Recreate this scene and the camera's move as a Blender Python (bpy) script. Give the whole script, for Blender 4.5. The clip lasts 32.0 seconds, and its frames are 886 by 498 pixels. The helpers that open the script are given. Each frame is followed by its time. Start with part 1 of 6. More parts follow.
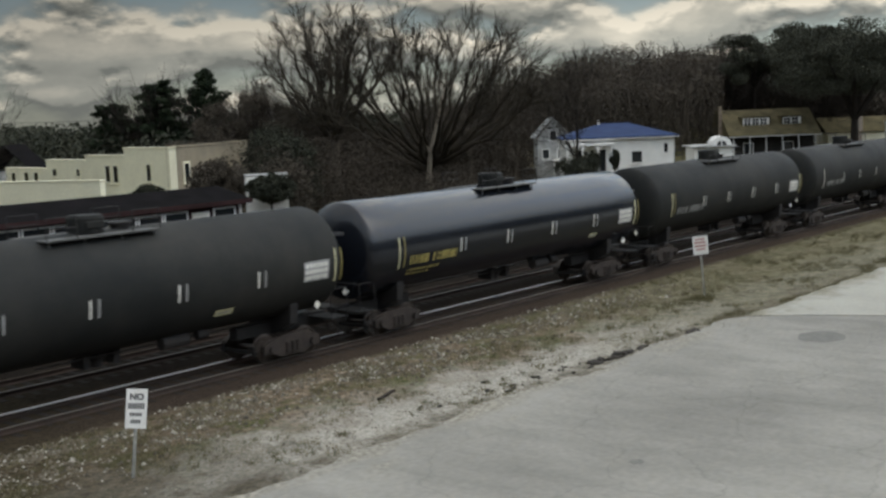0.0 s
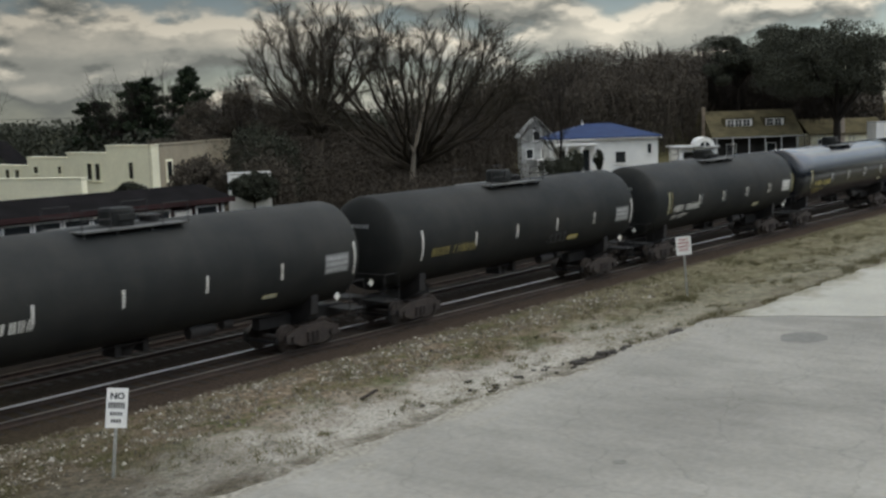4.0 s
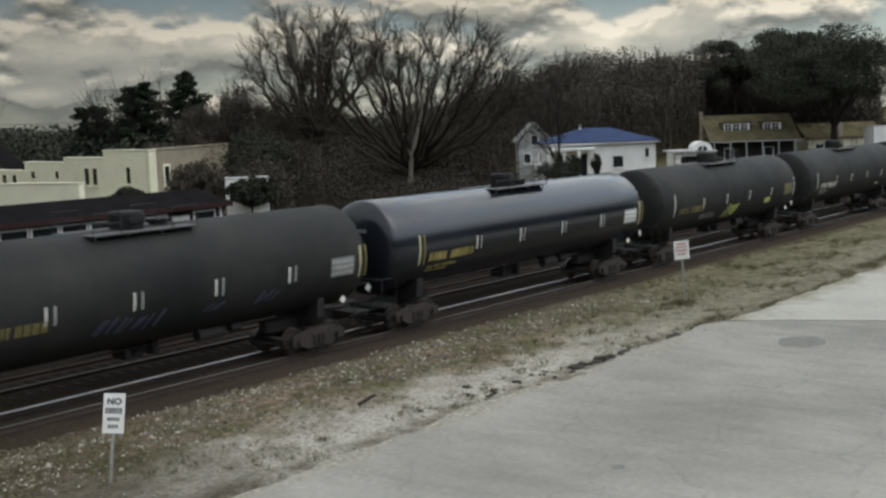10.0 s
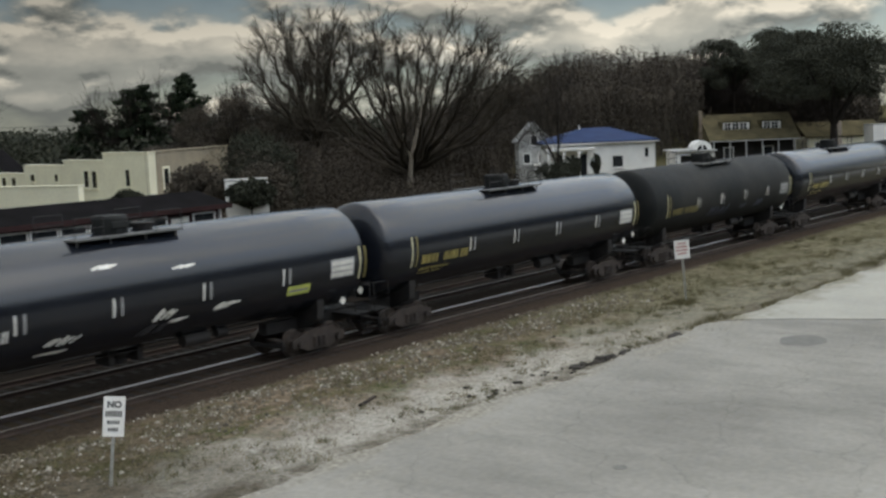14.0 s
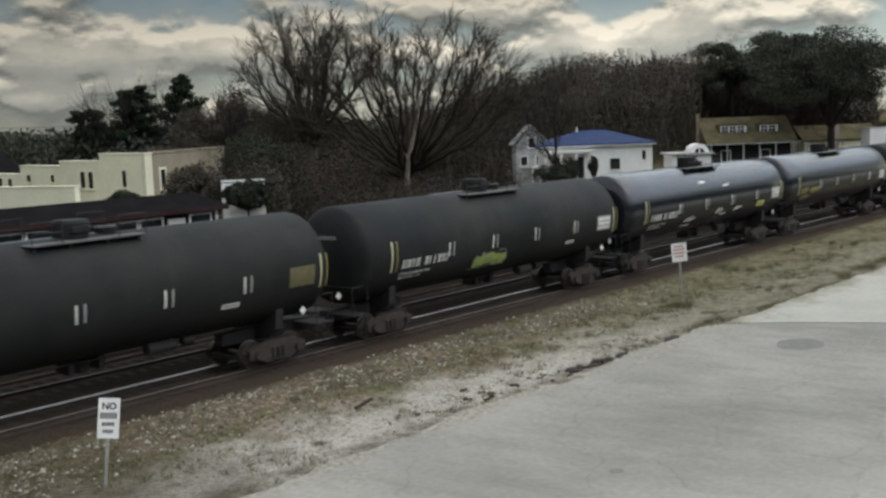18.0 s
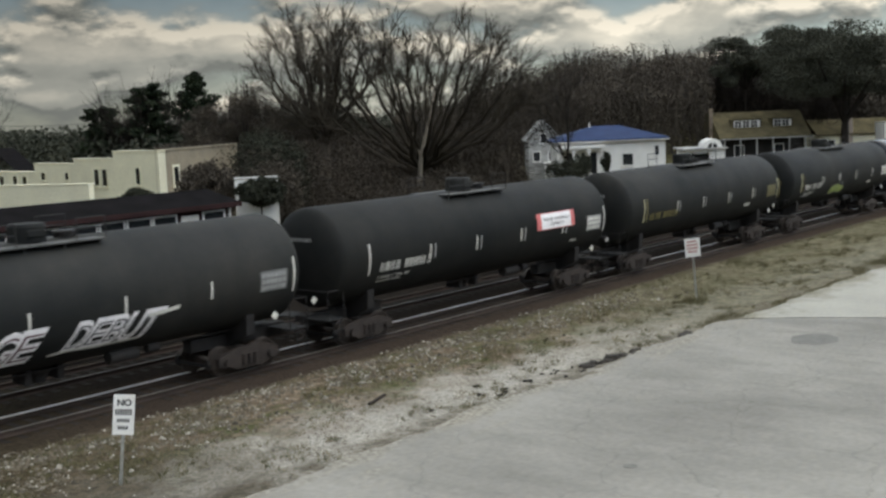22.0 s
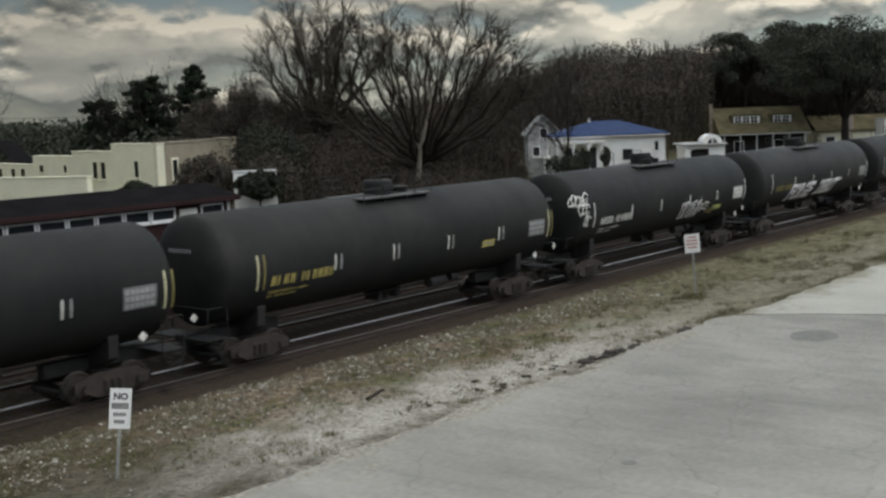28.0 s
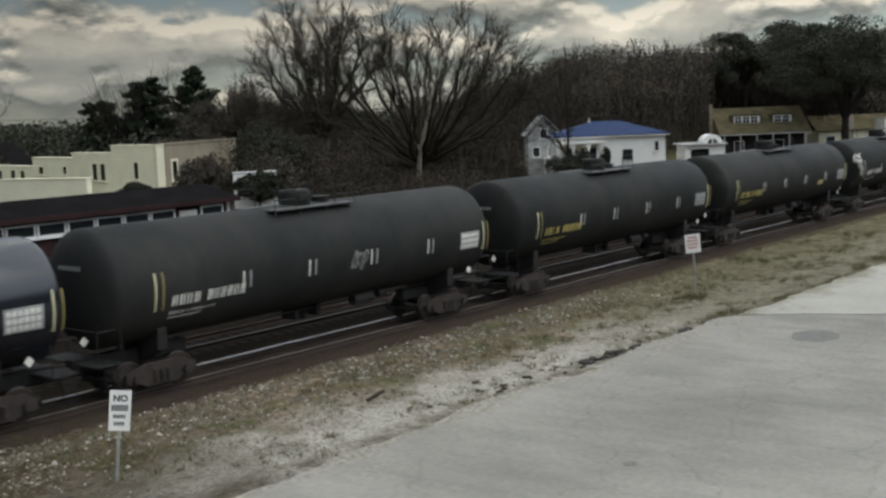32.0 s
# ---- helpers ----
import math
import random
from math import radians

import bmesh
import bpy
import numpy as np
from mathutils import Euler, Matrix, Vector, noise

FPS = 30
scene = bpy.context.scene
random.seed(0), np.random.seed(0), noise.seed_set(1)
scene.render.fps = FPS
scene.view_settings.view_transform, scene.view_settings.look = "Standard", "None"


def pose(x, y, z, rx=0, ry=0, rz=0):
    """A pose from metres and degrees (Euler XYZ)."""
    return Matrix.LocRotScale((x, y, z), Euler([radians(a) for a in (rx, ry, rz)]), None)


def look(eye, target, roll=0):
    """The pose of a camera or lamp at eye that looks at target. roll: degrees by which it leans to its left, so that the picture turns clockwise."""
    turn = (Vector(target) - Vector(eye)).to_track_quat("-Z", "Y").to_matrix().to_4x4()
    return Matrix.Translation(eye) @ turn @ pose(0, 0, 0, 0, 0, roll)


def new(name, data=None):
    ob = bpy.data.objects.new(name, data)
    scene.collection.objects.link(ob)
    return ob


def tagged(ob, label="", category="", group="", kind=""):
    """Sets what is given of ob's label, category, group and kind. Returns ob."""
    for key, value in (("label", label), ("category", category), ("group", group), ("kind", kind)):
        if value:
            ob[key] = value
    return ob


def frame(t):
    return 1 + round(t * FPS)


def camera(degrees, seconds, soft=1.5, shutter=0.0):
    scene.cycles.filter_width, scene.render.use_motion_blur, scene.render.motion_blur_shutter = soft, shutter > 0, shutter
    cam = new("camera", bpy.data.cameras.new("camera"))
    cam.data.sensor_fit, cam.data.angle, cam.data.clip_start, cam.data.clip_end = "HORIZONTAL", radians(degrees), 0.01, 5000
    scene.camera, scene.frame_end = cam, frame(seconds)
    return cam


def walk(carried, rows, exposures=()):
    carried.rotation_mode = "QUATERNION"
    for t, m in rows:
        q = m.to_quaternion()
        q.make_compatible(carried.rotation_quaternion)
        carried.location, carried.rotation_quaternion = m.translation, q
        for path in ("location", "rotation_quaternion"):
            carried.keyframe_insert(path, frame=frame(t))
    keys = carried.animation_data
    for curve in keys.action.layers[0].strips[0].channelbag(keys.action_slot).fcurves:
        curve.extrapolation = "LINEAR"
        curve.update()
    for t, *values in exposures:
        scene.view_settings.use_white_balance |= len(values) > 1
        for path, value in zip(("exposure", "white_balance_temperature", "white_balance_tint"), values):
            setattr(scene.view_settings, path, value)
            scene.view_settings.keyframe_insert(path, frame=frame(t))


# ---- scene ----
# ---- camera -----------------------------------------------------------------
cam = camera(43.12, 32.0, soft=2.6, shutter=0.3)
EYE = Vector((0.0, -28.58, 7.29))
BASE = Matrix(((0.630993, 0.111229, -0.767773), (-0.775015, 0.046189, -0.630253), (-0.034639, 0.992721, 0.115349)))


def shot(turn, tilt, lean, ahead):
    """The camera's pose: small turns away from its resting pose, and metres ahead."""
    small = (Matrix.Rotation(radians(turn), 3, "Y") @ Matrix.Rotation(radians(tilt), 3, "X") @ Matrix.Rotation(radians(lean), 3, "Z"))
    eye = EYE - BASE.col[2] * ahead
    return Matrix.Translation(eye) @ (BASE @ small).to_4x4()


walk(cam, [
    (0, shot(1.126, -0.143, -0.220, -0.21)), (0.5, shot(1.100, -0.161, -0.140, -0.19)), (1, shot(1.103, -0.192, -0.130, -0.22)),
    (1.5, shot(1.003, -0.084, -0.041, -0.26)), (2, shot(0.962, -0.016, -0.069, -0.33)), (2.5, shot(0.907, -0.022, 0.046, -0.35)),
    (3, shot(0.662, -0.092, -0.070, -0.19)), (3.5, shot(0.369, -0.166, 0.013, -0.17)), (5.5, shot(0.215, -0.172, 0.029, 0.07)),
    (6, shot(0.184, -0.180, 0.090, -0.14)), (6.5, shot(0.045, 0.099, 0.116, -0.19)), (7, shot(0.039, 0.268, -0.030, -0.24)),
    (7.5, shot(0.007, 0.138, 0.015, -0.23)), (8, shot(0.157, 0.059, 0.029, -0.18)), (8.5, shot(0.184, 0.160, -0.089, -0.19)),
    (9, shot(0.202, 0.231, -0.178, -0.21)), (9.5, shot(0.134, 0.136, -0.029, -0.15)), (10, shot(0.173, 0.060, -0.046, -0.08)),
    (10.5, shot(-0.000, 0.000, -0.000, -0.00)), (11, shot(-0.023, 0.150, -0.158, -0.02)), (11.5, shot(0.058, 0.100, -0.200, -0.04)),
    (12, shot(0.118, 0.107, -0.203, -0.08)), (12.5, shot(0.090, 0.070, -0.161, -0.06)), (13, shot(0.016, 0.106, -0.243, 0.01)),
    (13.5, shot(0.162, -0.051, -0.326, 0.04)), (14, shot(0.176, 0.100, -0.371, -0.01)), (14.5, shot(0.232, 0.313, -0.441, -0.02)),
    (16.5, shot(0.116, 0.216, -0.256, 0.13)), (17, shot(0.119, 0.291, -0.247, 0.03)), (17.5, shot(0.035, 0.336, -0.235, 0.04)),
    (18, shot(0.017, 0.207, -0.171, 0.08)), (18.5, shot(0.138, 0.124, -0.303, 0.12)), (19, shot(0.127, 0.237, -0.290, 0.12)),
    (19.5, shot(0.290, 0.304, -0.509, 0.12)), (20, shot(0.327, 0.439, -0.545, 0.04)), (20.5, shot(0.338, 0.403, -0.437, 0.01)),
    (21, shot(0.595, 0.137, -0.241, -0.03)), (21.5, shot(0.641, 0.233, -0.341, -0.01)), (22, shot(0.673, 0.011, -0.371, 0.05)),
    (22.5, shot(0.591, -0.019, -0.212, 0.04)), (23, shot(0.492, 0.075, -0.169, 0.04)), (23.5, shot(0.495, 0.039, -0.113, 0.04)),
    (24, shot(0.454, -0.027, -0.209, 0.08)), (24.5, shot(0.481, -0.230, -0.131, 0.23)), (25, shot(0.710, -0.298, -0.175, 0.21)),
    (25.5, shot(0.642, -0.102, -0.268, 0.18)), (27.5, shot(0.603, -0.350, -0.052, 0.22)), (28, shot(0.622, -0.268, -0.103, 0.19)),
    (28.5, shot(0.607, -0.214, -0.047, 0.15)), (29, shot(0.640, -0.468, -0.178, 0.31)), (29.5, shot(0.745, -0.610, -0.135, 0.34)),
    (30, shot(0.821, -0.554, -0.127, 0.26)), (30.5, shot(0.773, -0.378, -0.106, 0.27)), (31, shot(0.763, -0.221, -0.120, 0.16)),
    (31.5, shot(0.719, -0.240, -0.262, 0.24)), (32, shot(0.634, -0.229, -0.240, 0.26))
], exposures=[(t, s + 0.37, 6420, 6) for t, s in ((0, 0.04), (2, 0.12), (3.5, 0.08), (5.5, -0.06), (6, -0.08), (6.6, 0.08), (8, 0.11), (12, 0.1), (14, 0.06), (17, 0.18), (18, 0.2), (20, 0.18), (21, 0.24), (22, 0.22), (24, 0.15), (25, 0.06), (29, 0.02), (30, -0.12), (31, 0.0), (32, 0.09))])


# ---- world and sun ----------------------------------------------------------
scene.view_settings.exposure = 0.0
SUN_DIR = Vector((0.18, -0.50, 0.85)).normalized()      # towards the sun


def make_world():
    world = bpy.data.worlds.new("sky")
    scene.world = world
    world.use_nodes = True
    nt = world.node_tree
    nt.nodes.clear()
    N, L = nt.nodes.new, nt.links.new
    out, bg = N("ShaderNodeOutputWorld"), N("ShaderNodeBackground")
    sky = N("ShaderNodeTexSky")
    sky.sky_type, sky.sun_disc = "NISHITA", False
    sky.sun_elevation = math.asin(SUN_DIR.z)
    sky.sun_rotation = math.atan2(SUN_DIR.x, SUN_DIR.y)
    co, sep = N("ShaderNodeTexCoord"), N("ShaderNodeSeparateXYZ")
    L(co.outputs["Generated"], sep.inputs[0])
    up = N("ShaderNodeMath")
    up.operation = "MAXIMUM"
    up.inputs[1].default_value = 0.0
    L(sep.outputs["Z"], up.inputs[0])

    def math2(op, a, b, c=None):
        n = N("ShaderNodeMath")
        n.operation = op
        for k, v in enumerate((a, b, c)):
            if v is None:
                continue
            if isinstance(v, float):
                n.inputs[k].default_value = v
            else:
                L(v, n.inputs[k])
        return n.outputs[0]

    def along(v):
        n = N("ShaderNodeVectorMath")
        n.operation, n.inputs[1].default_value = "DOT_PRODUCT", v
        L(co.outputs["Generated"], n.inputs[0])
        return n.outputs["Value"]
    side = math2("DIVIDE", along((0.631, -0.775, 0.0)), math2("MAXIMUM", along((0.775, 0.631, 0.0)), 0.05))
    banks = ((-0.32, 0.072, 0.20, 0.034), (-0.16, 0.068, 0.085, 0.026), (-0.275, 0.044, 0.045, 0.012), (-0.37, 0.034, 0.10, 0.016), (0.13, 0.066, 0.12, 0.026),
             (0.30, 0.082, 0.13, 0.024), (0.02, 0.098, 0.10, 0.018), (0.20, 0.040, 0.10, 0.010), (-0.02, 0.060, 0.08, 0.02))

    def density(rise):
        """How thick the clouds are: long banks low over the horizon, broken up at several sizes."""
        m = N("ShaderNodeMapping")
        m.inputs["Location"].default_value, m.inputs["Scale"].default_value = (2.3, 1.1, rise * 26.0), (12.0, 12.0, 26.0)
        L(co.outputs["Generated"], m.inputs["Vector"])
        n = N("ShaderNodeTexNoise")
        n.inputs["Scale"].default_value, n.inputs["Detail"].default_value, n.inputs["Roughness"].default_value = 1.0, 7, 0.52
        n.inputs["Distortion"].default_value = 0.0
        L(m.outputs[0], n.inputs["Vector"])
        total = n.outputs["Fac"]
        flat = N("ShaderNodeCombineXYZ")
        L(side, flat.inputs[0])
        L(sep.outputs["Z"], flat.inputs[1])
        for u, z, su, sz in banks:
            b = N("ShaderNodeMapping")
            b.inputs["Location"].default_value, b.inputs["Scale"].default_value = (-u / su, (rise - z) / sz, 0), (1 / su, 1 / sz, 1)
            L(flat.outputs[0], b.inputs["Vector"])
            d = N("ShaderNodeVectorMath")
            d.operation = "LENGTH"
            L(b.outputs[0], d.inputs[0])
            near = math2("MAXIMUM", math2("SUBTRACT", 1.5, d.outputs["Value"]), 0.0)
            total = math2("MULTIPLY_ADD", math2("MULTIPLY", near, near), 0.16, total)
        return total
    def edge(d):
        r = N("ShaderNodeMapRange")
        r.interpolation_type = "SMOOTHSTEP"
        r.inputs["From Min"].default_value, r.inputs["From Max"].default_value = 0.46, 0.74
        L(d, r.inputs["Value"])
        return r.outputs[0]
    thick = density(0.0)
    # tops catch the light, bases stay grey
    rim = math2("SUBTRACT", edge(thick), edge(density(0.006)))
    swell = math2("SUBTRACT", thick, density(0.022))
    rim = math2("MULTIPLY_ADD", rim, 0.62, math2("MULTIPLY_ADD", swell, 0.40, math2("MULTIPLY_ADD", thick, 0.10, 0.41)))
    cover = N("ShaderNodeMapRange")
    cover.inputs["From Min"].default_value, cover.inputs["From Max"].default_value = 0.45, 0.62
    cover.inputs["To Min"].default_value, cover.inputs["To Max"].default_value = 0.42, 1.0
    L(thick, cover.inputs["Value"])
    tone = N("ShaderNodeValToRGB")
    e = tone.color_ramp.elements
    e[0].position, e[0].color = 0.30, (2.0, 2.02, 1.86, 1)
    e[1].position, e[1].color = 0.76, (8.6, 7.7, 6.4, 1)
    mid = e.new(0.50)
    mid.color = (3.7, 3.6, 3.2, 1)
    L(rim, tone.inputs[0])
    mix = N("ShaderNodeMixRGB")
    L(cover.outputs[0], mix.inputs[0])
    L(sky.outputs[0], mix.inputs[1])
    L(tone.outputs[0], mix.inputs[2])
    # broken overcast: bright along the horizon, brightest overhead
    grad = N("ShaderNodeValToRGB")
    g = grad.color_ramp.elements
    g[0].position, g[0].color = 0.0, (0.24, 0.24, 0.24, 1)
    g[1].position, g[1].color = 1.0, (0.9, 0.9, 0.9, 1)
    for p, c in ((0.05, 0.235), (0.10, 0.15), (0.16, 0.12), (0.24, 0.42), (0.36, 0.72), (0.6, 0.92)):
        g.new(p).color = (c, c, c, 1)
    L(up.outputs[0], grad.inputs[0])
    # lighter towards the sun's side
    glow = N("ShaderNodeMapRange")
    glow.inputs["From Min"].default_value, glow.inputs["From Max"].default_value = -0.45, 0.25
    glow.inputs["To Min"].default_value, glow.inputs["To Max"].default_value = 2.9, 5.2
    L(side, glow.inputs["Value"])
    scale = N("ShaderNodeMath")
    scale.operation = "MULTIPLY"
    L(grad.outputs[0], scale.inputs[0])
    L(glow.outputs[0], scale.inputs[1])
    dome = N("ShaderNodeMixRGB")
    dome.blend_type, dome.inputs[0].default_value = "MULTIPLY", 1.0
    L(mix.outputs[0], dome.inputs[1])
    L(scale.outputs[0], dome.inputs[2])
    L(dome.outputs[0], bg.inputs[0])
    bg.inputs[1].default_value = 0.079
    L(bg.outputs[0], out.inputs[0])


make_world()
sun = new("sun", bpy.data.lights.new("sun", "SUN"))
sun.data.energy, sun.data.angle, sun.data.color = 0.35, radians(50), (1.0, 0.96, 0.9)
sun.matrix_world = look(SUN_DIR * 60, (0, 0, 0))


# ---- materials --------------------------------------------------------------
def mat(name, color, rough=0.7, metal=0.0, color2=None, scale=2.0, fine=30.0, bump=0.0, spread=0.5, vary=0.0, space="Object", rough2=None, coat=0.0):
    """A surface of two colours mixed at two scales, with bump; vary: change of value from piece to piece."""
    m = bpy.data.materials.new(name)
    m.use_nodes = True
    nt = m.node_tree
    N, L = nt.nodes.new, nt.links.new
    bsdf = nt.nodes["Principled BSDF"]
    bsdf.inputs["Roughness"].default_value, bsdf.inputs["Metallic"].default_value = rough, metal
    bsdf.inputs["Coat Weight"].default_value = coat
    if rough >= 0.7 and not metal:
        bsdf.inputs["Specular IOR Level"].default_value = 0.12      # matt, dusty surfaces
    co = N("ShaderNodeTexCoord")
    a, b = N("ShaderNodeTexNoise"), N("ShaderNodeTexNoise")
    for n, s, d in ((a, scale, 6), (b, fine, 4)):
        n.inputs["Scale"].default_value, n.inputs["Detail"].default_value = s, d
        L(co.outputs[space], n.inputs["Vector"])
    mul = N("ShaderNodeMath")
    mul.operation = "MULTIPLY_ADD"
    mul.inputs[1].default_value, mul.inputs[2].default_value = 0.45, 0.0
    L(b.outputs["Fac"], mul.inputs[0])
    add = N("ShaderNodeMath")
    add.operation = "MULTIPLY_ADD"
    add.inputs[1].default_value = 0.55
    L(a.outputs["Fac"], add.inputs[0])
    L(mul.outputs[0], add.inputs[2])
    ramp = N("ShaderNodeValToRGB")
    ramp.color_ramp.elements[0].position, ramp.color_ramp.elements[1].position = 0.5 - spread / 4, 0.5 + spread / 4
    c2 = color2 or tuple(c * 0.7 for c in color)
    ramp.color_ramp.elements[0].color, ramp.color_ramp.elements[1].color = (*c2, 1), (*color, 1)
    L(add.outputs[0], ramp.inputs[0])
    tip = ramp.outputs[0]
    if vary:
        info, hsv = N("ShaderNodeObjectInfo"), N("ShaderNodeHueSaturation")
        rng = N("ShaderNodeMapRange")
        rng.inputs["To Min"].default_value, rng.inputs["To Max"].default_value = 1 - vary, 1 + vary
        L(info.outputs["Random"], rng.inputs["Value"])
        L(rng.outputs[0], hsv.inputs["Value"])
        L(tip, hsv.inputs["Color"])
        tip = hsv.outputs[0]
    L(tip, bsdf.inputs["Base Color"])
    if rough2 is not None:
        r = N("ShaderNodeMapRange")
        r.inputs["From Min"].default_value, r.inputs["From Max"].default_value = 0.35, 0.65
        r.inputs["To Min"].default_value, r.inputs["To Max"].default_value = rough, rough2
        L(add.outputs[0], r.inputs["Value"])
        L(r.outputs[0], bsdf.inputs["Roughness"])
    if bump:
        bn = N("ShaderNodeBump")
        bn.inputs["Strength"].default_value, bn.inputs["Distance"].default_value = 1.0, bump
        L(b.outputs["Fac"], bn.inputs["Height"])
        L(bn.outputs[0], bsdf.inputs["Normal"])
    return m


def island_mat(name, colors, rough=0.85):
    """For joined pieces: one of several colours for each piece."""
    m = bpy.data.materials.new(name)
    m.use_nodes = True
    nt = m.node_tree
    N, L = nt.nodes.new, nt.links.new
    bsdf = nt.nodes["Principled BSDF"]
    bsdf.inputs["Roughness"].default_value = rough
    bsdf.inputs["Specular IOR Level"].default_value = 0.12
    geo, ramp = N("ShaderNodeNewGeometry"), N("ShaderNodeValToRGB")
    for i, c in enumerate(colors):
        e = ramp.color_ramp.elements[i] if i < 2 else ramp.color_ramp.elements.new(i / (len(colors) - 1))
        e.color = (*c, 1)
    for i, e in enumerate(ramp.color_ramp.elements):
        e.position = i / (len(colors) - 1)
    L(geo.outputs["Random Per Island"], ramp.inputs[0])
    L(ramp.outputs[0], bsdf.inputs["Base Color"])
    return m


def glass_mat(name, color, rough=0.08):
    m = bpy.data.materials.new(name)
    m.use_nodes = True
    b = m.node_tree.nodes["Principled BSDF"]
    b.inputs["Base Color"].default_value = (*color, 1)
    b.inputs["Roughness"].default_value = rough
    b.inputs["IOR"].default_value = 1.5
    return m


M = {
    "matte": mat("matte black tank paint", (0.0212, 0.0220, 0.0212), 0.55, 0, (0.0145, 0.0151, 0.0146), 0.5, 9, 0.002, 0.9, 0.18, rough2=0.75),
    "gloss": mat("glossy black tank paint", (0.010, 0.0125, 0.018), 0.15, 0, (0.006, 0.007, 0.010), 0.3, 5, 0.0, 0.9, rough2=0.22),
    "steel": mat("sooty cast steel", (0.019, 0.017, 0.016), 0.8, 0.1, (0.009, 0.008, 0.008), 3, 40, 0.004),
    "truck": mat("rusty brown cast steel", (0.050, 0.038, 0.032), 0.8, 0.2, (0.016, 0.013, 0.011), 3, 30, 0.004),
    "wheel": mat("worn wheel steel", (0.10, 0.085, 0.075), 0.5, 0.7, (0.05, 0.04, 0.035), 4, 30),
    "deck": mat("dark end grating", (0.016, 0.016, 0.016), 0.75, 0.2, (0.008, 0.008, 0.008), 4, 40),
    "grate": mat("grey walkway grating", (0.085, 0.085, 0.082), 0.7, 0.2, (0.04, 0.04, 0.038), 4, 40),
    "rail": mat("polished rail steel", (0.70, 0.69, 0.66), 0.30, 0.25, (0.55, 0.54, 0.51), 1, 30),
    "dullrail": mat("dull rail steel", (0.10, 0.096, 0.09), 0.55, 0.2, (0.06, 0.058, 0.054), 1, 30),
    "nearrail": mat("worn rail steel", (0.17, 0.155, 0.135), 0.5, 0.25, (0.09, 0.082, 0.07), 1.5, 30),
    # tie colour darkened to paint in shade on the second track
    "shade_tie": mat("tie wood with painted shade", (0.016, 0.0135, 0.012), 0.95, 0, (0.009, 0.008, 0.007), 3, 40, 0.006),
    "olive": mat("dull olive panel", (0.13, 0.115, 0.05), 0.6, 0, (0.08, 0.07, 0.035), 4, 30),
    "rust": mat("rusty rail web", (0.05, 0.034, 0.025), 0.85, 0.1, (0.026, 0.018, 0.014), 2, 30, 0.003),
    "tie": mat("creosoted tie wood", (0.036, 0.029, 0.024), 0.9, 0, (0.018, 0.015, 0.013), 3, 40, 0.006, vary=0.2),
    "white": mat("white reflective film", (0.72, 0.71, 0.66), 0.45, 0, (0.48, 0.47, 0.42), 2, 20),
    "yellow": mat("yellow reflective film", (0.50, 0.41, 0.12), 0.45, 0, (0.32, 0.26, 0.08), 2, 20),
    "paleyellow": mat("pale yellow paint", (0.58, 0.55, 0.34), 0.5, 0, (0.38, 0.36, 0.22), 2, 20),
    "dimwhite": mat("faded white paint", (0.34, 0.34, 0.33), 0.6, 0, (0.20, 0.20, 0.20), 4, 30),
    "dimyellow": mat("faded yellow paint", (0.24, 0.195, 0.055), 0.6, 0, (0.12, 0.10, 0.035), 4, 30),
    "green": mat("yellow-green spray paint", (0.34, 0.40, 0.10), 0.6, 0, (0.20, 0.26, 0.10), 3, 20),
    "greyfill": mat("mid-grey spray paint", (0.085, 0.085, 0.092), 0.6, 0, (0.05, 0.05, 0.056), 3, 20),
    "pink": mat("dull pink spray paint", (0.135, 0.058, 0.072), 0.6, 0, (0.07, 0.03, 0.038), 3, 20),
    "spraywhite": mat("white spray paint", (0.84, 0.82, 0.83), 0.6, 0, (0.70, 0.68, 0.69), 3, 20),
    "red": mat("faded red border film", (0.60, 0.17, 0.16), 0.5, 0, (0.45, 0.10, 0.10), 3, 20),
    "bluepaint": mat("faded blue spray paint", (0.04, 0.048, 0.085), 0.6, 0, (0.022, 0.026, 0.045), 3, 20),
}

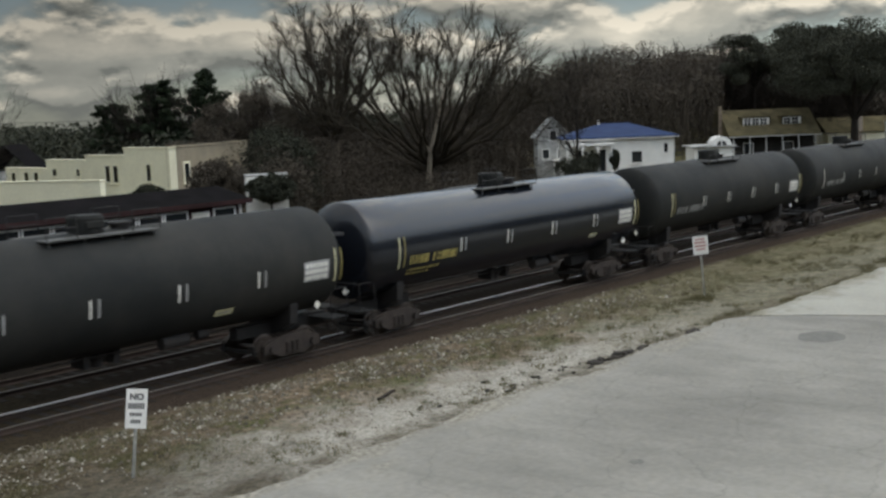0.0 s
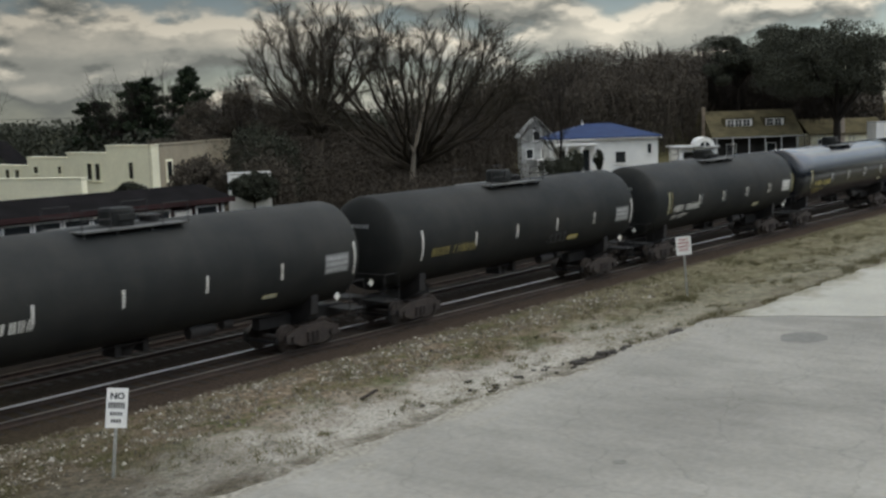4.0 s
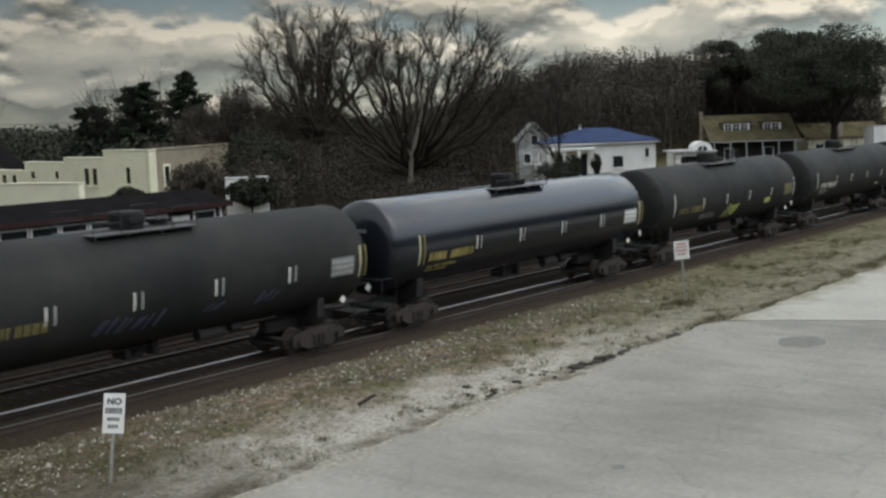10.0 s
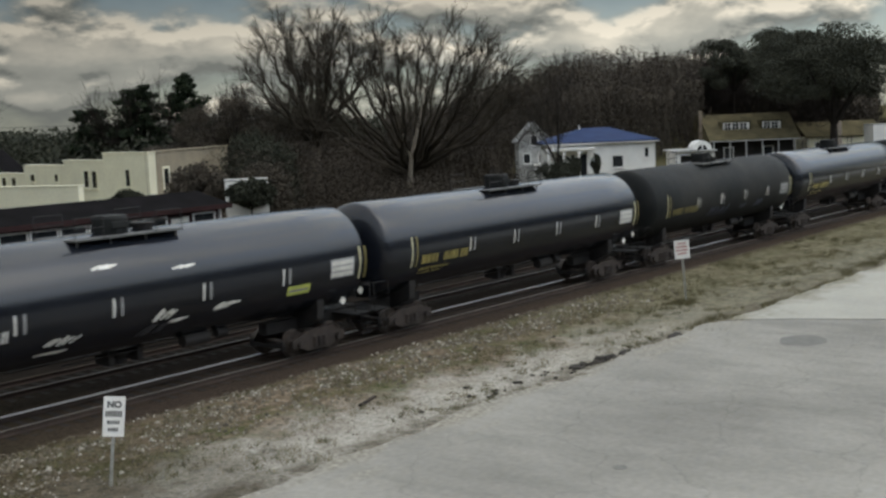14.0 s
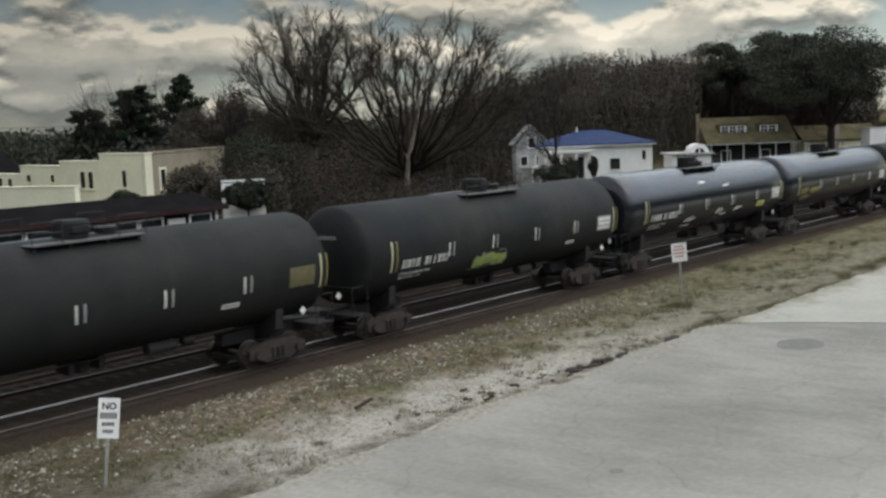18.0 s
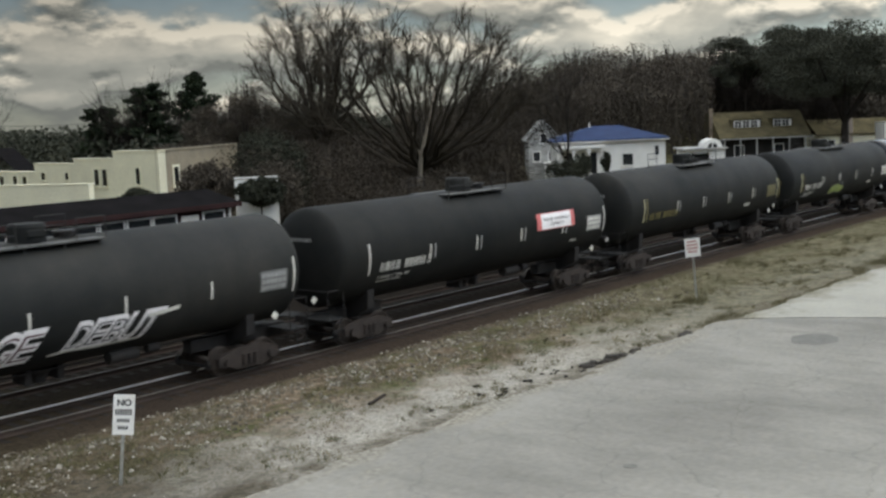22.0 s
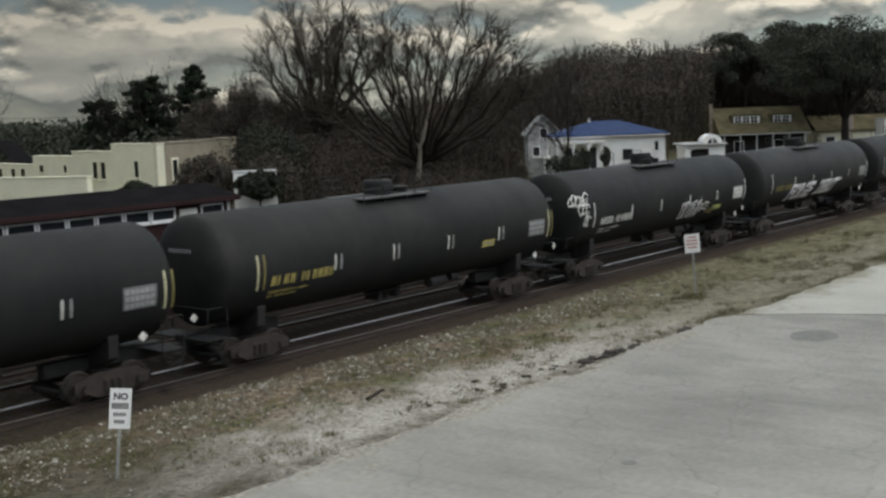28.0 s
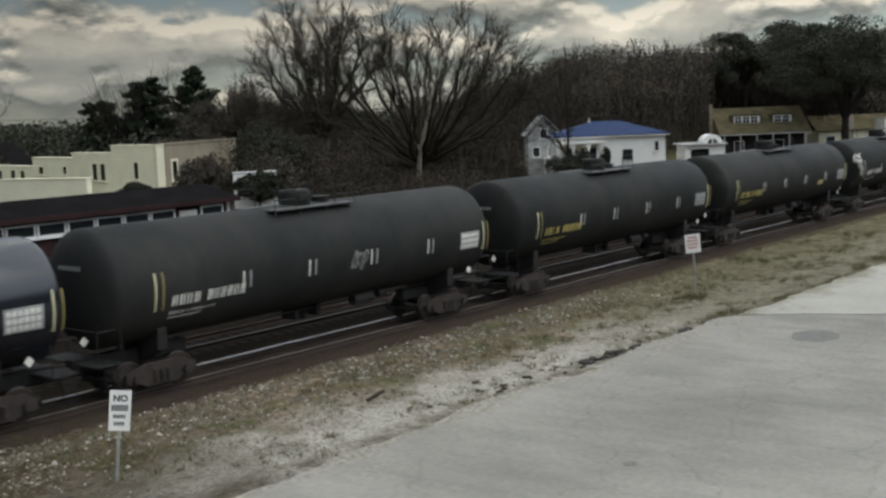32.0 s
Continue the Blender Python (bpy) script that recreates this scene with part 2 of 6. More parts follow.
def run_down(m, low, high, tint):
    """Dirt and rain streaks that run down the tank's sides, and broad faded patches."""
    nt = m.node_tree
    N, L = nt.nodes.new, nt.links.new
    bsdf = nt.nodes["Principled BSDF"]
    tip = bsdf.inputs["Base Color"].links[0].from_socket
    co, info, add = N("ShaderNodeTexCoord"), N("ShaderNodeObjectInfo"), N("ShaderNodeVectorMath")
    scale = N("ShaderNodeVectorMath")
    scale.operation, scale.inputs[1].default_value = "SCALE", (1, 1, 1)
    scale.inputs[0].default_value = (57, 31, 0)
    L(info.outputs["Random"], scale.inputs["Scale"])
    L(co.outputs["Object"], add.inputs[0])
    L(scale.outputs[0], add.inputs[1])
    for stretch, amount in (((1.1, 0.3, 0.3), 0.32), ((0.24, 0.4, 0.4), 0.8)):
        mp, n, r, mx = N("ShaderNodeMapping"), N("ShaderNodeTexNoise"), N("ShaderNodeMapRange"), N("ShaderNodeMixRGB")
        mp.inputs["Scale"].default_value = stretch
        L(add.outputs[0], mp.inputs["Vector"])
        n.inputs["Scale"].default_value, n.inputs["Detail"].default_value, n.inputs["Roughness"].default_value = 1.0, 6, 0.6
        L(mp.outputs[0], n.inputs["Vector"])
        r.inputs["From Min"].default_value, r.inputs["From Max"].default_value = 0.34, 0.66
        r.inputs["To Min"].default_value, r.inputs["To Max"].default_value = 1 - (1 - low) * amount, 1 + (high - 1) * amount
        L(n.outputs["Fac"], r.inputs["Value"])
        hue = N("ShaderNodeCombineColor")
        for ch, t in zip(("Red", "Green", "Blue"), tint):
            p = N("ShaderNodeMath")
            p.operation, p.inputs[1].default_value = "POWER", t
            L(r.outputs[0], p.inputs[0])
            L(p.outputs[0], hue.inputs[ch])
        mx.blend_type, mx.inputs[0].default_value = "MULTIPLY", 1.0
        L(tip, mx.inputs[1])
        L(hue.outputs[0], mx.inputs[2])
        tip = mx.outputs[0]
    L(tip, bsdf.inputs["Base Color"])


run_down(M["matte"], 0.72, 1.45, (1.15, 1.0, 0.85))
run_down(M["gloss"], 0.8, 1.3, (1.1, 1.0, 0.9))
M["gloss"].node_tree.nodes["Principled BSDF"].inputs["Specular IOR Level"].default_value = 0.55
M["matte"].node_tree.nodes["Principled BSDF"].inputs["Specular IOR Level"].default_value = 0.11


# ---- mesh helpers -----------------------------------------------------------
def mesh_of(bm, name, material, smooth=False):
    me = bpy.data.meshes.new(name)
    bm.to_mesh(me)
    bm.free()
    me.materials.append(material)
    if smooth:
        for f in me.polygons:
            f.use_smooth = True
    return me


def raw_mesh(name, verts, faces, material, smooth=False):
    me = bpy.data.meshes.new(name)
    me.from_pydata(verts, [], faces)
    me.materials.append(material)
    if smooth:
        me.polygons.foreach_set("use_smooth", [True] * len(me.polygons))
    return me


def under(name, me, parent, m=None, label=""):
    """Link mesh data as a part of a thing or part."""
    ob = new(name, me)
    ob.parent = parent
    if m is not None:
        ob.matrix_basis = m
    if label:
        ob["label"] = label
    return ob


def part(name, bm, material, parent, label="", smooth=False, m=None):
    return under(name, mesh_of(bm, name, material, smooth), parent, m, label)


def box(bm, x0, x1, y0, y1, z0, z1, bevel=0.0):
    r = bmesh.ops.create_cube(bm, size=1, matrix=Matrix.Translation(((x0 + x1) / 2, (y0 + y1) / 2, (z0 + z1) / 2)) @ Matrix.Diagonal((x1 - x0, y1 - y0, z1 - z0, 1)))
    if bevel:
        edges = list({e for v in r["verts"] for e in v.link_edges})
        bmesh.ops.bevel(bm, geom=edges, offset=bevel, segments=1, affect="EDGES")
    return r["verts"]


def boxed(*args, bevel=0.0):
    bm = bmesh.new()
    box(bm, *args, bevel=bevel)
    return bm


def rod(bm, a, b, r, sides=6, r2=None):
    a, b = Vector(a), Vector(b)
    d = b - a
    m = Matrix.Translation((a + b) / 2) @ d.to_track_quat("Z", "Y").to_matrix().to_4x4()
    bmesh.ops.create_cone(bm, cap_ends=True, segments=sides, radius1=r, radius2=r if r2 is None else r2, depth=d.length, matrix=m)


def pipe(bm, pts, r, sides=6):
    for a, b in zip(pts, pts[1:]):
        rod(bm, a, b, r, sides)


def lathe(bm, profile, axis="x", steps=32):
    """Turn (along, radius) pairs round the axis."""
    rings = []
    for s, r in profile:
        ring = []
        for i in range(steps):
            a = 2 * math.pi * i / steps
            p, q = r * math.cos(a), r * math.sin(a)
            ring.append(bm.verts.new((s, p, q) if axis == "x" else ((p, s, q) if axis == "y" else (p, q, s))))
        rings.append(ring)
    for u, v in zip(rings, rings[1:]):
        for i in range(steps):
            j = (i + 1) % steps
            bm.faces.new((u[i], u[j], v[j], v[i]))
    bm.faces.new(rings[0][::-1])
    bm.faces.new(rings[-1])
    bmesh.ops.recalc_face_normals(bm, faces=bm.faces)


def extrude_profile(bm, pts, x0, x1, steps=1):
    """A closed (y, z) outline drawn along x."""
    rings = [[bm.verts.new((x0 + (x1 - x0) * k / steps, y, z)) for y, z in pts] for k in range(steps + 1)]
    n = len(pts)
    for u, v in zip(rings, rings[1:]):
        for i in range(n):
            bm.faces.new((u[i], u[(i + 1) % n], v[(i + 1) % n], v[i]))
    bm.faces.new(rings[0])
    bm.faces.new(rings[-1][::-1])
    bmesh.ops.recalc_face_normals(bm, faces=bm.faces)


def thing(name, label, category, group="", kind="", m=None):
    ob = new(name)
    ob.empty_display_size = 0.3
    if m is not None:
        ob.matrix_basis = m
    return tagged(ob, label, category, group, kind)


# ---- ground and track -------------------------------------------------------
GROUND = -0.6
RZ = -0.45                             # top of the rails


def ground_height(x, y):
    if y < -3.2:
        z = GROUND
    elif y < -1.9:
        z = GROUND - (y + 3.2) / 1.3 * 0.03
    elif y < 9:
        z = -0.632 + 0.012 * noise.noise((x * 2.5, y * 2.5, 1))
    else:
        z = -0.66
    far = math.hypot(x, y + 28)
    if far > 120:
        # the wooded rise: highest to the right, gone to the left
        ang = math.degrees(math.atan2(y + 28, x))
        k = max(0.0, min(1.0, (41 - ang) / 8)) * max(0.0, min(1.0, (ang - 17) / 6))
        z += k * min((far - 120) * 0.13, 13.5) * (1 + 0.15 * noise.noise((x * 0.02, y * 0.02, 0)))
    if -10 < y < -3:
        z += 0.05 * noise.noise((x * 0.9, y * 0.9, 3)) + 0.03 * noise.noise((x * 3, y * 3, 7))
    return z


def ground_mat():
    """Gravel, weeds and dead grass in bands along the track."""
    m = bpy.data.materials.new("rough ground")
    m.use_nodes = True
    nt = m.node_tree
    N, L = nt.nodes.new, nt.links.new
    bsdf = nt.nodes["Principled BSDF"]
    bsdf.inputs["Roughness"].default_value = 0.95
    bsdf.inputs["Specular IOR Level"].default_value = 0.0
    co, sep = N("ShaderNodeTexCoord"), N("ShaderNodeSeparateXYZ")
    L(co.outputs["Object"], sep.inputs[0])

    def nz(scale, detail=6, rough=0.6):
        n = N("ShaderNodeTexNoise")
        n.inputs["Scale"].default_value, n.inputs["Detail"].default_value, n.inputs["Roughness"].default_value = scale, detail, rough
        L(co.outputs["Object"], n.inputs["Vector"])
        return n.outputs["Fac"]

    def ramp(fac, p0, c0, p1, c1, extra=()):
        r = N("ShaderNodeValToRGB")
        r.color_ramp.elements[0].position, r.color_ramp.elements[0].color = p0, (*c0, 1)
        r.color_ramp.elements[1].position, r.color_ramp.elements[1].color = p1, (*c1, 1)
        for p, c in extra:
            r.color_ramp.elements.new(p).color = (*c, 1)
        L(fac, r.inputs[0])
        return r.outputs[0]

    def band(lo, hi, wobble, scale):
        """0 below lo, 1 above hi in y, with an uneven edge."""
        a = N("ShaderNodeMath")
        a.operation = "MULTIPLY_ADD"
        a.inputs[1].default_value = wobble
        L(nz(scale), a.inputs[0])
        L(sep.outputs["Y"], a.inputs[2])
        r = N("ShaderNodeMapRange")
        r.inputs["From Min"].default_value, r.inputs["From Max"].default_value = lo + wobble * 0.5, hi + wobble * 0.5
        L(a.outputs[0], r.inputs["Value"])
        return r.outputs[0]

    def blend(f, a, b):
        x = N("ShaderNodeMixRGB")
        L(f, x.inputs[0])
        L(a, x.inputs[1])
        L(b, x.inputs[2])
        return x.outputs[0]

    gravel = ramp(nz(9, 8, 0.75), 0.38, (0.21, 0.196, 0.165), 0.64, (0.475, 0.45, 0.395))
    gravel = blend(ramp(nz(1.3, 6, 0.7), 0.50, (0, 0, 0), 0.66, (0.75, 0.75, 0.75)), gravel, ramp(nz(6, 6), 0.4, (0.10, 0.092, 0.075), 0.6, (0.24, 0.22, 0.18)))
    earth = ramp(nz(3.0, 8, 0.7), 0.36, (0.08, 0.062, 0.045), 0.66, (0.25, 0.20, 0.148), ((0.5, (0.155, 0.122, 0.086)),))
    grass = ramp(nz(5, 8, 0.7), 0.35, (0.035, 0.045, 0.018), 0.65, (0.14, 0.13, 0.07))
    ballast = ramp(nz(22, 5, 0.7), 0.38, (0.024, 0.019, 0.0155), 0.66, (0.086, 0.066, 0.052))
    field = ramp(nz(0.5, 8, 0.7), 0.35, (0.045, 0.045, 0.022), 0.65, (0.12, 0.105, 0.06))
    weeds = blend(ramp(nz(0.8, 5), 0.46, (0, 0, 0), 0.60, (1, 1, 1)), earth, grass)
    mixed = blend(ramp(nz(0.55, 4), 0.40, (0, 0, 0), 0.62, (1, 1, 1)), weeds, gravel)
    c = blend(band(-8.6, -6.4, 2.2, 0.35), gravel, mixed)
    c = blend(band(-7.2, -5.4, 1.8, 0.5), c, weeds)
    # towards the far end the gravel gives way to olive soil and grass
    fx = N("ShaderNodeMath")
    fx.operation = "MULTIPLY_ADD"
    fx.inputs[1].default_value = 9.0
    L(nz(0.3, 5), fx.inputs[0])
    L(sep.outputs["X"], fx.inputs[2])
    fm = N("ShaderNodeMapRange")
    fm.inputs["From Min"].default_value, fm.inputs["From Max"].default_value = 34.0, 46.0
    fm.inputs["To Max"].default_value = 0.8
    L(fx.outputs[0], fm.inputs["Value"])
    olive = ramp(nz(2.2, 8, 0.7), 0.36, (0.06, 0.062, 0.036), 0.66, (0.20, 0.18, 0.12), ((0.5, (0.13, 0.12, 0.078)),))
    c = blend(fm.outputs[0], c, olive)
    strip = N("ShaderNodeMath")
    strip.operation = "MULTIPLY"
    L(ramp(nz(0.9, 7, 0.7), 0.42, (0, 0, 0), 0.58, (0.8, 0.8, 0.8)), strip.inputs[0])
    gone = N("ShaderNodeMath")
    gone.operation = "SUBTRACT"
    gone.inputs[0].default_value = 1.0
    L(band(-9.7, -9.0, 1.2, 0.7), gone.inputs[1])
    L(gone.outputs[0], strip.inputs[1])
    c = blend(strip.outputs[0], c, ramp(nz(5, 7, 0.7), 0.38, (0.055, 0.048, 0.036), 0.64, (0.17, 0.15, 0.115)))
    c = blend(band(-3.1, -2.2, 1.0, 0.8), c, ballast)
    # ground past the near track coloured darker, standing in for shade behind the train
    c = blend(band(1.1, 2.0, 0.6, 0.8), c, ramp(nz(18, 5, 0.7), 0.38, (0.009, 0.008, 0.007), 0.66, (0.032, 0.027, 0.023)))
    c = blend(band(13.0, 15.0, 1.0, 0.6), c, field)
    # dark weeds towards the near end, darkened further to paint in corner vignetting
    ax = N("ShaderNodeMath")
    ax.operation = "MULTIPLY_ADD"
    ax.inputs[1].default_value = 8.0
    L(nz(0.4, 4), ax.inputs[0])
    L(sep.outputs["X"], ax.inputs[2])
    mx = N("ShaderNodeMapRange")
    mx.inputs["From Min"].default_value, mx.inputs["From Max"].default_value = 16.5, 23.0
    mx.inputs["To Min"].default_value, mx.inputs["To Max"].default_value = 0.85, 0.0
    L(ax.outputs[0], mx.inputs["Value"])
    dark = ramp(nz(6, 8, 0.7), 0.36, (0.020, 0.018, 0.011), 0.66, (0.085, 0.070, 0.044))
    c = blend(mx.outputs[0], c, dark)
    L(c, bsdf.inputs["Base Color"])
    bn = N("ShaderNodeBump")
    bn.inputs["Distance"].default_value = 0.05
    L(nz(14, 6, 0.75), bn.inputs["Height"])
    L(bn.outputs[0], bsdf.inputs["Normal"])
    return m


def build_ground():
    def steps(lo, hi, near_lo, near_hi, fine):
        s = list(np.arange(near_lo, near_hi, fine))
        v, g = near_hi, fine
        while v < hi:
            s.append(v)
            g *= 1.25
            v += g
        s.append(hi)
        v, g, left = near_lo, fine, []
        while v > lo:
            g *= 1.25
            v -= g
            left.append(max(v, lo))
        return left[::-1] + s
    xs, ys = steps(-1500, 2500, 4, 70, 0.6), steps(-1500, 2500, -11, -1, 0.35)
    verts = [(x, y, ground_height(x, y)) for y in ys for x in xs]
    n = len(xs)
    faces = [(j * n + i, j * n + i + 1, (j + 1) * n + i + 1, (j + 1) * n + i) for j in range(len(ys) - 1) for i in range(n - 1)]
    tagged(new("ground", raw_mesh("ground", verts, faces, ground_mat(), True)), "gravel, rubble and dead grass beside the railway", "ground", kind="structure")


def asphalt_mat():
    m = mat("old asphalt", (0.265, 0.254, 0.226), 0.82, 0, (0.190, 0.183, 0.163), 0.35, 5.5, 0.004, 0.8, rough2=0.68)
    nt = m.node_tree
    N, L = nt.nodes.new, nt.links.new
    bsdf = nt.nodes["Principled BSDF"]
    base = bsdf.inputs["Base Color"].links[0].from_socket
    co = N("ShaderNodeTexCoord")
    warp = N("ShaderNodeTexNoise")
    warp.inputs["Scale"].default_value, warp.inputs["Detail"].default_value = 0.5, 5
    L(co.outputs["Object"], warp.inputs["Vector"])
    add = N("ShaderNodeMixRGB")
    add.blend_type, add.inputs[0].default_value = "ADD", 1.0
    sc = N("ShaderNodeMixRGB")
    sc.blend_type, sc.inputs[0].default_value, sc.inputs[2].default_value = "MULTIPLY", 1.0, (2.4, 2.4, 2.4, 1)
    L(warp.outputs["Color"], sc.inputs[1])
    L(co.outputs["Object"], add.inputs[1])
    L(sc.outputs[0], add.inputs[2])
    v = N("ShaderNodeTexVoronoi")
    v.feature, v.inputs["Scale"].default_value = "DISTANCE_TO_EDGE", 0.27
    L(add.outputs[0], v.inputs["Vector"])
    crack = N("ShaderNodeMapRange")
    crack.inputs["From Max"].default_value = 0.012
    crack.inputs["To Min"].default_value, crack.inputs["To Max"].default_value = 0.84, 1.0
    L(v.outputs["Distance"], crack.inputs["Value"])
    stain = N("ShaderNodeTexNoise")
    stain.inputs["Scale"].default_value, stain.inputs["Detail"].default_value = 0.16, 3
    L(co.outputs["Object"], stain.inputs["Vector"])
    sr = N("ShaderNodeMapRange")
    sr.inputs["From Min"].default_value, sr.inputs["From Max"].default_value = 0.35, 0.65
    sr.inputs["To Min"].default_value, sr.inputs["To Max"].default_value = 0.82, 1.1
    L(stain.outputs["Fac"], sr.inputs["Value"])
    mm = N("ShaderNodeMath")
    mm.operation = "MULTIPLY"
    L(crack.outputs[0], mm.inputs[0])
    L(sr.outputs[0], mm.inputs[1])
    # long pale and dark smears left by wheels and water
    drag, smear, sm = N("ShaderNodeMapping"), N("ShaderNodeTexNoise"), N("ShaderNodeMapRange")
    drag.inputs["Rotation"].default_value, drag.inputs["Scale"].default_value = (0, 0, radians(40)), (1.1, 0.3, 1.0)
    L(co.outputs["Object"], drag.inputs["Vector"])
    smear.inputs["Scale"].default_value, smear.inputs["Detail"].default_value, smear.inputs["Roughness"].default_value = 1.0, 7, 0.62
    L(drag.outputs[0], smear.inputs["Vector"])
    sm.inputs["From Min"].default_value, sm.inputs["From Max"].default_value = 0.36, 0.62
    sm.inputs["To Min"].default_value, sm.inputs["To Max"].default_value = 0.89, 1.05
    L(smear.outputs["Fac"], sm.inputs["Value"])
    both = N("ShaderNodeMath")
    both.operation = "MULTIPLY"
    L(mm.outputs[0], both.inputs[0])
    L(sm.outputs[0], both.inputs[1])
    mul = N("ShaderNodeMixRGB")
    mul.blend_type, mul.inputs[0].default_value = "MULTIPLY", 1.0
    L(base, mul.inputs[1])
    L(both.outputs[0], mul.inputs[2])
    # soil and gravel washed over the edge towards the track
    sep, grit = N("ShaderNodeSeparateXYZ"), N("ShaderNodeTexNoise")
    L(co.outputs["Object"], sep.inputs[0])
    grit.inputs["Scale"].default_value, grit.inputs["Detail"].default_value, grit.inputs["Roughness"].default_value = 0.55, 8, 0.65
    stretch = N("ShaderNodeMapping")
    stretch.inputs["Scale"].default_value = (0.45, 1.6, 1.0)
    L(co.outputs["Object"], stretch.inputs["Vector"])
    L(stretch.outputs[0], grit.inputs["Vector"])
    edge = N("ShaderNodeMath")
    edge.operation = "MULTIPLY_ADD"
    edge.inputs[1].default_value = 7.0
    L(grit.outputs["Fac"], edge.inputs[0])
    L(sep.outputs["Y"], edge.inputs[2])
    cover = N("ShaderNodeMapRange")
    cover.inputs["From Min"].default_value, cover.inputs["From Max"].default_value = -7.7, -6.2
    cover.inputs["To Max"].default_value = 0.85
    L(edge.outputs[0], cover.inputs["Value"])
    soil = N("ShaderNodeValToRGB")
    soil.color_ramp.elements[0].position, soil.color_ramp.elements[0].color = 0.35, (0.13, 0.115, 0.085, 1)
    soil.color_ramp.elements[1].position, soil.color_ramp.elements[1].color = 0.65, (0.33, 0.31, 0.26, 1)
    speck = N("ShaderNodeTexNoise")
    speck.inputs["Scale"].default_value, speck.inputs["Detail"].default_value = 7, 6
    L(co.outputs["Object"], speck.inputs["Vector"])
    L(speck.outputs["Fac"], soil.inputs[0])
    lay = N("ShaderNodeMixRGB")
    L(cover.outputs[0], lay.inputs[0])
    L(mul.outputs[0], lay.inputs[1])
    L(soil.outputs[0], lay.inputs[2])
    L(lay.outputs[0], bsdf.inputs["Base Color"])
    return m


def flat_sheet(name, outline, z, thick, material, label, category="pavement"):
    bm = bmesh.new()
    top = [bm.verts.new((x, y, z)) for x, y in outline]
    bot = [bm.verts.new((x, y, z - thick)) for x, y in outline]
    bm.faces.new(top)
    n = len(top)
    for i in range(n):
        bm.faces.new((top[i], bot[i], bot[(i + 1) % n], top[(i + 1) % n]))
    bmesh.ops.recalc_face_normals(bm, faces=bm.faces)
    return tagged(new(name, mesh_of(bm, name, material)), label, category, kind="structure")


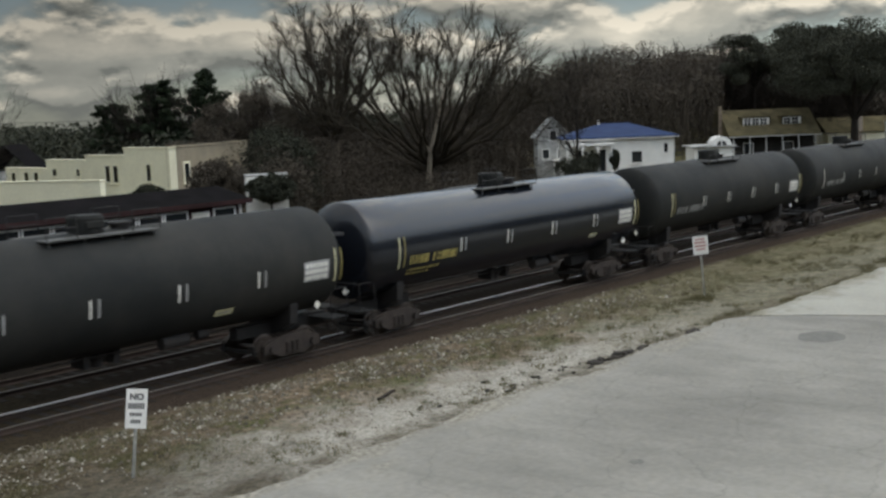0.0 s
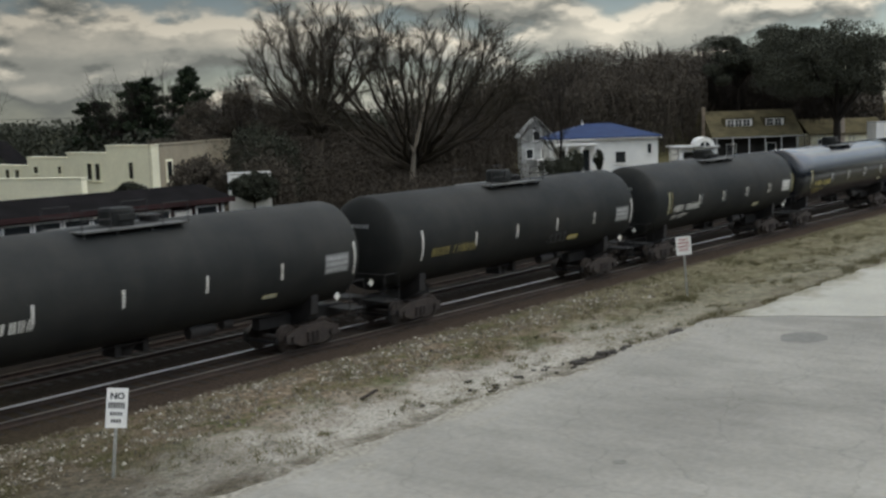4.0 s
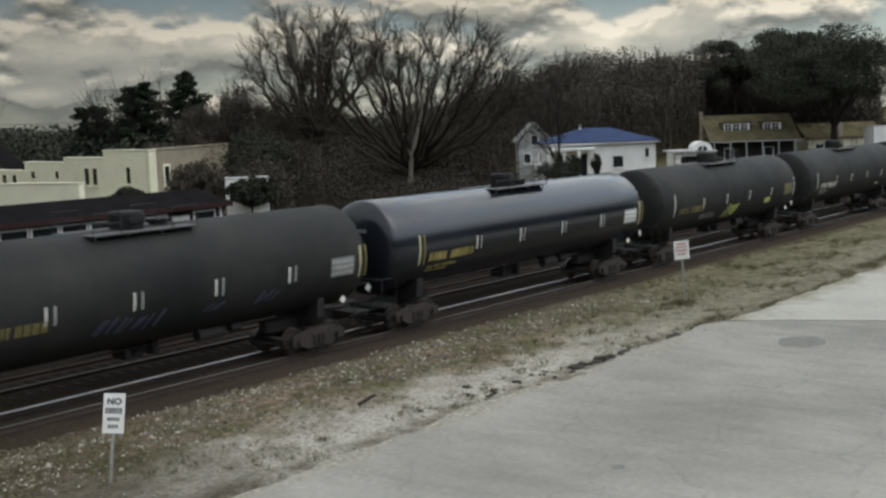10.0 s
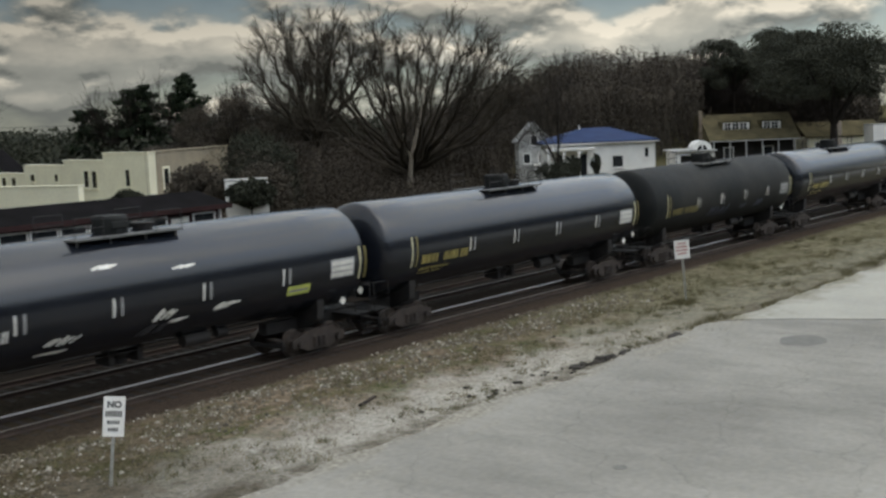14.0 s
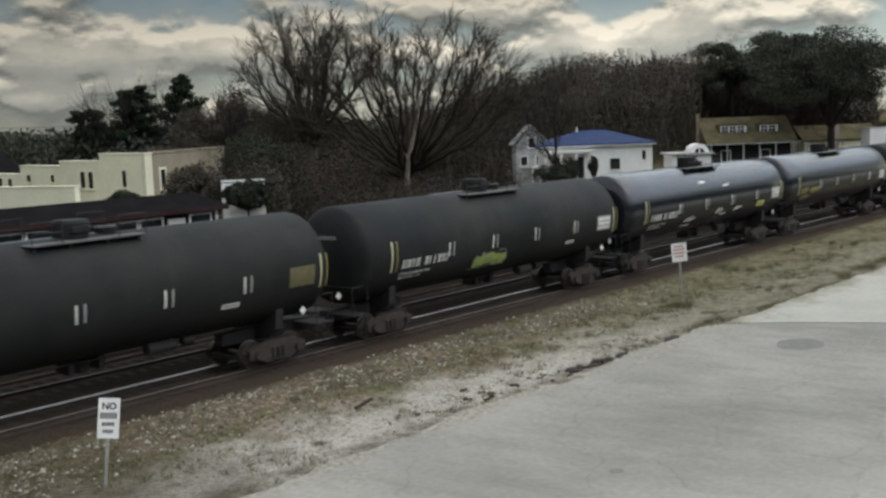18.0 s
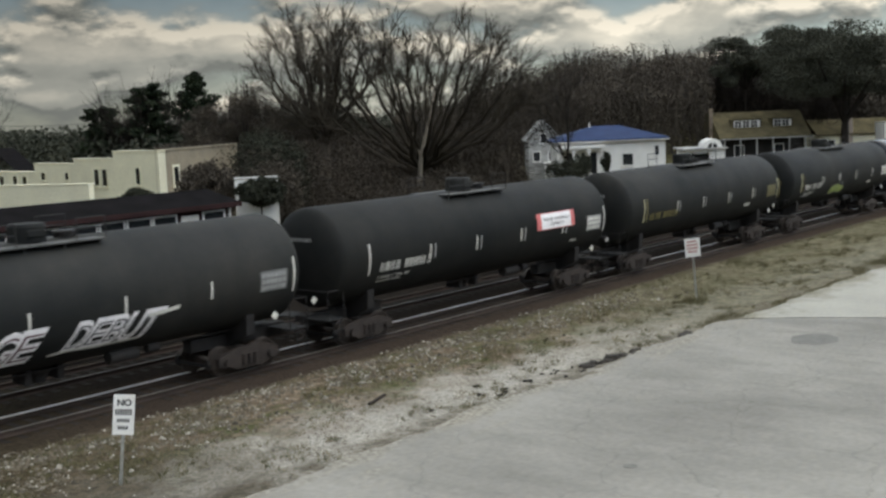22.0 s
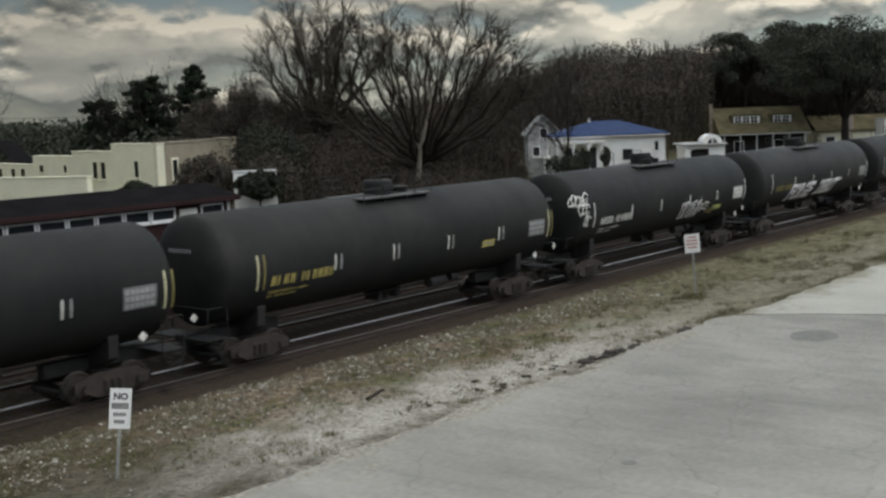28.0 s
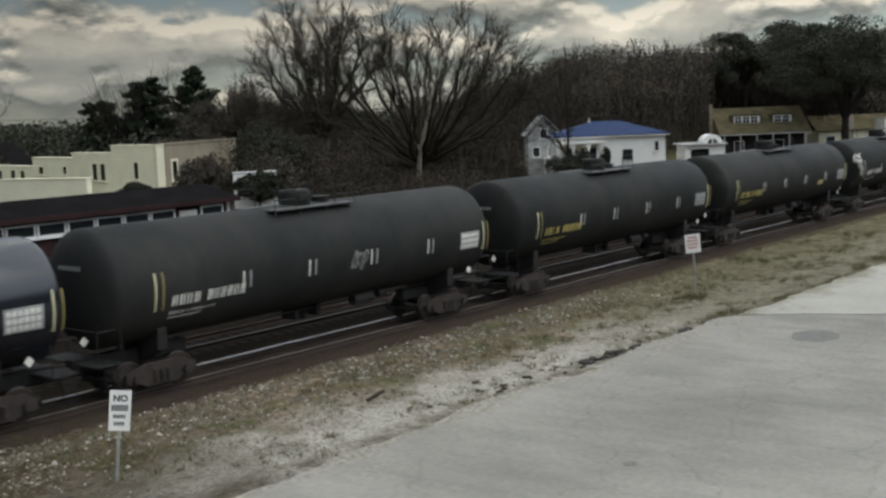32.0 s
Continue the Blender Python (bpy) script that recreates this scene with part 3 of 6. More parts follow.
def build_pavement():
    rng = random.Random(4)
    edge = []
    x = -30.0
    while x < 38.2:
        edge.append((x, -10.15 + 0.55 * noise.noise((x * 0.23, 0, 1)) + 0.3 * noise.noise((x * 0.9, 0, 2)) + rng.uniform(-0.07, 0.07)))
        x += 0.35
    edge += [(38.4, -10.35), (39.7, -12.4), (41.0, -15.2), (43.5, -21), (48.0, -60), (-30, -60)]
    flat_sheet("parking_lot", edge, GROUND + 0.05, 0.2, asphalt_mat(), "worn grey asphalt parking lot with cracks and stains")
    slab, x = [(38.45, -10.33)], 38.9
    while x < 75:
        slab.append((x, -10.45 - 0.012 * (x - 40) + 0.3 * noise.noise((x * 0.3, 0, 6)) + 0.22 * noise.noise((x * 1.1, 0, 8)) + rng.uniform(-0.06, 0.06)))
        x += 0.4
    slab += [(160, -12), (160, -60), (48.1, -60), (43.6, -21), (41.1, -15.2), (39.75, -12.4)]
    conc = mat("pale concrete", (0.37, 0.36, 0.315), 0.85, 0, (0.27, 0.265, 0.235), 0.4, 6, 0.004, 0.9)
    nt = conc.node_tree
    N, L = nt.nodes.new, nt.links.new
    bsdf = nt.nodes["Principled BSDF"]
    base = bsdf.inputs["Base Color"].links[0].from_socket
    co, sep, n, speck = N("ShaderNodeTexCoord"), N("ShaderNodeSeparateXYZ"), N("ShaderNodeTexNoise"), N("ShaderNodeTexNoise")
    L(co.outputs["Object"], sep.inputs[0])
    for q, sc in ((n, 0.5), (speck, 7)):
        q.inputs["Scale"].default_value, q.inputs["Detail"].default_value, q.inputs["Roughness"].default_value = sc, 7, 0.65
        L(co.outputs["Object"], q.inputs["Vector"])
    wash, r, soil, lay = N("ShaderNodeMath"), N("ShaderNodeMapRange"), N("ShaderNodeValToRGB"), N("ShaderNodeMixRGB")
    wash.operation, wash.inputs[1].default_value = "MULTIPLY_ADD", 6.0
    L(n.outputs["Fac"], wash.inputs[0])
    L(sep.outputs["Y"], wash.inputs[2])
    r.inputs["From Min"].default_value, r.inputs["From Max"].default_value, r.inputs["To Max"].default_value = -8.6, -7.2, 0.85
    L(wash.outputs[0], r.inputs["Value"])
    soil.color_ramp.elements[0].position, soil.color_ramp.elements[0].color = 0.35, (0.09, 0.085, 0.055, 1)
    soil.color_ramp.elements[1].position, soil.color_ramp.elements[1].color = 0.65, (0.25, 0.23, 0.17, 1)
    L(speck.outputs["Fac"], soil.inputs[0])
    L(r.outputs[0], lay.inputs[0])
    L(base, lay.inputs[1])
    L(soil.outputs[0], lay.inputs[2])
    L(lay.outputs[0], bsdf.inputs["Base Color"])
    flat_sheet("concrete_apron", slab, GROUND + 0.07, 0.2, conc, "pale concrete apron joining the asphalt lot")
    patch = mat("dark tar patch", (0.115, 0.112, 0.103), 0.8, 0, (0.18, 0.175, 0.16), 2.5, 6, 0.003, 0.9)
    # oil stain and a small iron cover on the lot
    for name, cx, cy, rx, ry, label in (("tar_patch", 36.2, -14.2, 0.95, 0.75, "dark tar patch on the grey asphalt lot"), ("drain_cover", 21.1, -16.0, 0.17, 0.17, "small dark round cover set in the asphalt")):
        pts = [(cx + rx * math.cos(a) * (1 + 0.2 * noise.noise((a * 2, cx, 0))), cy + ry * math.sin(a) * (1 + 0.2 * noise.noise((a * 2, cy, 4)))) for a in np.linspace(0, 2 * math.pi, 28, endpoint=False)]
        flat_sheet(name, pts, GROUND + 0.056, 0.004, patch, label, "patch")


RAIL = [(-0.075, -0.17), (0.075, -0.17), (0.075, -0.155), (0.012, -0.135), (0.012, -0.045), (0.037, -0.035), (0.037, -0.006), (0.03, 0.0), (-0.03, 0.0), (-0.037, -0.006), (-0.037, -0.035), (-0.012, -0.045), (-0.012, -0.135), (-0.075, -0.155)]


def rail_piece(parent, y, x0, x1, material="rail", name="rail", label="", dz=0.0, polished=False):
    bm = bmesh.new()
    extrude_profile(bm, [(y + a, b + dz) for a, b in RAIL], x0, x1)
    me = mesh_of(bm, name, M["rust"])
    me.materials.append(M[material])
    for f in me.polygons:
        if f.center.z > dz - 0.03 and polished and (f.normal.z > 0.3 or (material == "rail" and f.normal.y < -0.5)):
            f.material_index = 1
    return under(name, me, parent, None, label)


def build_track():
    for cy, name, label, near in ((0.0, "railway_track", "main railway track of polished rails on dark wooden ties", True), (4.05, "railway_track", "second railway track behind the moving train", False)):
        tr = thing(name, label, "railway track", kind="structure", m=pose(0, 0, RZ))
        for s in (-0.74, 0.74):
            rail_piece(tr, cy + s, -60, 260, ("rail" if s > 0 else "nearrail") if near else "dullrail", polished=near or s < 0)
        bm = boxed(-0.115, 0.115, -1.3, 1.3, -0.18, 0, bevel=0.012)
        me = mesh_of(bm, "tie", M["tie"])
        rng = random.Random(8)
        if near:
            for i in range(210):
                under("tie", me, tr, pose(2 + i * 0.52, cy + rng.uniform(-0.04, 0.04), -0.172 + rng.uniform(-0.008, 0.004), 0, 0, rng.uniform(-1.2, 1.2)))
        else:
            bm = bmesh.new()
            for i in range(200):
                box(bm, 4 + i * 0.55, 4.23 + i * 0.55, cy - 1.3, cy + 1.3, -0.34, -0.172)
            # these ties take the darkened colour that paints in the train's shade
            part("ties", bm, M["shade_tie"], tr)["kind"] = "stuff"


build_ground()
build_pavement()
build_track()


# ---- the train --------------------------------------------------------------
TANK_R, TANK_Z = 1.77, 3.13
CACHE = {}


def shared(key, make):
    if key not in CACHE:
        CACHE[key] = make()
    return CACHE[key]


def on_tank(x, a, lift=0.006):
    """A point on the near side of the tank: along x, and a metres round from its middle height."""
    th = a / TANK_R
    r = TANK_R + lift
    return (x, -r * math.cos(th), TANK_Z + r * math.sin(th))


def patch(bm, x0, x1, a0, a1, lift=0.006, slant=0.0):
    n = max(1, int(abs(a1 - a0) / 0.12))
    prev = None
    for k in range(n + 1):
        a = a0 + (a1 - a0) * k / n
        s = slant * k / n
        row = [bm.verts.new(on_tank(x0 + s, a, lift)), bm.verts.new(on_tank(x1 + s, a, lift))]
        if prev:
            bm.faces.new((prev[0], prev[1], row[1], row[0]))
        prev = row


def stroke(bm, pts, w, lift=0.008):
    """A painted line through (x, a) points on the tank's side."""
    for (x0, a0), (x1, a1) in zip(pts, pts[1:]):
        d = Vector((x1 - x0, a1 - a0))
        if d.length < 1e-6:
            continue
        n = Vector((-d.y, d.x)).normalized() * w / 2
        e = d.normalized() * w * 0.3
        c = [(x0 - e.x + n.x, a0 - e.y + n.y), (x0 - e.x - n.x, a0 - e.y - n.y), (x1 + e.x - n.x, a1 + e.y - n.y), (x1 + e.x + n.x, a1 + e.y + n.y)]
        f = bm.faces.new([bm.verts.new(on_tank(x, a, lift)) for x, a in c])
        lift += 0.0002


def lettering(bm, text, x, a, height, width, slant=0.0, lift=0.012, grow=0.0):
    """Letters of the built-in font, laid round the tank."""
    cu = bpy.data.curves.new("letters", "FONT")
    cu.body, cu.size, cu.offset, cu.resolution_u = text, 1.0, grow, 3
    ob = new("letters", cu)
    me = bpy.data.meshes.new_from_object(ob.evaluated_get(bpy.context.evaluated_depsgraph_get()))
    bpy.data.objects.remove(ob)
    b = bmesh.new()
    b.from_mesh(me)
    us = [v.co.x for v in b.verts]
    u0, u1 = min(us), max(us)
    for k in range(1, 6):
        bmesh.ops.bisect_plane(b, geom=b.verts[:] + b.edges[:] + b.faces[:], plane_co=(0, k * 0.13, 0), plane_no=(0, 1, 0))
    idx = {}
    for v in b.verts:
        t = v.co.y / 0.7
        idx[v] = bm.verts.new(on_tank(x + (v.co.x - u0) / (u1 - u0) * width + slant * t, a + t * height, lift))
    for f in b.faces:
        bm.faces.new([idx[v] for v in f.verts])
    b.free()
    bpy.data.meshes.remove(me)


def glyph_bars(bm, x, a, count, height, pitch, seed, slant=0.03, lift=0.007):
    """A line of unreadable marks: plain bars of a letter's size."""
    rng = random.Random(seed)
    for i in range(count):
        x0, w = x + i * pitch, pitch * rng.choice((0.20, 0.24, 0.28))
        patch(bm, x0, x0 + w, a, a + height, lift, slant)
        if rng.random() < 0.8:
            patch(bm, x0 + pitch * 0.44, x0 + pitch * 0.44 + w * 0.9, a, a + height, lift + 0.0005, slant)


def tank_mesh(half, finish):
    """Shell with dished heads, weld rings and a slightly uneven jacket."""
    bm = bmesh.new()
    prof = []
    for i in range(9):
        a = math.pi / 2 * i / 8
        prof.append((-half - 0.52 * math.cos(a), max(0.03, TANK_R * math.sin(a) ** 0.8)))
    xs = np.linspace(-half, half, 9)
    for i, x in enumerate(xs[1:-1]):
        prof.append((x, TANK_R + (0.004 if i % 2 else 0.0)))
    prof += [(-s, r) for s, r in prof[:9][::-1]]
    lathe(bm, prof, "x", 64)
    bmesh.ops.translate(bm, verts=bm.verts, vec=(0, 0, TANK_Z))
    return mesh_of(bm, "tank", M[finish], True)


def sideframe_mesh():
    """Cast side frame: arched top, sloped arms, boxes over both axles, spring gap in the middle."""
    bm = bmesh.new()
    out = [(-1.22, 0.62), (-1.22, 0.36), (-1.08, 0.30), (-0.86, 0.34), (-0.52, 0.17), (0.52, 0.17), (0.86, 0.34), (1.08, 0.30), (1.22, 0.36), (1.22, 0.62), (0.95, 0.72), (0.45, 0.86), (-0.45, 0.86), (-0.95, 0.72)]
    hole1 = [(-0.34, 0.34), (0.34, 0.34), (0.30, 0.66), (-0.30, 0.66)]
    a = [bm.verts.new((x, -0.07, z)) for x, z in out]
    b = [bm.verts.new((x, 0.07, z)) for x, z in out]
    bm.faces.new(a)
    bm.faces.new(b[::-1])
    n = len(out)
    for i in range(n):
        bm.faces.new((a[i], b[i], b[(i + 1) % n], a[(i + 1) % n]))
    for x in (-0.22, 0, 0.22):
        rod(bm, (x, -0.09, 0.28), (x, -0.09, 0.62), 0.085, 10)
    for x in (-0.89, 0.89):
        rod(bm, (x, -0.17, 0.457), (x, 0.0, 0.457), 0.13, 12)
    bmesh.ops.recalc_face_normals(bm, faces=bm.faces)
    return mesh_of(bm, "side_frame", M["truck"])


def wheelset_mesh():
    bm = bmesh.new()
    for s in (-1, 1):
        b2 = bmesh.new()
        y = s * 0.74
        lathe(b2, [(y - s * 0.09, 0.485), (y - s * 0.06, 0.487), (y - s * 0.05, 0.457), (y + s * 0.07, 0.45), (y + s * 0.07, 0.39), (y + s * 0.02, 0.37), (y + s * 0.03, 0.16), (y + s * 0.09, 0.13), (y + s * 0.09, 0.09)], "y", 28)
        # plate ribs, so that the turning shows
        for k in range(6):
            a = k * math.pi / 3
            rod(b2, (0.15 * math.cos(a), y + s * 0.03, 0.15 * math.sin(a)), (0.37 * math.cos(a), y + s * 0.03, 0.37 * math.sin(a)), 0.025, 4)
        tmp = bpy.data.meshes.new("w")
        b2.to_mesh(tmp)
        b2.free()
        bm.from_mesh(tmp)
        bpy.data.meshes.remove(tmp)
    rod(bm, (0, -1.1, 0), (0, 1.1, 0), 0.085, 10)
    return mesh_of(bm, "wheelset", M["wheel"])


WHEELS = []


def truck(parent, x):
    t = under("truck", shared("bolster", lambda: mesh_of(boxed(-0.2, 0.2, -1.02, 1.02, 0.5, 0.8, bevel=0.03), "bolster", M["truck"])), parent, pose(x, 0, 0), "rusty cast truck with two wheelsets")
    sf = shared("sf", sideframe_mesh)
    under("side_frame", sf, t, pose(0, -1.02, 0))
    under("side_frame", sf, t, pose(0, 1.02, 0, 0, 0, 180))
    for dx in (-0.89, 0.89):
        w = under("wheelset", shared("ws", wheelset_mesh), t)
        w.matrix_parent_inverse = Matrix.Translation((dx, 0, 0.457))
        WHEELS.append(w)
    def beam():
        bm = bmesh.new()
        box(bm, -0.03, 0.03, -0.9, 0.9, 0.36, 0.46)
        box(bm, -0.05, 0.04, -0.82, -0.66, 0.3, 0.6)
        box(bm, -0.05, 0.04, 0.66, 0.82, 0.3, 0.6)
        return mesh_of(bm, "brake_beam", M["steel"])
    for s in (-1, 1):
        under("brake_beam", shared("brake", beam), t, pose(s * 1.4, 0, 0))


def tank_car(k, x, spec):
    half, finish = spec["half"], spec["finish"]
    car = thing("tank_car", spec["label"], "tank car", "tank cars of the moving train", m=pose(x, 0, RZ))
    under("tank", shared(("tank", half, finish), lambda: tank_mesh(half, finish)), car)
    L = half + 1.1                     # to the pulling face
    tc = half - 1.6                   # truck centre
    for s in (-1, 1):
        def sill():
            bm = bmesh.new()
            x0, x1 = sorted((s * (tc - 1.6), s * (L - 0.35)))
            box(bm, x0, x1, -0.2, 0.2, 0.78, 1.2, bevel=0.02)
            return mesh_of(bm, "stub_sill", M["steel"])
        under("stub_sill", shared(("sill", half, s), sill), car)

        def saddle():
            bm = bmesh.new()
            pts = [(-1.2, 1.2), (-1.25, 1.75), (-1.2, 2.1)]
            pts += [(TANK_R * 1.0 * math.sin(a), TANK_Z - TANK_R * math.cos(a)) for a in np.linspace(-0.75, 0.75, 13)]
            pts += [(1.2, 2.1), (1.25, 1.75), (1.2, 1.2), (0.3, 0.8), (-0.3, 0.8)]
            extrude_profile(bm, pts, s * tc - 0.16, s * tc + 0.16)
            return mesh_of(bm, "saddle", M["steel"])
        under("saddle", shared(("saddle", half, s), saddle), car)

        def coupler():
            bm = bmesh.new()
            a = s * (L - 0.4)
            b = s * (L + 0.02)
            x0, x1 = sorted((a, b))
            box(bm, x0, x1, -0.1, 0.1, 0.76, 0.98, bevel=0.02)
            box(bm, *sorted((s * (L - 0.12), s * (L + 0.1))), -0.2, 0.16, 0.7, 1.02, bevel=0.05)
            pipe(bm, [(s * (L - 0.35), -0.25, 0.95), (s * (L - 0.25), -0.27, 0.5), (s * (L - 0.02), -0.2, 0.42)], 0.03)
            return mesh_of(bm, "coupler", M["truck"])
        under("coupler", shared(("coupler", half, s), coupler), car)

        def platform():
            bm = bmesh.new()
            x0, x1 = sorted((s * (half - 0.1), s * (half + 0.72)))
            box(bm, x0, x1, -1.42, -0.25, 1.08, 1.13, bevel=0.01)
            box(bm, x0, x1, 0.25, 1.42, 1.08, 1.13, bevel=0.01)
            box(bm, *sorted((s * (half + 0.45), s * (half + 0.72))), -0.25, 0.25, 1.14, 1.18)
            return mesh_of(bm, "end_platform", M["deck"])
        under("end_platform", shared(("plat", half, s), platform), car, None, "dark grated end platform")

        def side_rail():
            bm = bmesh.new()
            pipe(bm, [(s * (half - 0.08), 0, 1.10), (s * (half - 0.08), 0, 2.1), (s * (half + 0.68), 0, 2.1), (s * (half + 0.68), 0, 1.10)], 0.018, 5)
            return mesh_of(bm, "side_handrail", M["steel"])

        def end_rail():
            bm = bmesh.new()
            rod(bm, (s * (half + 0.68), -1.40, 2.1), (s * (half + 0.68), 1.40, 2.1), 0.018, 5)
            return mesh_of(bm, "end_handrail", M["steel"])
        for y in (-1.40, 1.40):
            under("side_handrail", shared(("side rail", half, s), side_rail), car, pose(0, y, 0))
        under("end_handrail", shared(("end rail", half, s), end_rail), car)

        def steps():
            bm = bmesh.new()
            xx = s * (half + 0.35)
            for dx in (-0.2, 0.2):
                rod(bm, (xx + dx, -1.45, 0.38), (xx + dx, -1.47, 1.2), 0.016, 5)
            for z in (0.4, 0.72, 1.0):
                rod(bm, (xx - 0.2, -1.46, z), (xx + 0.2, -1.46, z), 0.016, 5)
            return mesh_of(bm, "sill_step", M["deck"])
        under("sill_step", shared(("steps", half, s), steps), car)

        def diamond():
            bm = bmesh.new()
            cx, cz, q = 0, 1.78, 0.15
            f = [bm.verts.new(v) for v in ((cx - q, -1.5, cz), (cx, -1.5, cz - q), (cx + q, -1.5, cz), (cx, -1.5, cz + q))]
            g = [bm.verts.new((v.co.x, -1.48, v.co.z)) for v in f]
            bm.faces.new(f)
            bm.faces.new(g[::-1])
            for i in range(4):
                bm.faces.new((f[i], g[i], g[(i + 1) % 4], f[(i + 1) % 4]))
            bmesh.ops.recalc_face_normals(bm, faces=bm.faces)
            return mesh_of(bm, "placard", M["white"])
        under("placard", shared("diamond", diamond), car, pose(half - 0.78, 0, -0.06) if s > 0 else pose(-half - 0.66, 0.78, 0), "white diamond hazard placard")
        truck(car, s * tc)

    # top platform, valve housing, hand rail and ladder
    def walkway():
        bm = bmesh.new()
        box(bm, -1.85, 1.85, -1.05, -0.42, 4.80, 4.85, bevel=0.01)
        box(bm, -1.85, 1.85, 0.42, 1.05, 4.80, 4.85, bevel=0.01)
        for q in (-1.7, -0.6, 0.6, 1.7):
            for y in (-0.9, 0.9):
                rod(bm, (q, y, 4.45), (q, y, 4.82), 0.03, 5)
        return mesh_of(bm, "walkway", M["grate"])
    under("walkway", shared("walkway", walkway), car, None, "grey grated walkway on top")

    def housing():
        bm = bmesh.new()
        lathe(bm, [(4.8, 0.5), (4.9, 0.52), (5.3, 0.52), (5.38, 0.48), (5.40, 0.1)], "z", 24)
        box(bm, -0.3, 0.3, -0.56, -0.5, 5.02, 5.22, bevel=0.02)
        return mesh_of(bm, "valve_housing", M["matte"], False)
    under("valve_housing", shared("housing", housing), car)

    def manway():
        bm = bmesh.new()
        lathe(bm, [(4.8, 0.3), (5.02, 0.3), (5.02, 0.36), (5.08, 0.36), (5.1, 0.05)], "z", 18)
        return mesh_of(bm, "manway", M["steel"])
    under("manway", shared("manway", manway), car, pose(1.15, 0, 0))

    def guard():
        bm = bmesh.new()
        for q in (0.0, 0.93):
            rod(bm, (q, 0, 4.85), (q, 0, 5.46), 0.018, 5)
        for z in (5.16, 5.46):
            rod(bm, (0, 0, z), (0.93, 0, z), 0.018, 5)
        return mesh_of(bm, "top_handrail", M["steel"])
    for gx, gy in ((-1.83, -1.03), (0.9, -1.03), (-1.83, 1.03), (0.9, 1.03)):
        under("top_handrail", shared("guard", guard), car, pose(gx, gy, 0))

    def outlet():
        bm = bmesh.new()
        lathe(bm, [(0.92, 0.12), (0.95, 0.2), (1.1, 0.22), (1.34, 0.4)], "z", 16)
        box(bm, -0.6, -0.4, -0.35, 0.35, 0.98, 1.4)
        box(bm, 0.4, 0.6, -0.35, 0.35, 0.98, 1.4)
        return mesh_of(bm, "bottom_outlet", M["steel"])
    under("bottom_outlet", shared("outlet", outlet), car)

    def brake_gear():
        bm = bmesh.new()
        rod(bm, (-0.45, -0.75, 1.35), (0.5, -0.75, 1.35), 0.2, 12)
        rod(bm, (0.9, -0.7, 1.38), (1.3, -0.7, 1.38), 0.15, 12)
        rod(bm, (-4.4, -0.45, 1.33), (4.4, -0.45, 1.33), 0.025, 5)
        return mesh_of(bm, "brake_reservoir", M["steel"])
    under("brake_reservoir", shared("brakes", brake_gear), car, pose(2.2, 0, 0))

    # reflectors: tall ones at both ends, short ones between
    c = spec.get("stripe", "pair")
    off = spec["offset"]               # middle of the stripes
    h = spec["h"]
    def tall(colour):
        bm = bmesh.new()
        patch(bm, -0.035, 0.035, -0.72, 0.42)
        return mesh_of(bm, "reflector", M[colour])
    def short(colour):
        bm = bmesh.new()
        patch(bm, -0.036, 0.036, -0.47, 0.06)
        return mesh_of(bm, "reflector", M[colour])
    first, second = ("paleyellow", "dimyellow") if c == "pair" else ("white", "white")
    for q in (-h + 0.15, h):
        under("reflector", shared(("tall", first), lambda: tall(first)), car, pose(off + q, 0, 0))
        if c == "pair":
            under("reflector", shared(("tall", second), lambda: tall(second)), car, pose(off + q + 0.27, 0, 0))
    for q in (-0.56, -0.2, 0.18, 0.57):
        under("reflector", shared(("short", "white"), lambda: short("white")), car, pose(off + q * h, 0, 0))
        if c in ("pair", "mixed"):
            under("reflector", shared(("short", "dimwhite"), lambda: short("dimwhite")), car, pose(off + q * h + 0.27, 0, 0))

    # marks
    bm = bmesh.new()
    col = spec.get("marks", "white")
    x0 = off - h + 0.72
    glyph_bars(bm, x0, -0.64, 4, 0.33, 0.27, k)
    glyph_bars(bm, x0 + 1.3, -0.64, 6, 0.33, 0.25, k + 50)
    if col in ("white", "yellow"):
        glyph_bars(bm, x0 - 0.05, -0.92, 11, 0.1, 0.16, k + 90)
        glyph_bars(bm, x0 - 0.05, -1.07, 8, 0.08, 0.16, k + 91)
    part("reporting_mark", bm, M[col], car, "row of painted marks, too small to read")["kind"] = "stuff"
    # marks on the end that faces the camera
    bm = bmesh.new()
    rng = random.Random(k)
    for i in range(8):
        y = -0.55 + i * 0.14
        zz = 3.75
        rr = math.hypot(y, zz - TANK_Z) / TANK_R
        dep = 0.52 * math.sqrt(max(0.0, 1 - rr ** 2.5)) + 0.03
        xx = -half - dep
        v = [bm.verts.new(p) for p in ((xx, y, zz), (xx, y + 0.09, zz), (xx, y + 0.09, zz + 0.13), (xx, y, zz + 0.13))]
        bm.faces.new(v)
    part("end_mark", bm, M["dimwhite"], car)
    # data panel
    pc = spec.get("panel", "dimwhite")
    if pc:
        bm = bmesh.new()
        px = off + h - 1.42
        patch(bm, px, px + 1.12, -0.56, 0.10)
        pn = part("data_panel", bm, M["dimwhite"] if pc == "white" else M["olive"] if pc == "dimyellow" else M["grey_panel"], car, "pale data panel with a printed grid")
        bm = bmesh.new()
        for i in range(6):
            for j in range(3):
                patch(bm, px + 0.06 + i * 0.17, px + 0.19 + i * 0.17, -0.51 + j * 0.2, -0.37 + j * 0.2, 0.01)
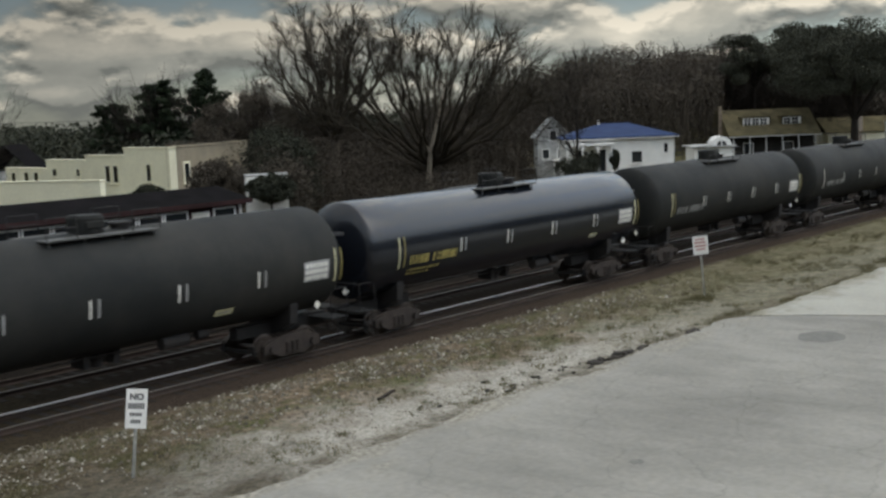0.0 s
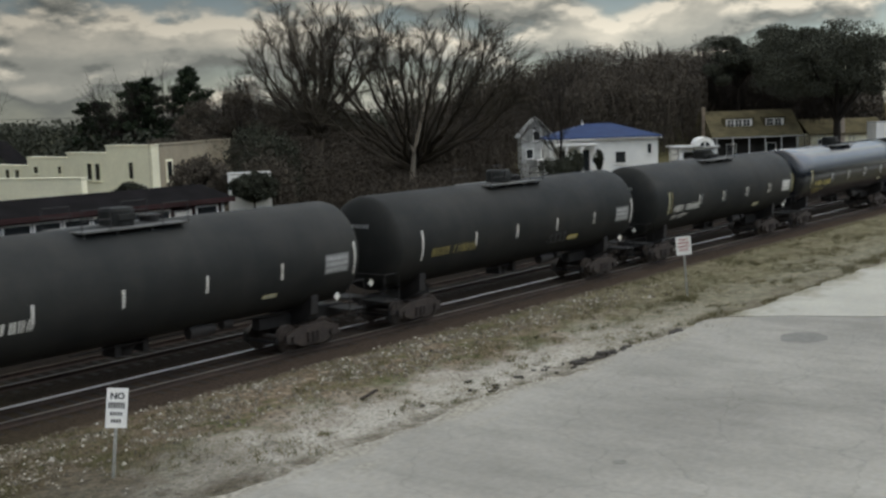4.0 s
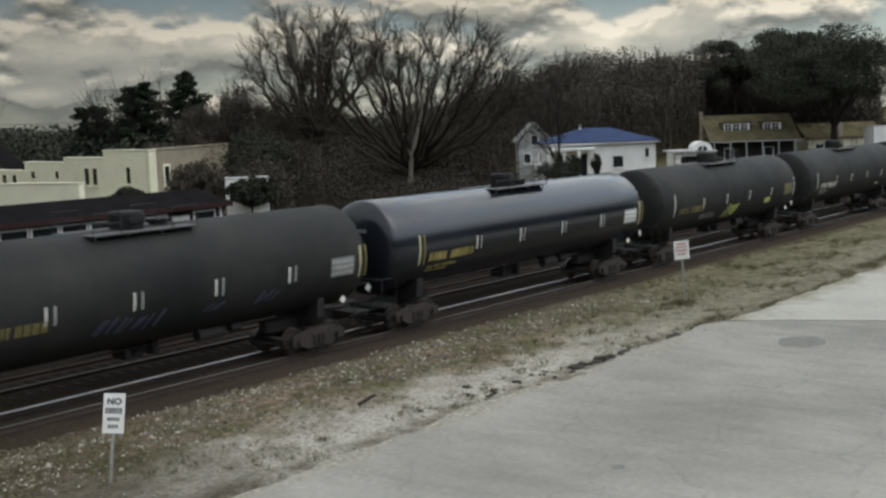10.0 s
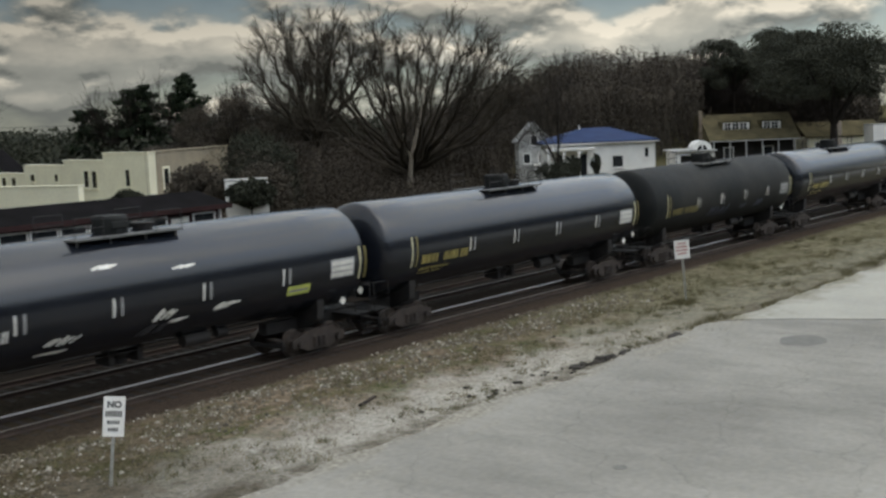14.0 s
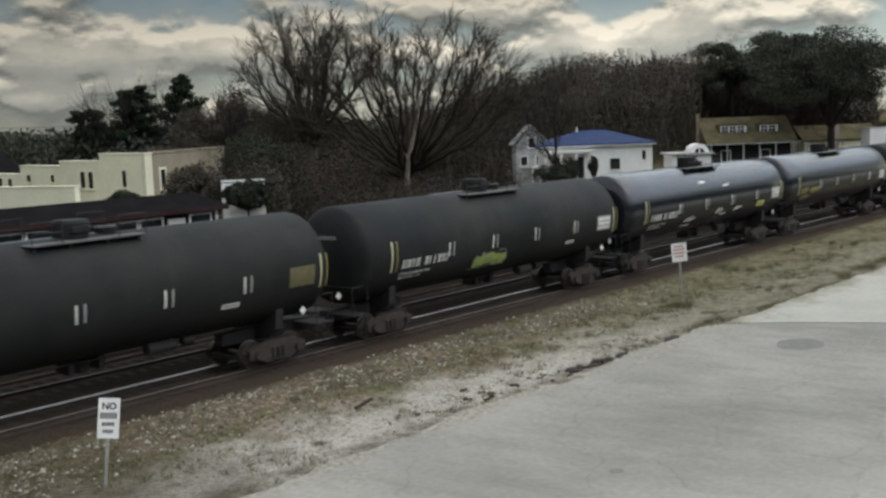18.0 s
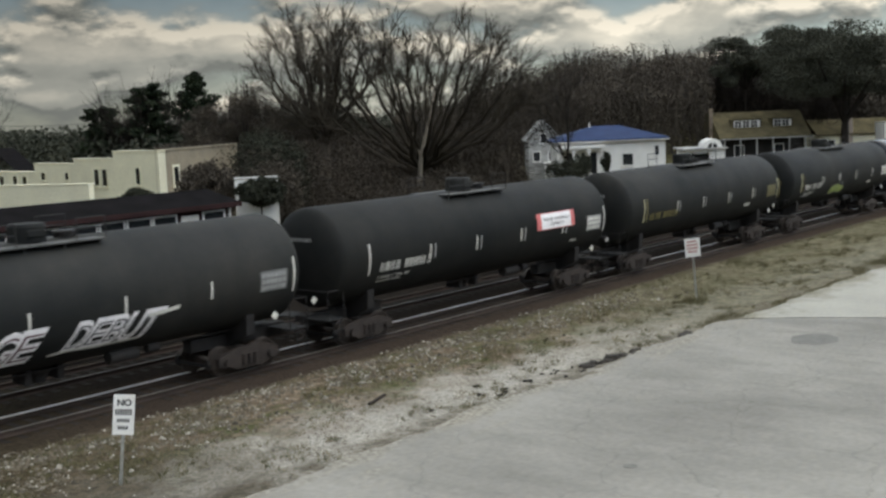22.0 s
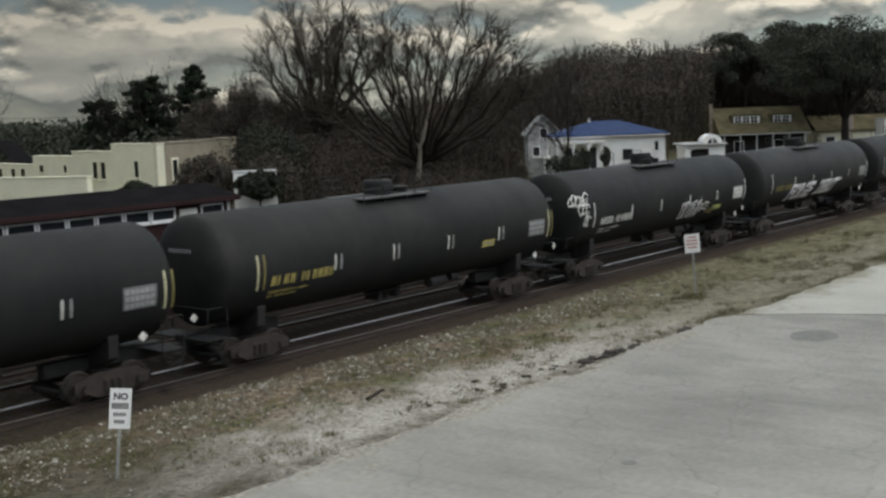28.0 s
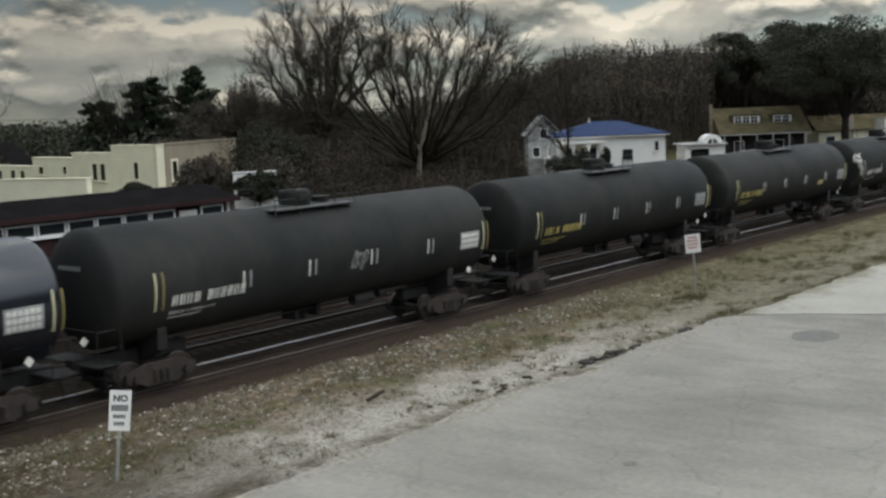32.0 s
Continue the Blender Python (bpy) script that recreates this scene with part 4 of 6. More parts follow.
        part("panel_print", bm, M["white" if pc == "white" else "olive" if pc == "dimyellow" else "dimwhite"], pn)
    if spec.get("tag"):
        tx, ta, tw, th, tm = spec["tag"]
        bm = bmesh.new()
        patch(bm, tx, tx + tw, ta, ta + th, 0.008)
        tg = part("sticker", bm, M[tm], car, "bright sticker on the tank's side")
        bm = bmesh.new()
        patch(bm, tx + 0.08, tx + tw - 0.08, ta + th * 0.35, ta + th * 0.6, 0.012)
        part("sticker_print", bm, M["dimwhite" if tm != "white" else "grey_panel"], tg)
    return car


M["grey_panel"] = mat("grey printed panel", (0.16, 0.165, 0.16), 0.6, 0, (0.10, 0.10, 0.10), 3, 20)

G_, T_ = "gloss", "matte"
BLACK = "matt-black tank car on the track"
SHINY = "glossy black tank car mirroring the sky"
# place, half of the stripes' distance, finish, stripes, colour of marks, panel, sticker
CARS = [
    (95.0, 7.75, T_, "pair", "dimwhite", "grey", None, BLACK),
    (75.8, 7.75, T_, "single", "dimwhite", "grey", None, BLACK),
    (56.65, 7.75, T_, "pair", "dimwhite", "white", None, BLACK),
    (37.3, 8.2, G_, "pair", "yellow", "white", (5.0, -1.0, 0.55, 0.2, "paleyellow"), SHINY + ", yellow marks"),
    (18.3, 7.75, T_, "pair", "white", "white", (3.3, -1.25, 0.7, 0.25, "paleyellow"), BLACK + ", white marks"),
    (-0.78, 7.7, T_, "single", "dimyellow", "grey", (2.9, -1.05, 0.8, 0.22, "yellow"), BLACK + ", yellow sticker"),
    (-19.77, 7.8, T_, "single", "white", "grey", (4.2, -1.1, 0.6, 0.16, "paleyellow"), BLACK + ", white marks"),
    (-39.02, 7.7, T_, "single", "dimyellow", "dimyellow", (4.05, -0.86, 0.75, 0.3, "limepaint"), BLACK + ", green graffiti"),
    (-58.38, 8.2, G_, "pair", "yellow", "white", None, SHINY + ", yellow marks"),
    (-77.4, 7.75, T_, "pair", "dimyellow", "grey", None, BLACK + ", faint blue graffiti"),
    (-96.5, 8.2, G_, "pair", "yellow", "white", None, SHINY + ", yellow marks"),
    (-115.65, 8.3, G_, "pair", "white", "white", (5.4, -0.9, 1.0, 0.34, "limepaint"), SHINY + ", white marks"),
    (-134.7, 7.8, T_, "pair", "white", "white", (4.4, -0.95, 0.65, 0.16, "white"), BLACK + ", green and white graffiti"),
    (-153.67, 7.74, T_, "pair", "dimyellow", "dimyellow", (4.0, -0.9, 0.7, 0.18, "white"), BLACK + ", yellow marks"),
    (-172.65, 7.73, T_, "mixed", "white", "white", (5.6, -0.95, 0.5, 0.1, "white"), BLACK + ", red and white banner"),
    (-191.53, 7.74, T_, "single", "dimyellow", "grey", None, BLACK + ", big pink and white graffiti lettering"),
    (-210.55, 7.75, T_, "single", "white", "white", (4.6, -0.98, 0.9, 0.24, "limepaint"), BLACK + ", white graffiti"),
    (-229.83, 8.05, T_, "pair", "yellow", "grey", (4.0, -0.66, 0.75, 0.28, "yellow"), BLACK + ", yellow sticker"),
    (-248.95, 7.72, T_, "pair", "yellow", "grey", None, BLACK + ", yellow marks"),
    (-267.95, 7.72, T_, "pair", "white", "white", None, BLACK + ", white marks and chalk scrawl"),
    (-286.94, 8.2, G_, "pair", "white", "white", None, SHINY),
]


def scrawl(bm, x0, x1, a0, a1, n, w, seed):
    """Zigzag spray strokes that fill a patch of the tank's side."""
    rng = random.Random(seed)
    for i in range(n):
        x = x0 + (x1 - x0) * (i + 0.5) / n
        s = (x1 - x0) / n
        pts = [(x - s * 0.5, a0 + (a1 - a0) * rng.uniform(0, 0.15))]
        pts += [(x - s * 0.25 + rng.uniform(-0.1, 0.1) * s, a1 - (a1 - a0) * rng.uniform(0, 0.2)), (x + s * 0.2, a1 - (a1 - a0) * rng.uniform(0.0, 0.35)),
                (x + s * rng.uniform(0, 0.3), a0 + (a1 - a0) * rng.uniform(0.35, 0.6)), (x + s * 0.45, a0 + (a1 - a0) * rng.uniform(0.0, 0.3)), (x - s * 0.1, a0 + (a1 - a0) * rng.uniform(0, 0.12))]
        stroke(bm, pts, w * rng.uniform(0.7, 1.2), 0.01 + i * 0.0015)


def paint(car, build, material, label, name="graffiti"):
    bm = bmesh.new()
    build(bm)
    ob = part(name, bm, M[material], car, label)
    if name in ("graffiti", "outline", "letter_fill", "banner_print"):
        ob["kind"] = "stuff"
    return ob


def blobs(bm, x0, x1, a0, a1, n, seed):
    """Overlapping filled bubbles, as in bubble letters."""
    rng = random.Random(seed)
    for i in range(n):
        cx, ca = x0 + (x1 - x0) * (i + 0.5) / n, (a0 + a1) / 2 + rng.uniform(-0.1, 0.1) * (a1 - a0)
        rx, ra = (x1 - x0) / n * 0.72, (a1 - a0) * rng.uniform(0.36, 0.5)
        pts = [(cx + rx * math.cos(t) * rng.uniform(0.85, 1.1), ca + ra * math.sin(t) * rng.uniform(0.85, 1.1)) for t in np.linspace(0, 6.283, 14, endpoint=False)]
        mid = bm.verts.new(on_tank(cx, ca, 0.012 + i * 0.001))
        ring = [bm.verts.new(on_tank(x, a, 0.012 + i * 0.001)) for x, a in pts]
        for q in range(14):
            bm.faces.new((mid, ring[q], ring[(q + 1) % 14]))


def slashes(bm, x0, x1, a0, a1, n, w, seed):
    """Leaning parallel spray strokes of uneven length."""
    rng = random.Random(seed)
    for i in range(n):
        x = x0 + (x1 - x0) * (i + rng.uniform(0.2, 0.8)) / n
        lo, hi = a0 + (a1 - a0) * rng.uniform(0, 0.3), a1 - (a1 - a0) * rng.uniform(0, 0.3)
        stroke(bm, [(x, lo), (x + 0.12, (lo + hi) / 2), (x + 0.3, hi)], w * rng.uniform(0.7, 1.3), 0.01 + i * 0.001)


def loops(bm, x0, x1, a0, a1, n, w, seed):
    """A chain of leaning oval spray loops."""
    rng = random.Random(seed)
    for i in range(n):
        cx, ca = x0 + (x1 - x0) * (i + 0.5) / n, (a0 + a1) / 2 + rng.uniform(-0.15, 0.15) * (a1 - a0)
        rx, ra, k = (x1 - x0) / n * rng.uniform(0.4, 0.7), (a1 - a0) * rng.uniform(0.3, 0.6), rng.uniform(0.2, 0.6)
        bend = [rng.uniform(0.65, 1.2) for _ in range(9)]
        stroke(bm, [(cx + b * (rx * math.cos(t) + k * ra * math.sin(t)), ca + b * ra * math.sin(t)) for t, b in zip(np.linspace(0.4, rng.uniform(5.4, 7.2), 9), bend)], w, 0.012 + i * 0.003)


def tall_letters(bm, x, a, lift, inset):
    """Slanting slabs in pairs, as of tall unreadable letters; an inset makes the fill inside their outline."""
    for i, (q, w, h) in enumerate(((0.0, 0.34, 0.85), (0.36, 0.34, 0.9), (0.86, 0.34, 0.82), (1.24, 0.32, 0.88), (1.66, 0.30, 0.8))):
        patch(bm, x + q + inset * 1.2, x + q + w - inset * 1.2, a + inset + i * 0.01, a + h - inset, lift + i * 0.001, 0.16)


def decorate(k, car):
    o = 0.43
    if k == 7:
        g = paint(car, lambda b: blobs(b, o - 1.3, o - 0.1, -1.25, -0.72, 4, 3), "signgreen", "yellow-green bubble graffiti")
        paint(g, lambda b: slashes(b, o - 1.6, o - 0.1, -1.4, -0.5, 13, 0.085, 4), "limepaint", "pale lime spray strokes", "outline")
        paint(car, lambda b: scrawl(b, o - 4.4, o - 2.6, -1.15, -0.8, 5, 0.05, 5), "dimwhite", "faded white scrawl")
    if k == 9:
        paint(car, lambda b: slashes(b, o - 3.0, o - 0.7, -1.2, -0.55, 9, 0.09, 6), "bluepaint", "faint blue spray strokes")
        paint(car, lambda b: slashes(b, o + 1.0, o + 1.6, -1.0, -0.7, 4, 0.07, 8), "bluepaint", "faint blue spray strokes")
        paint(car, lambda b: slashes(b, o + 3.0, o + 3.8, -1.05, -0.6, 4, 0.1, 9), "bluepaint", "faint blue spray strokes")
    if k == 11:
        for i, (x, a, w, h) in enumerate(((-3.9, -1.05, 1.1, 0.3), (-4.0, -1.32, 0.8, 0.08), (-0.35, -0.86, 0.6, 0.34), (0.2, -1.02, 0.55, 0.12), (1.9, -0.9, 0.55, 0.24), (2.2, -0.75, 0.5, 0.06), (-2.2, 0.95, 0.6, 0.1), (0.4, 0.62, 0.6, 0.09))):
            paint(car, lambda b: slashes(b, o + x, o + x + w, a, a + h, 5, 0.07, 20 + i), "white", "white painted strokes")
        paint(car, lambda b: slashes(b, o - 0.8, o + 0.1, -1.35, -0.95, 5, 0.08, 29), "greypaint", "faint grey spray strokes")
    if k == 12:
        g = paint(car, lambda b: blobs(b, o - 2.6, o - 0.5, -1.3, -0.62, 5, 13), "green", "pale green bubble graffiti")
        paint(g, lambda b: scrawl(b, o - 2.7, o - 0.4, -1.35, -0.55, 6, 0.05, 14), "dimwhite", "", "outline")
    if k == 14:
        bn = paint(car, lambda b: patch(b, o + 2.5, o + 5.3, -0.18, 0.52, 0.010), "red", "white banner with a red border", "banner")
        paint(bn, lambda b: patch(b, o + 2.82, o + 5.02, -0.15, 0.49, 0.014), "spraywhite", "", "banner_field")
        paint(bn, lambda b: (glyph_bars(b, o + 2.95, 0.18, 14, 0.13, 0.14, 31, 0, 0.018), glyph_bars(b, o + 3.4, -0.02, 7, 0.13, 0.16, 32, 0, 0.018)), "greypaint", "", "banner_print")
    if k == 15:
        for word, x, a, hh, ww, fill in (("FORGE", o - 4.95, -1.38, 0.92, 3.5, "pink"), ("DEBUT", o - 0.5, -1.28, 0.80, 2.85, "greyfill")):
            for i, ch in enumerate(word):
                cell = ww / 5
                w = paint(car, lambda b: lettering(b, ch, x + i * cell - 0.03, a - 0.03, hh + 0.06, cell + 0.04, 0.45, 0.012 + 0.001 * i, 0.05), "spraywhite", "big white outlined graffiti letter", "letter")
                paint(w, lambda b: lettering(b, ch, x + i * cell + 0.05, a + 0.03, hh - 0.06, cell * 0.86, 0.45, 0.022 + 0.001 * i, -0.022), fill, "", "letter_fill")
        paint(car, lambda b: stroke(b, [(o - 0.85, -1.36), (o - 0.2, -1.30), (o + 0.5, -1.36), (o + 2.0, -1.34)], 0.09, 0.03), "white", "", "underline")
        paint(car, lambda b: stroke(b, [(o + 2.2, -0.62), (o + 3.2, -0.50)], 0.12, 0.03), "white", "", "tail_stroke")
    if k == 16:
        paint(car, lambda b: (loops(b, o - 9.6, o - 8.1, 0.35, 0.85, 5, 0.055, 51), loops(b, o - 8.9, o - 8.05, -0.1, 0.4, 3, 0.055, 53), loops(b, o - 8.45, o - 8.0, -0.6, -0.1, 2, 0.055, 54)), "white", "white looping graffiti near the end")
        w = paint(car, lambda b: tall_letters(b, o + 0.5, -1.18, 0.012, 0.0), "spraywhite", "white outlined graffiti letters")
        paint(w, lambda b: tall_letters(b, o + 0.5, -1.18, 0.02, 0.05), "signdark", "dark letter fill", "letter_fill")
        paint(car, lambda b: loops(b, o + 2.3, o + 3.5, -1.0, -0.35, 4, 0.05, 52), "white", "white looping spray strokes")
        paint(car, lambda b: slashes(b, o + 3.5, o + 4.3, -1.25, -0.8, 5, 0.09, 55), "dimyellow", "smeared yellow spray strokes")
    if k == 19:
        paint(car, lambda b: loops(b, o + 0.45, o + 1.15, -0.55, 0.1, 5, 0.03, 61), "dimwhite", "faint chalk scrawl")
    if k == 5:
        paint(car, lambda b: scrawl(b, o + 0.9, o + 2.3, -1.1, -0.6, 4, 0.06, 62), "greypaint", "faint grey scrawl")


M["signdark"] = mat("black spray paint", (0.02, 0.022, 0.026), 0.6, 0, (0.012, 0.013, 0.015), 3, 20)
M["limepaint"] = mat("bright lime sticker film", (0.52, 0.56, 0.13), 0.5, 0, (0.36, 0.40, 0.10), 3, 20)
M["greypaint"] = mat("grey spray paint", (0.055, 0.055, 0.06), 0.6, 0, (0.03, 0.03, 0.034), 3, 20)
M["signgreen"] = mat("dark green spray paint", (0.10, 0.14, 0.05), 0.6, 0, (0.06, 0.08, 0.04), 3, 20)
SHIFT = -0.67                         # the stripes' middle lies ahead of the car's middle
TRAIN = []
for k, (u, h, fin, st, mk, pn, tg, lb) in enumerate(CARS):
    half = h + 0.53
    TRAIN.append((tank_car(k, u + SHIFT, dict(half=half, h=h, finish=fin, stripe=st, marks=mk, panel=pn, tag=tg, label=lb, offset=0.43)), u + SHIFT))
    decorate(k, TRAIN[-1][0])


def train_way(t):
    """Metres that the train has rolled by t seconds; it slows a little."""
    return 10.0412 * t - 0.0258 * t * t


# ---- signs ------------------------------------------------------------------
M["sign"] = mat("white sign enamel", (0.80, 0.79, 0.76), 0.5, 0, (0.66, 0.65, 0.62), 3, 25)
M["signred"] = mat("faded red print", (0.42, 0.12, 0.10), 0.6, 0, (0.30, 0.10, 0.09), 4, 30)
M["signblack"] = mat("black print", (0.03, 0.03, 0.03), 0.6, 0, (0.05, 0.05, 0.05), 4, 30)
M["post"] = mat("galvanised post", (0.42, 0.42, 0.39), 0.55, 0.5, (0.25, 0.25, 0.23), 4, 40)


def sign(x, y, top, w, h, facing, lean, rows, label, words):
    """A sheet sign on a channel post. rows: bands of print as (height share from the top, share, width share)."""
    g = GROUND - 0.05
    x -= (top - g) * math.sin(radians(lean))
    s = thing("warning_sign", label, "sign", "signs beside the track", m=pose(x, y, g, 0, lean, 0) @ pose(0, 0, 0, 0, 0, facing))
    bm = bmesh.new()
    H = top - g
    box(bm, -0.035, 0.035, 0.015, 0.035, 0, H - 0.06)
    box(bm, -0.035, -0.025, 0.035, 0.06, 0, H - 0.06)
    box(bm, 0.025, 0.035, 0.035, 0.06, 0, H - 0.06)
    part("post", bm, M["post"], s, "grey steel channel post")
    bm = bmesh.new()
    box(bm, -w / 2, w / 2, -0.003, 0.003, H - h, H, bevel=0.0015)
    pl = part("panel", bm, M["sign"], s, "white sheet-metal panel")
    for z in (H - 0.12, H - h + 0.12):
        bm = bmesh.new()
        rod(bm, (0, -0.012, z), (0, 0.03, z), 0.012, 6)
        part("bolt", bm, M["post"], s)
    bm = bmesh.new()
    for a, b, c, m in rows:
        z1, z0 = H - h * a, H - h * (a + b)
        n = max(2, round(c * 9))
        ww = w * c
        for i in range(n):
            q = -ww / 2 + ww * i / n
            box(bm, q, q + ww / n * 0.72, -0.0065, -0.004, z0, z1)
    part("print", bm, M[words], pl, "rows of print, too small to read")["kind"] = "stuff"
    return s


def no_text(s, w, h, H, text, z, size, material):
    cu = bpy.data.curves.new("word", "FONT")
    cu.body, cu.size, cu.align_x, cu.extrude, cu.offset = text, size, "CENTER", 0.001, 0.008
    ob = new("word", cu)
    me = bpy.data.meshes.new_from_object(ob.evaluated_get(bpy.context.evaluated_depsgraph_get()))
    bpy.data.objects.remove(ob)
    me.materials.clear()
    me.materials.append(material)
    under("word", me, s, pose(0, -0.007, z, 90, 0, 0))


s1 = sign(14.3, -7.0, 1.45, 0.47, 0.91, -38, 8.0, [(0.36, 0.15, 0.8, 0), (0.60, 0.09, 0.6, 0), (0.78, 0.09, 0.5, 0)], "white warning sign on leaning steel post beside ballast", "signblack")
no_text(s1, 0.47, 0.91, 0, "NO", 1.45 - GROUND + 0.05 - 0.25, 0.2, M["signblack"])
sign(41.5, -7.0, 2.04, 0.62, 0.78, -52, -8.0, [(0.12, 0.1, 0.6, 0), (0.3, 0.1, 0.75, 0), (0.48, 0.1, 0.75, 0), (0.66, 0.1, 0.6, 0)], "white warning sign, faded red print, on leaning post", "signred")


# ---- buildings --------------------------------------------------------------
M["cream"] = mat("cream stucco", (0.74, 0.71, 0.54), 0.9, 0, (0.62, 0.59, 0.45), 0.5, 8, 0.003)
M["tan"] = mat("weathered tan brick wall", (0.30, 0.26, 0.19), 0.9, 0, (0.20, 0.175, 0.13), 0.7, 8, 0.004)
M["white_wall"] = mat("white painted siding", (0.78, 0.77, 0.74), 0.8, 0, (0.66, 0.65, 0.62), 0.8, 10)
M["blue_roof"] = mat("blue metal roof", (0.017, 0.035, 0.098), 0.7, 0.0, (0.010, 0.022, 0.068), 0.8, 8)
M["dark_roof"] = mat("dark shingle roof", (0.014, 0.013, 0.014), 0.95, 0, (0.008, 0.008, 0.008), 1.2, 14, 0.01)
M["tan_roof"] = mat("tan mossy shingle roof", (0.115, 0.098, 0.058), 0.9, 0, (0.05, 0.045, 0.028), 0.8, 9, 0.01)
M["maroon"] = mat("maroon painted boards", (0.040, 0.023, 0.023), 0.75, 0, (0.026, 0.016, 0.016), 0.8, 10)
M["trim"] = mat("white painted trim", (0.76, 0.75, 0.72), 0.7, 0, (0.62, 0.61, 0.58), 1, 10)
for key in ("dark_roof", "maroon", "tan_roof"):
    M[key].node_tree.nodes["Principled BSDF"].inputs["Specular IOR Level"].default_value = 0.0
# dark colour that paints in the shade under a porch and inside an opening
M["shade_wall"] = mat("wall colour with painted porch shade", (0.035, 0.032, 0.030), 0.9, 0, (0.02, 0.019, 0.018), 1, 10)
M["glass"] = glass_mat("dark window glass", (0.02, 0.022, 0.024))
M["pale_roof"] = mat("weathered grey shingles", (0.36, 0.36, 0.35), 0.9, 0, (0.22, 0.22, 0.215), 1.2, 12, 0.01)
M["pinkstone"] = mat("pale pinkish stone", (0.42, 0.36, 0.31), 0.9, 0, (0.28, 0.24, 0.20), 3, 14, 0.006)
M["chimney"] = mat("weathered tan chimney", (0.27, 0.22, 0.17), 0.9, 0, (0.16, 0.13, 0.10), 2, 14, 0.004)
M["grey_wall"] = mat("grey weathered siding", (0.42, 0.42, 0.41), 0.85, 0, (0.23, 0.23, 0.22), 1, 10)
M["green_paint"] = mat("pale board door", (0.62, 0.60, 0.54), 0.8, 0, (0.5, 0.48, 0.44), 1, 10)


def window(parent, x, z, w, h, y=0.0, bars=0, frame_mat="trim", fw=0.09):
    """A window in a wall whose outside is the plane y, facing -y, in the parent's space: reveal, frame, pane, sill."""
    bm = bmesh.new()
    for q in (x - w / 2 - fw, x + w / 2):
        box(bm, q, q + fw, y - 0.05, y + 0.03, z - fw, z + h + fw)
    for q in (z - fw, z + h):
        box(bm, x - w / 2, x + w / 2, y - 0.048, y + 0.03, q, q + fw)
    for i in range(bars):
        q = x - w / 2 + w * (i + 1) / (bars + 1)
        box(bm, q - 0.03, q + 0.03, y - 0.04, y + 0.02, z, z + h)
    if bars:
        box(bm, x - w / 2, x + w / 2, y - 0.038, y + 0.02, z + h / 2 - 0.03, z + h / 2 + 0.03)
    win = part("window", bm, M[frame_mat], parent)
    part("pane", boxed(x - w / 2, x + w / 2, y - 0.02, y - 0.006, z, z + h), M["glass"], win)
    part("sill", boxed(x - w / 2 - fw - 0.05, x + w / 2 + fw + 0.05, y - 0.12, y + 0.01, z - fw - 0.07, z - fw - 0.003), M[frame_mat], win)
    return win


def gable(bm, x0, x1, y0, y1, z0, z1, over=0.35, along="x", thick=0.14):
    """A saddle roof on a rectangle."""
    if along == "x":
        ym, y0, y1, x0, x1 = (y0 + y1) / 2, y0 - over, y1 + over, x0 - over, x1 + over
        pts = [(y0, z0), (ym, z1), (y1, z0), (y1, z0 + thick), (ym, z1 + thick * 1.2), (y0, z0 + thick)]
        extrude_profile(bm, pts, x0, x1)
    else:
        b2 = bmesh.new()
        gable(b2, y0, y1, x0, x1, z0, z1, over, "x", thick)
        tmp = bpy.data.meshes.new("t")
        bmesh.ops.transform(b2, matrix=Matrix(((0, 1, 0, 0), (1, 0, 0, 0), (0, 0, 1, 0), (0, 0, 0, 1))), verts=b2.verts)
        bmesh.ops.recalc_face_normals(b2, faces=b2.faces)
        b2.to_mesh(tmp)
        b2.free()
        bm.from_mesh(tmp)
        bpy.data.meshes.remove(tmp)


def hip(bm, x0, x1, y0, y1, z0, z1, over=0.45, thick=0.12):
    x0, x1, y0, y1 = x0 - over, x1 + over, y0 - over, y1 + over
    d = min(x1 - x0, y1 - y0) / 2
    r0, r1, ym = x0 + d, x1 - d, (y0 + y1) / 2
    lo = [bm.verts.new(v) for v in ((x0, y0, z0), (x1, y0, z0), (x1, y1, z0), (x0, y1, z0))]
    up = [bm.verts.new((v.co.x, v.co.y, z0 + thick)) for v in lo]
    a, b = bm.verts.new((r0, ym, z1)), bm.verts.new((max(r1, r0 + 0.1), ym, z1))
    bm.faces.new(lo[::-1])
    for i in range(4):
        bm.faces.new((lo[i], lo[(i + 1) % 4], up[(i + 1) % 4], up[i]))
    for f in ((up[0], up[1], b, a), (up[1], up[2], b), (up[2], up[3], a, b), (up[3], up[0], a)):
        bm.faces.new(f)
    bmesh.ops.recalc_face_normals(bm, faces=bm.faces)


def aim(ax, ay, bx, by):
    """Pose whose x axis runs along the ground from a towards b, with -y on the right-hand side."""
    return pose(ax, ay, 0, 0, 0, math.degrees(math.atan2(by - ay, bx - ax)))


Z0 = -0.7


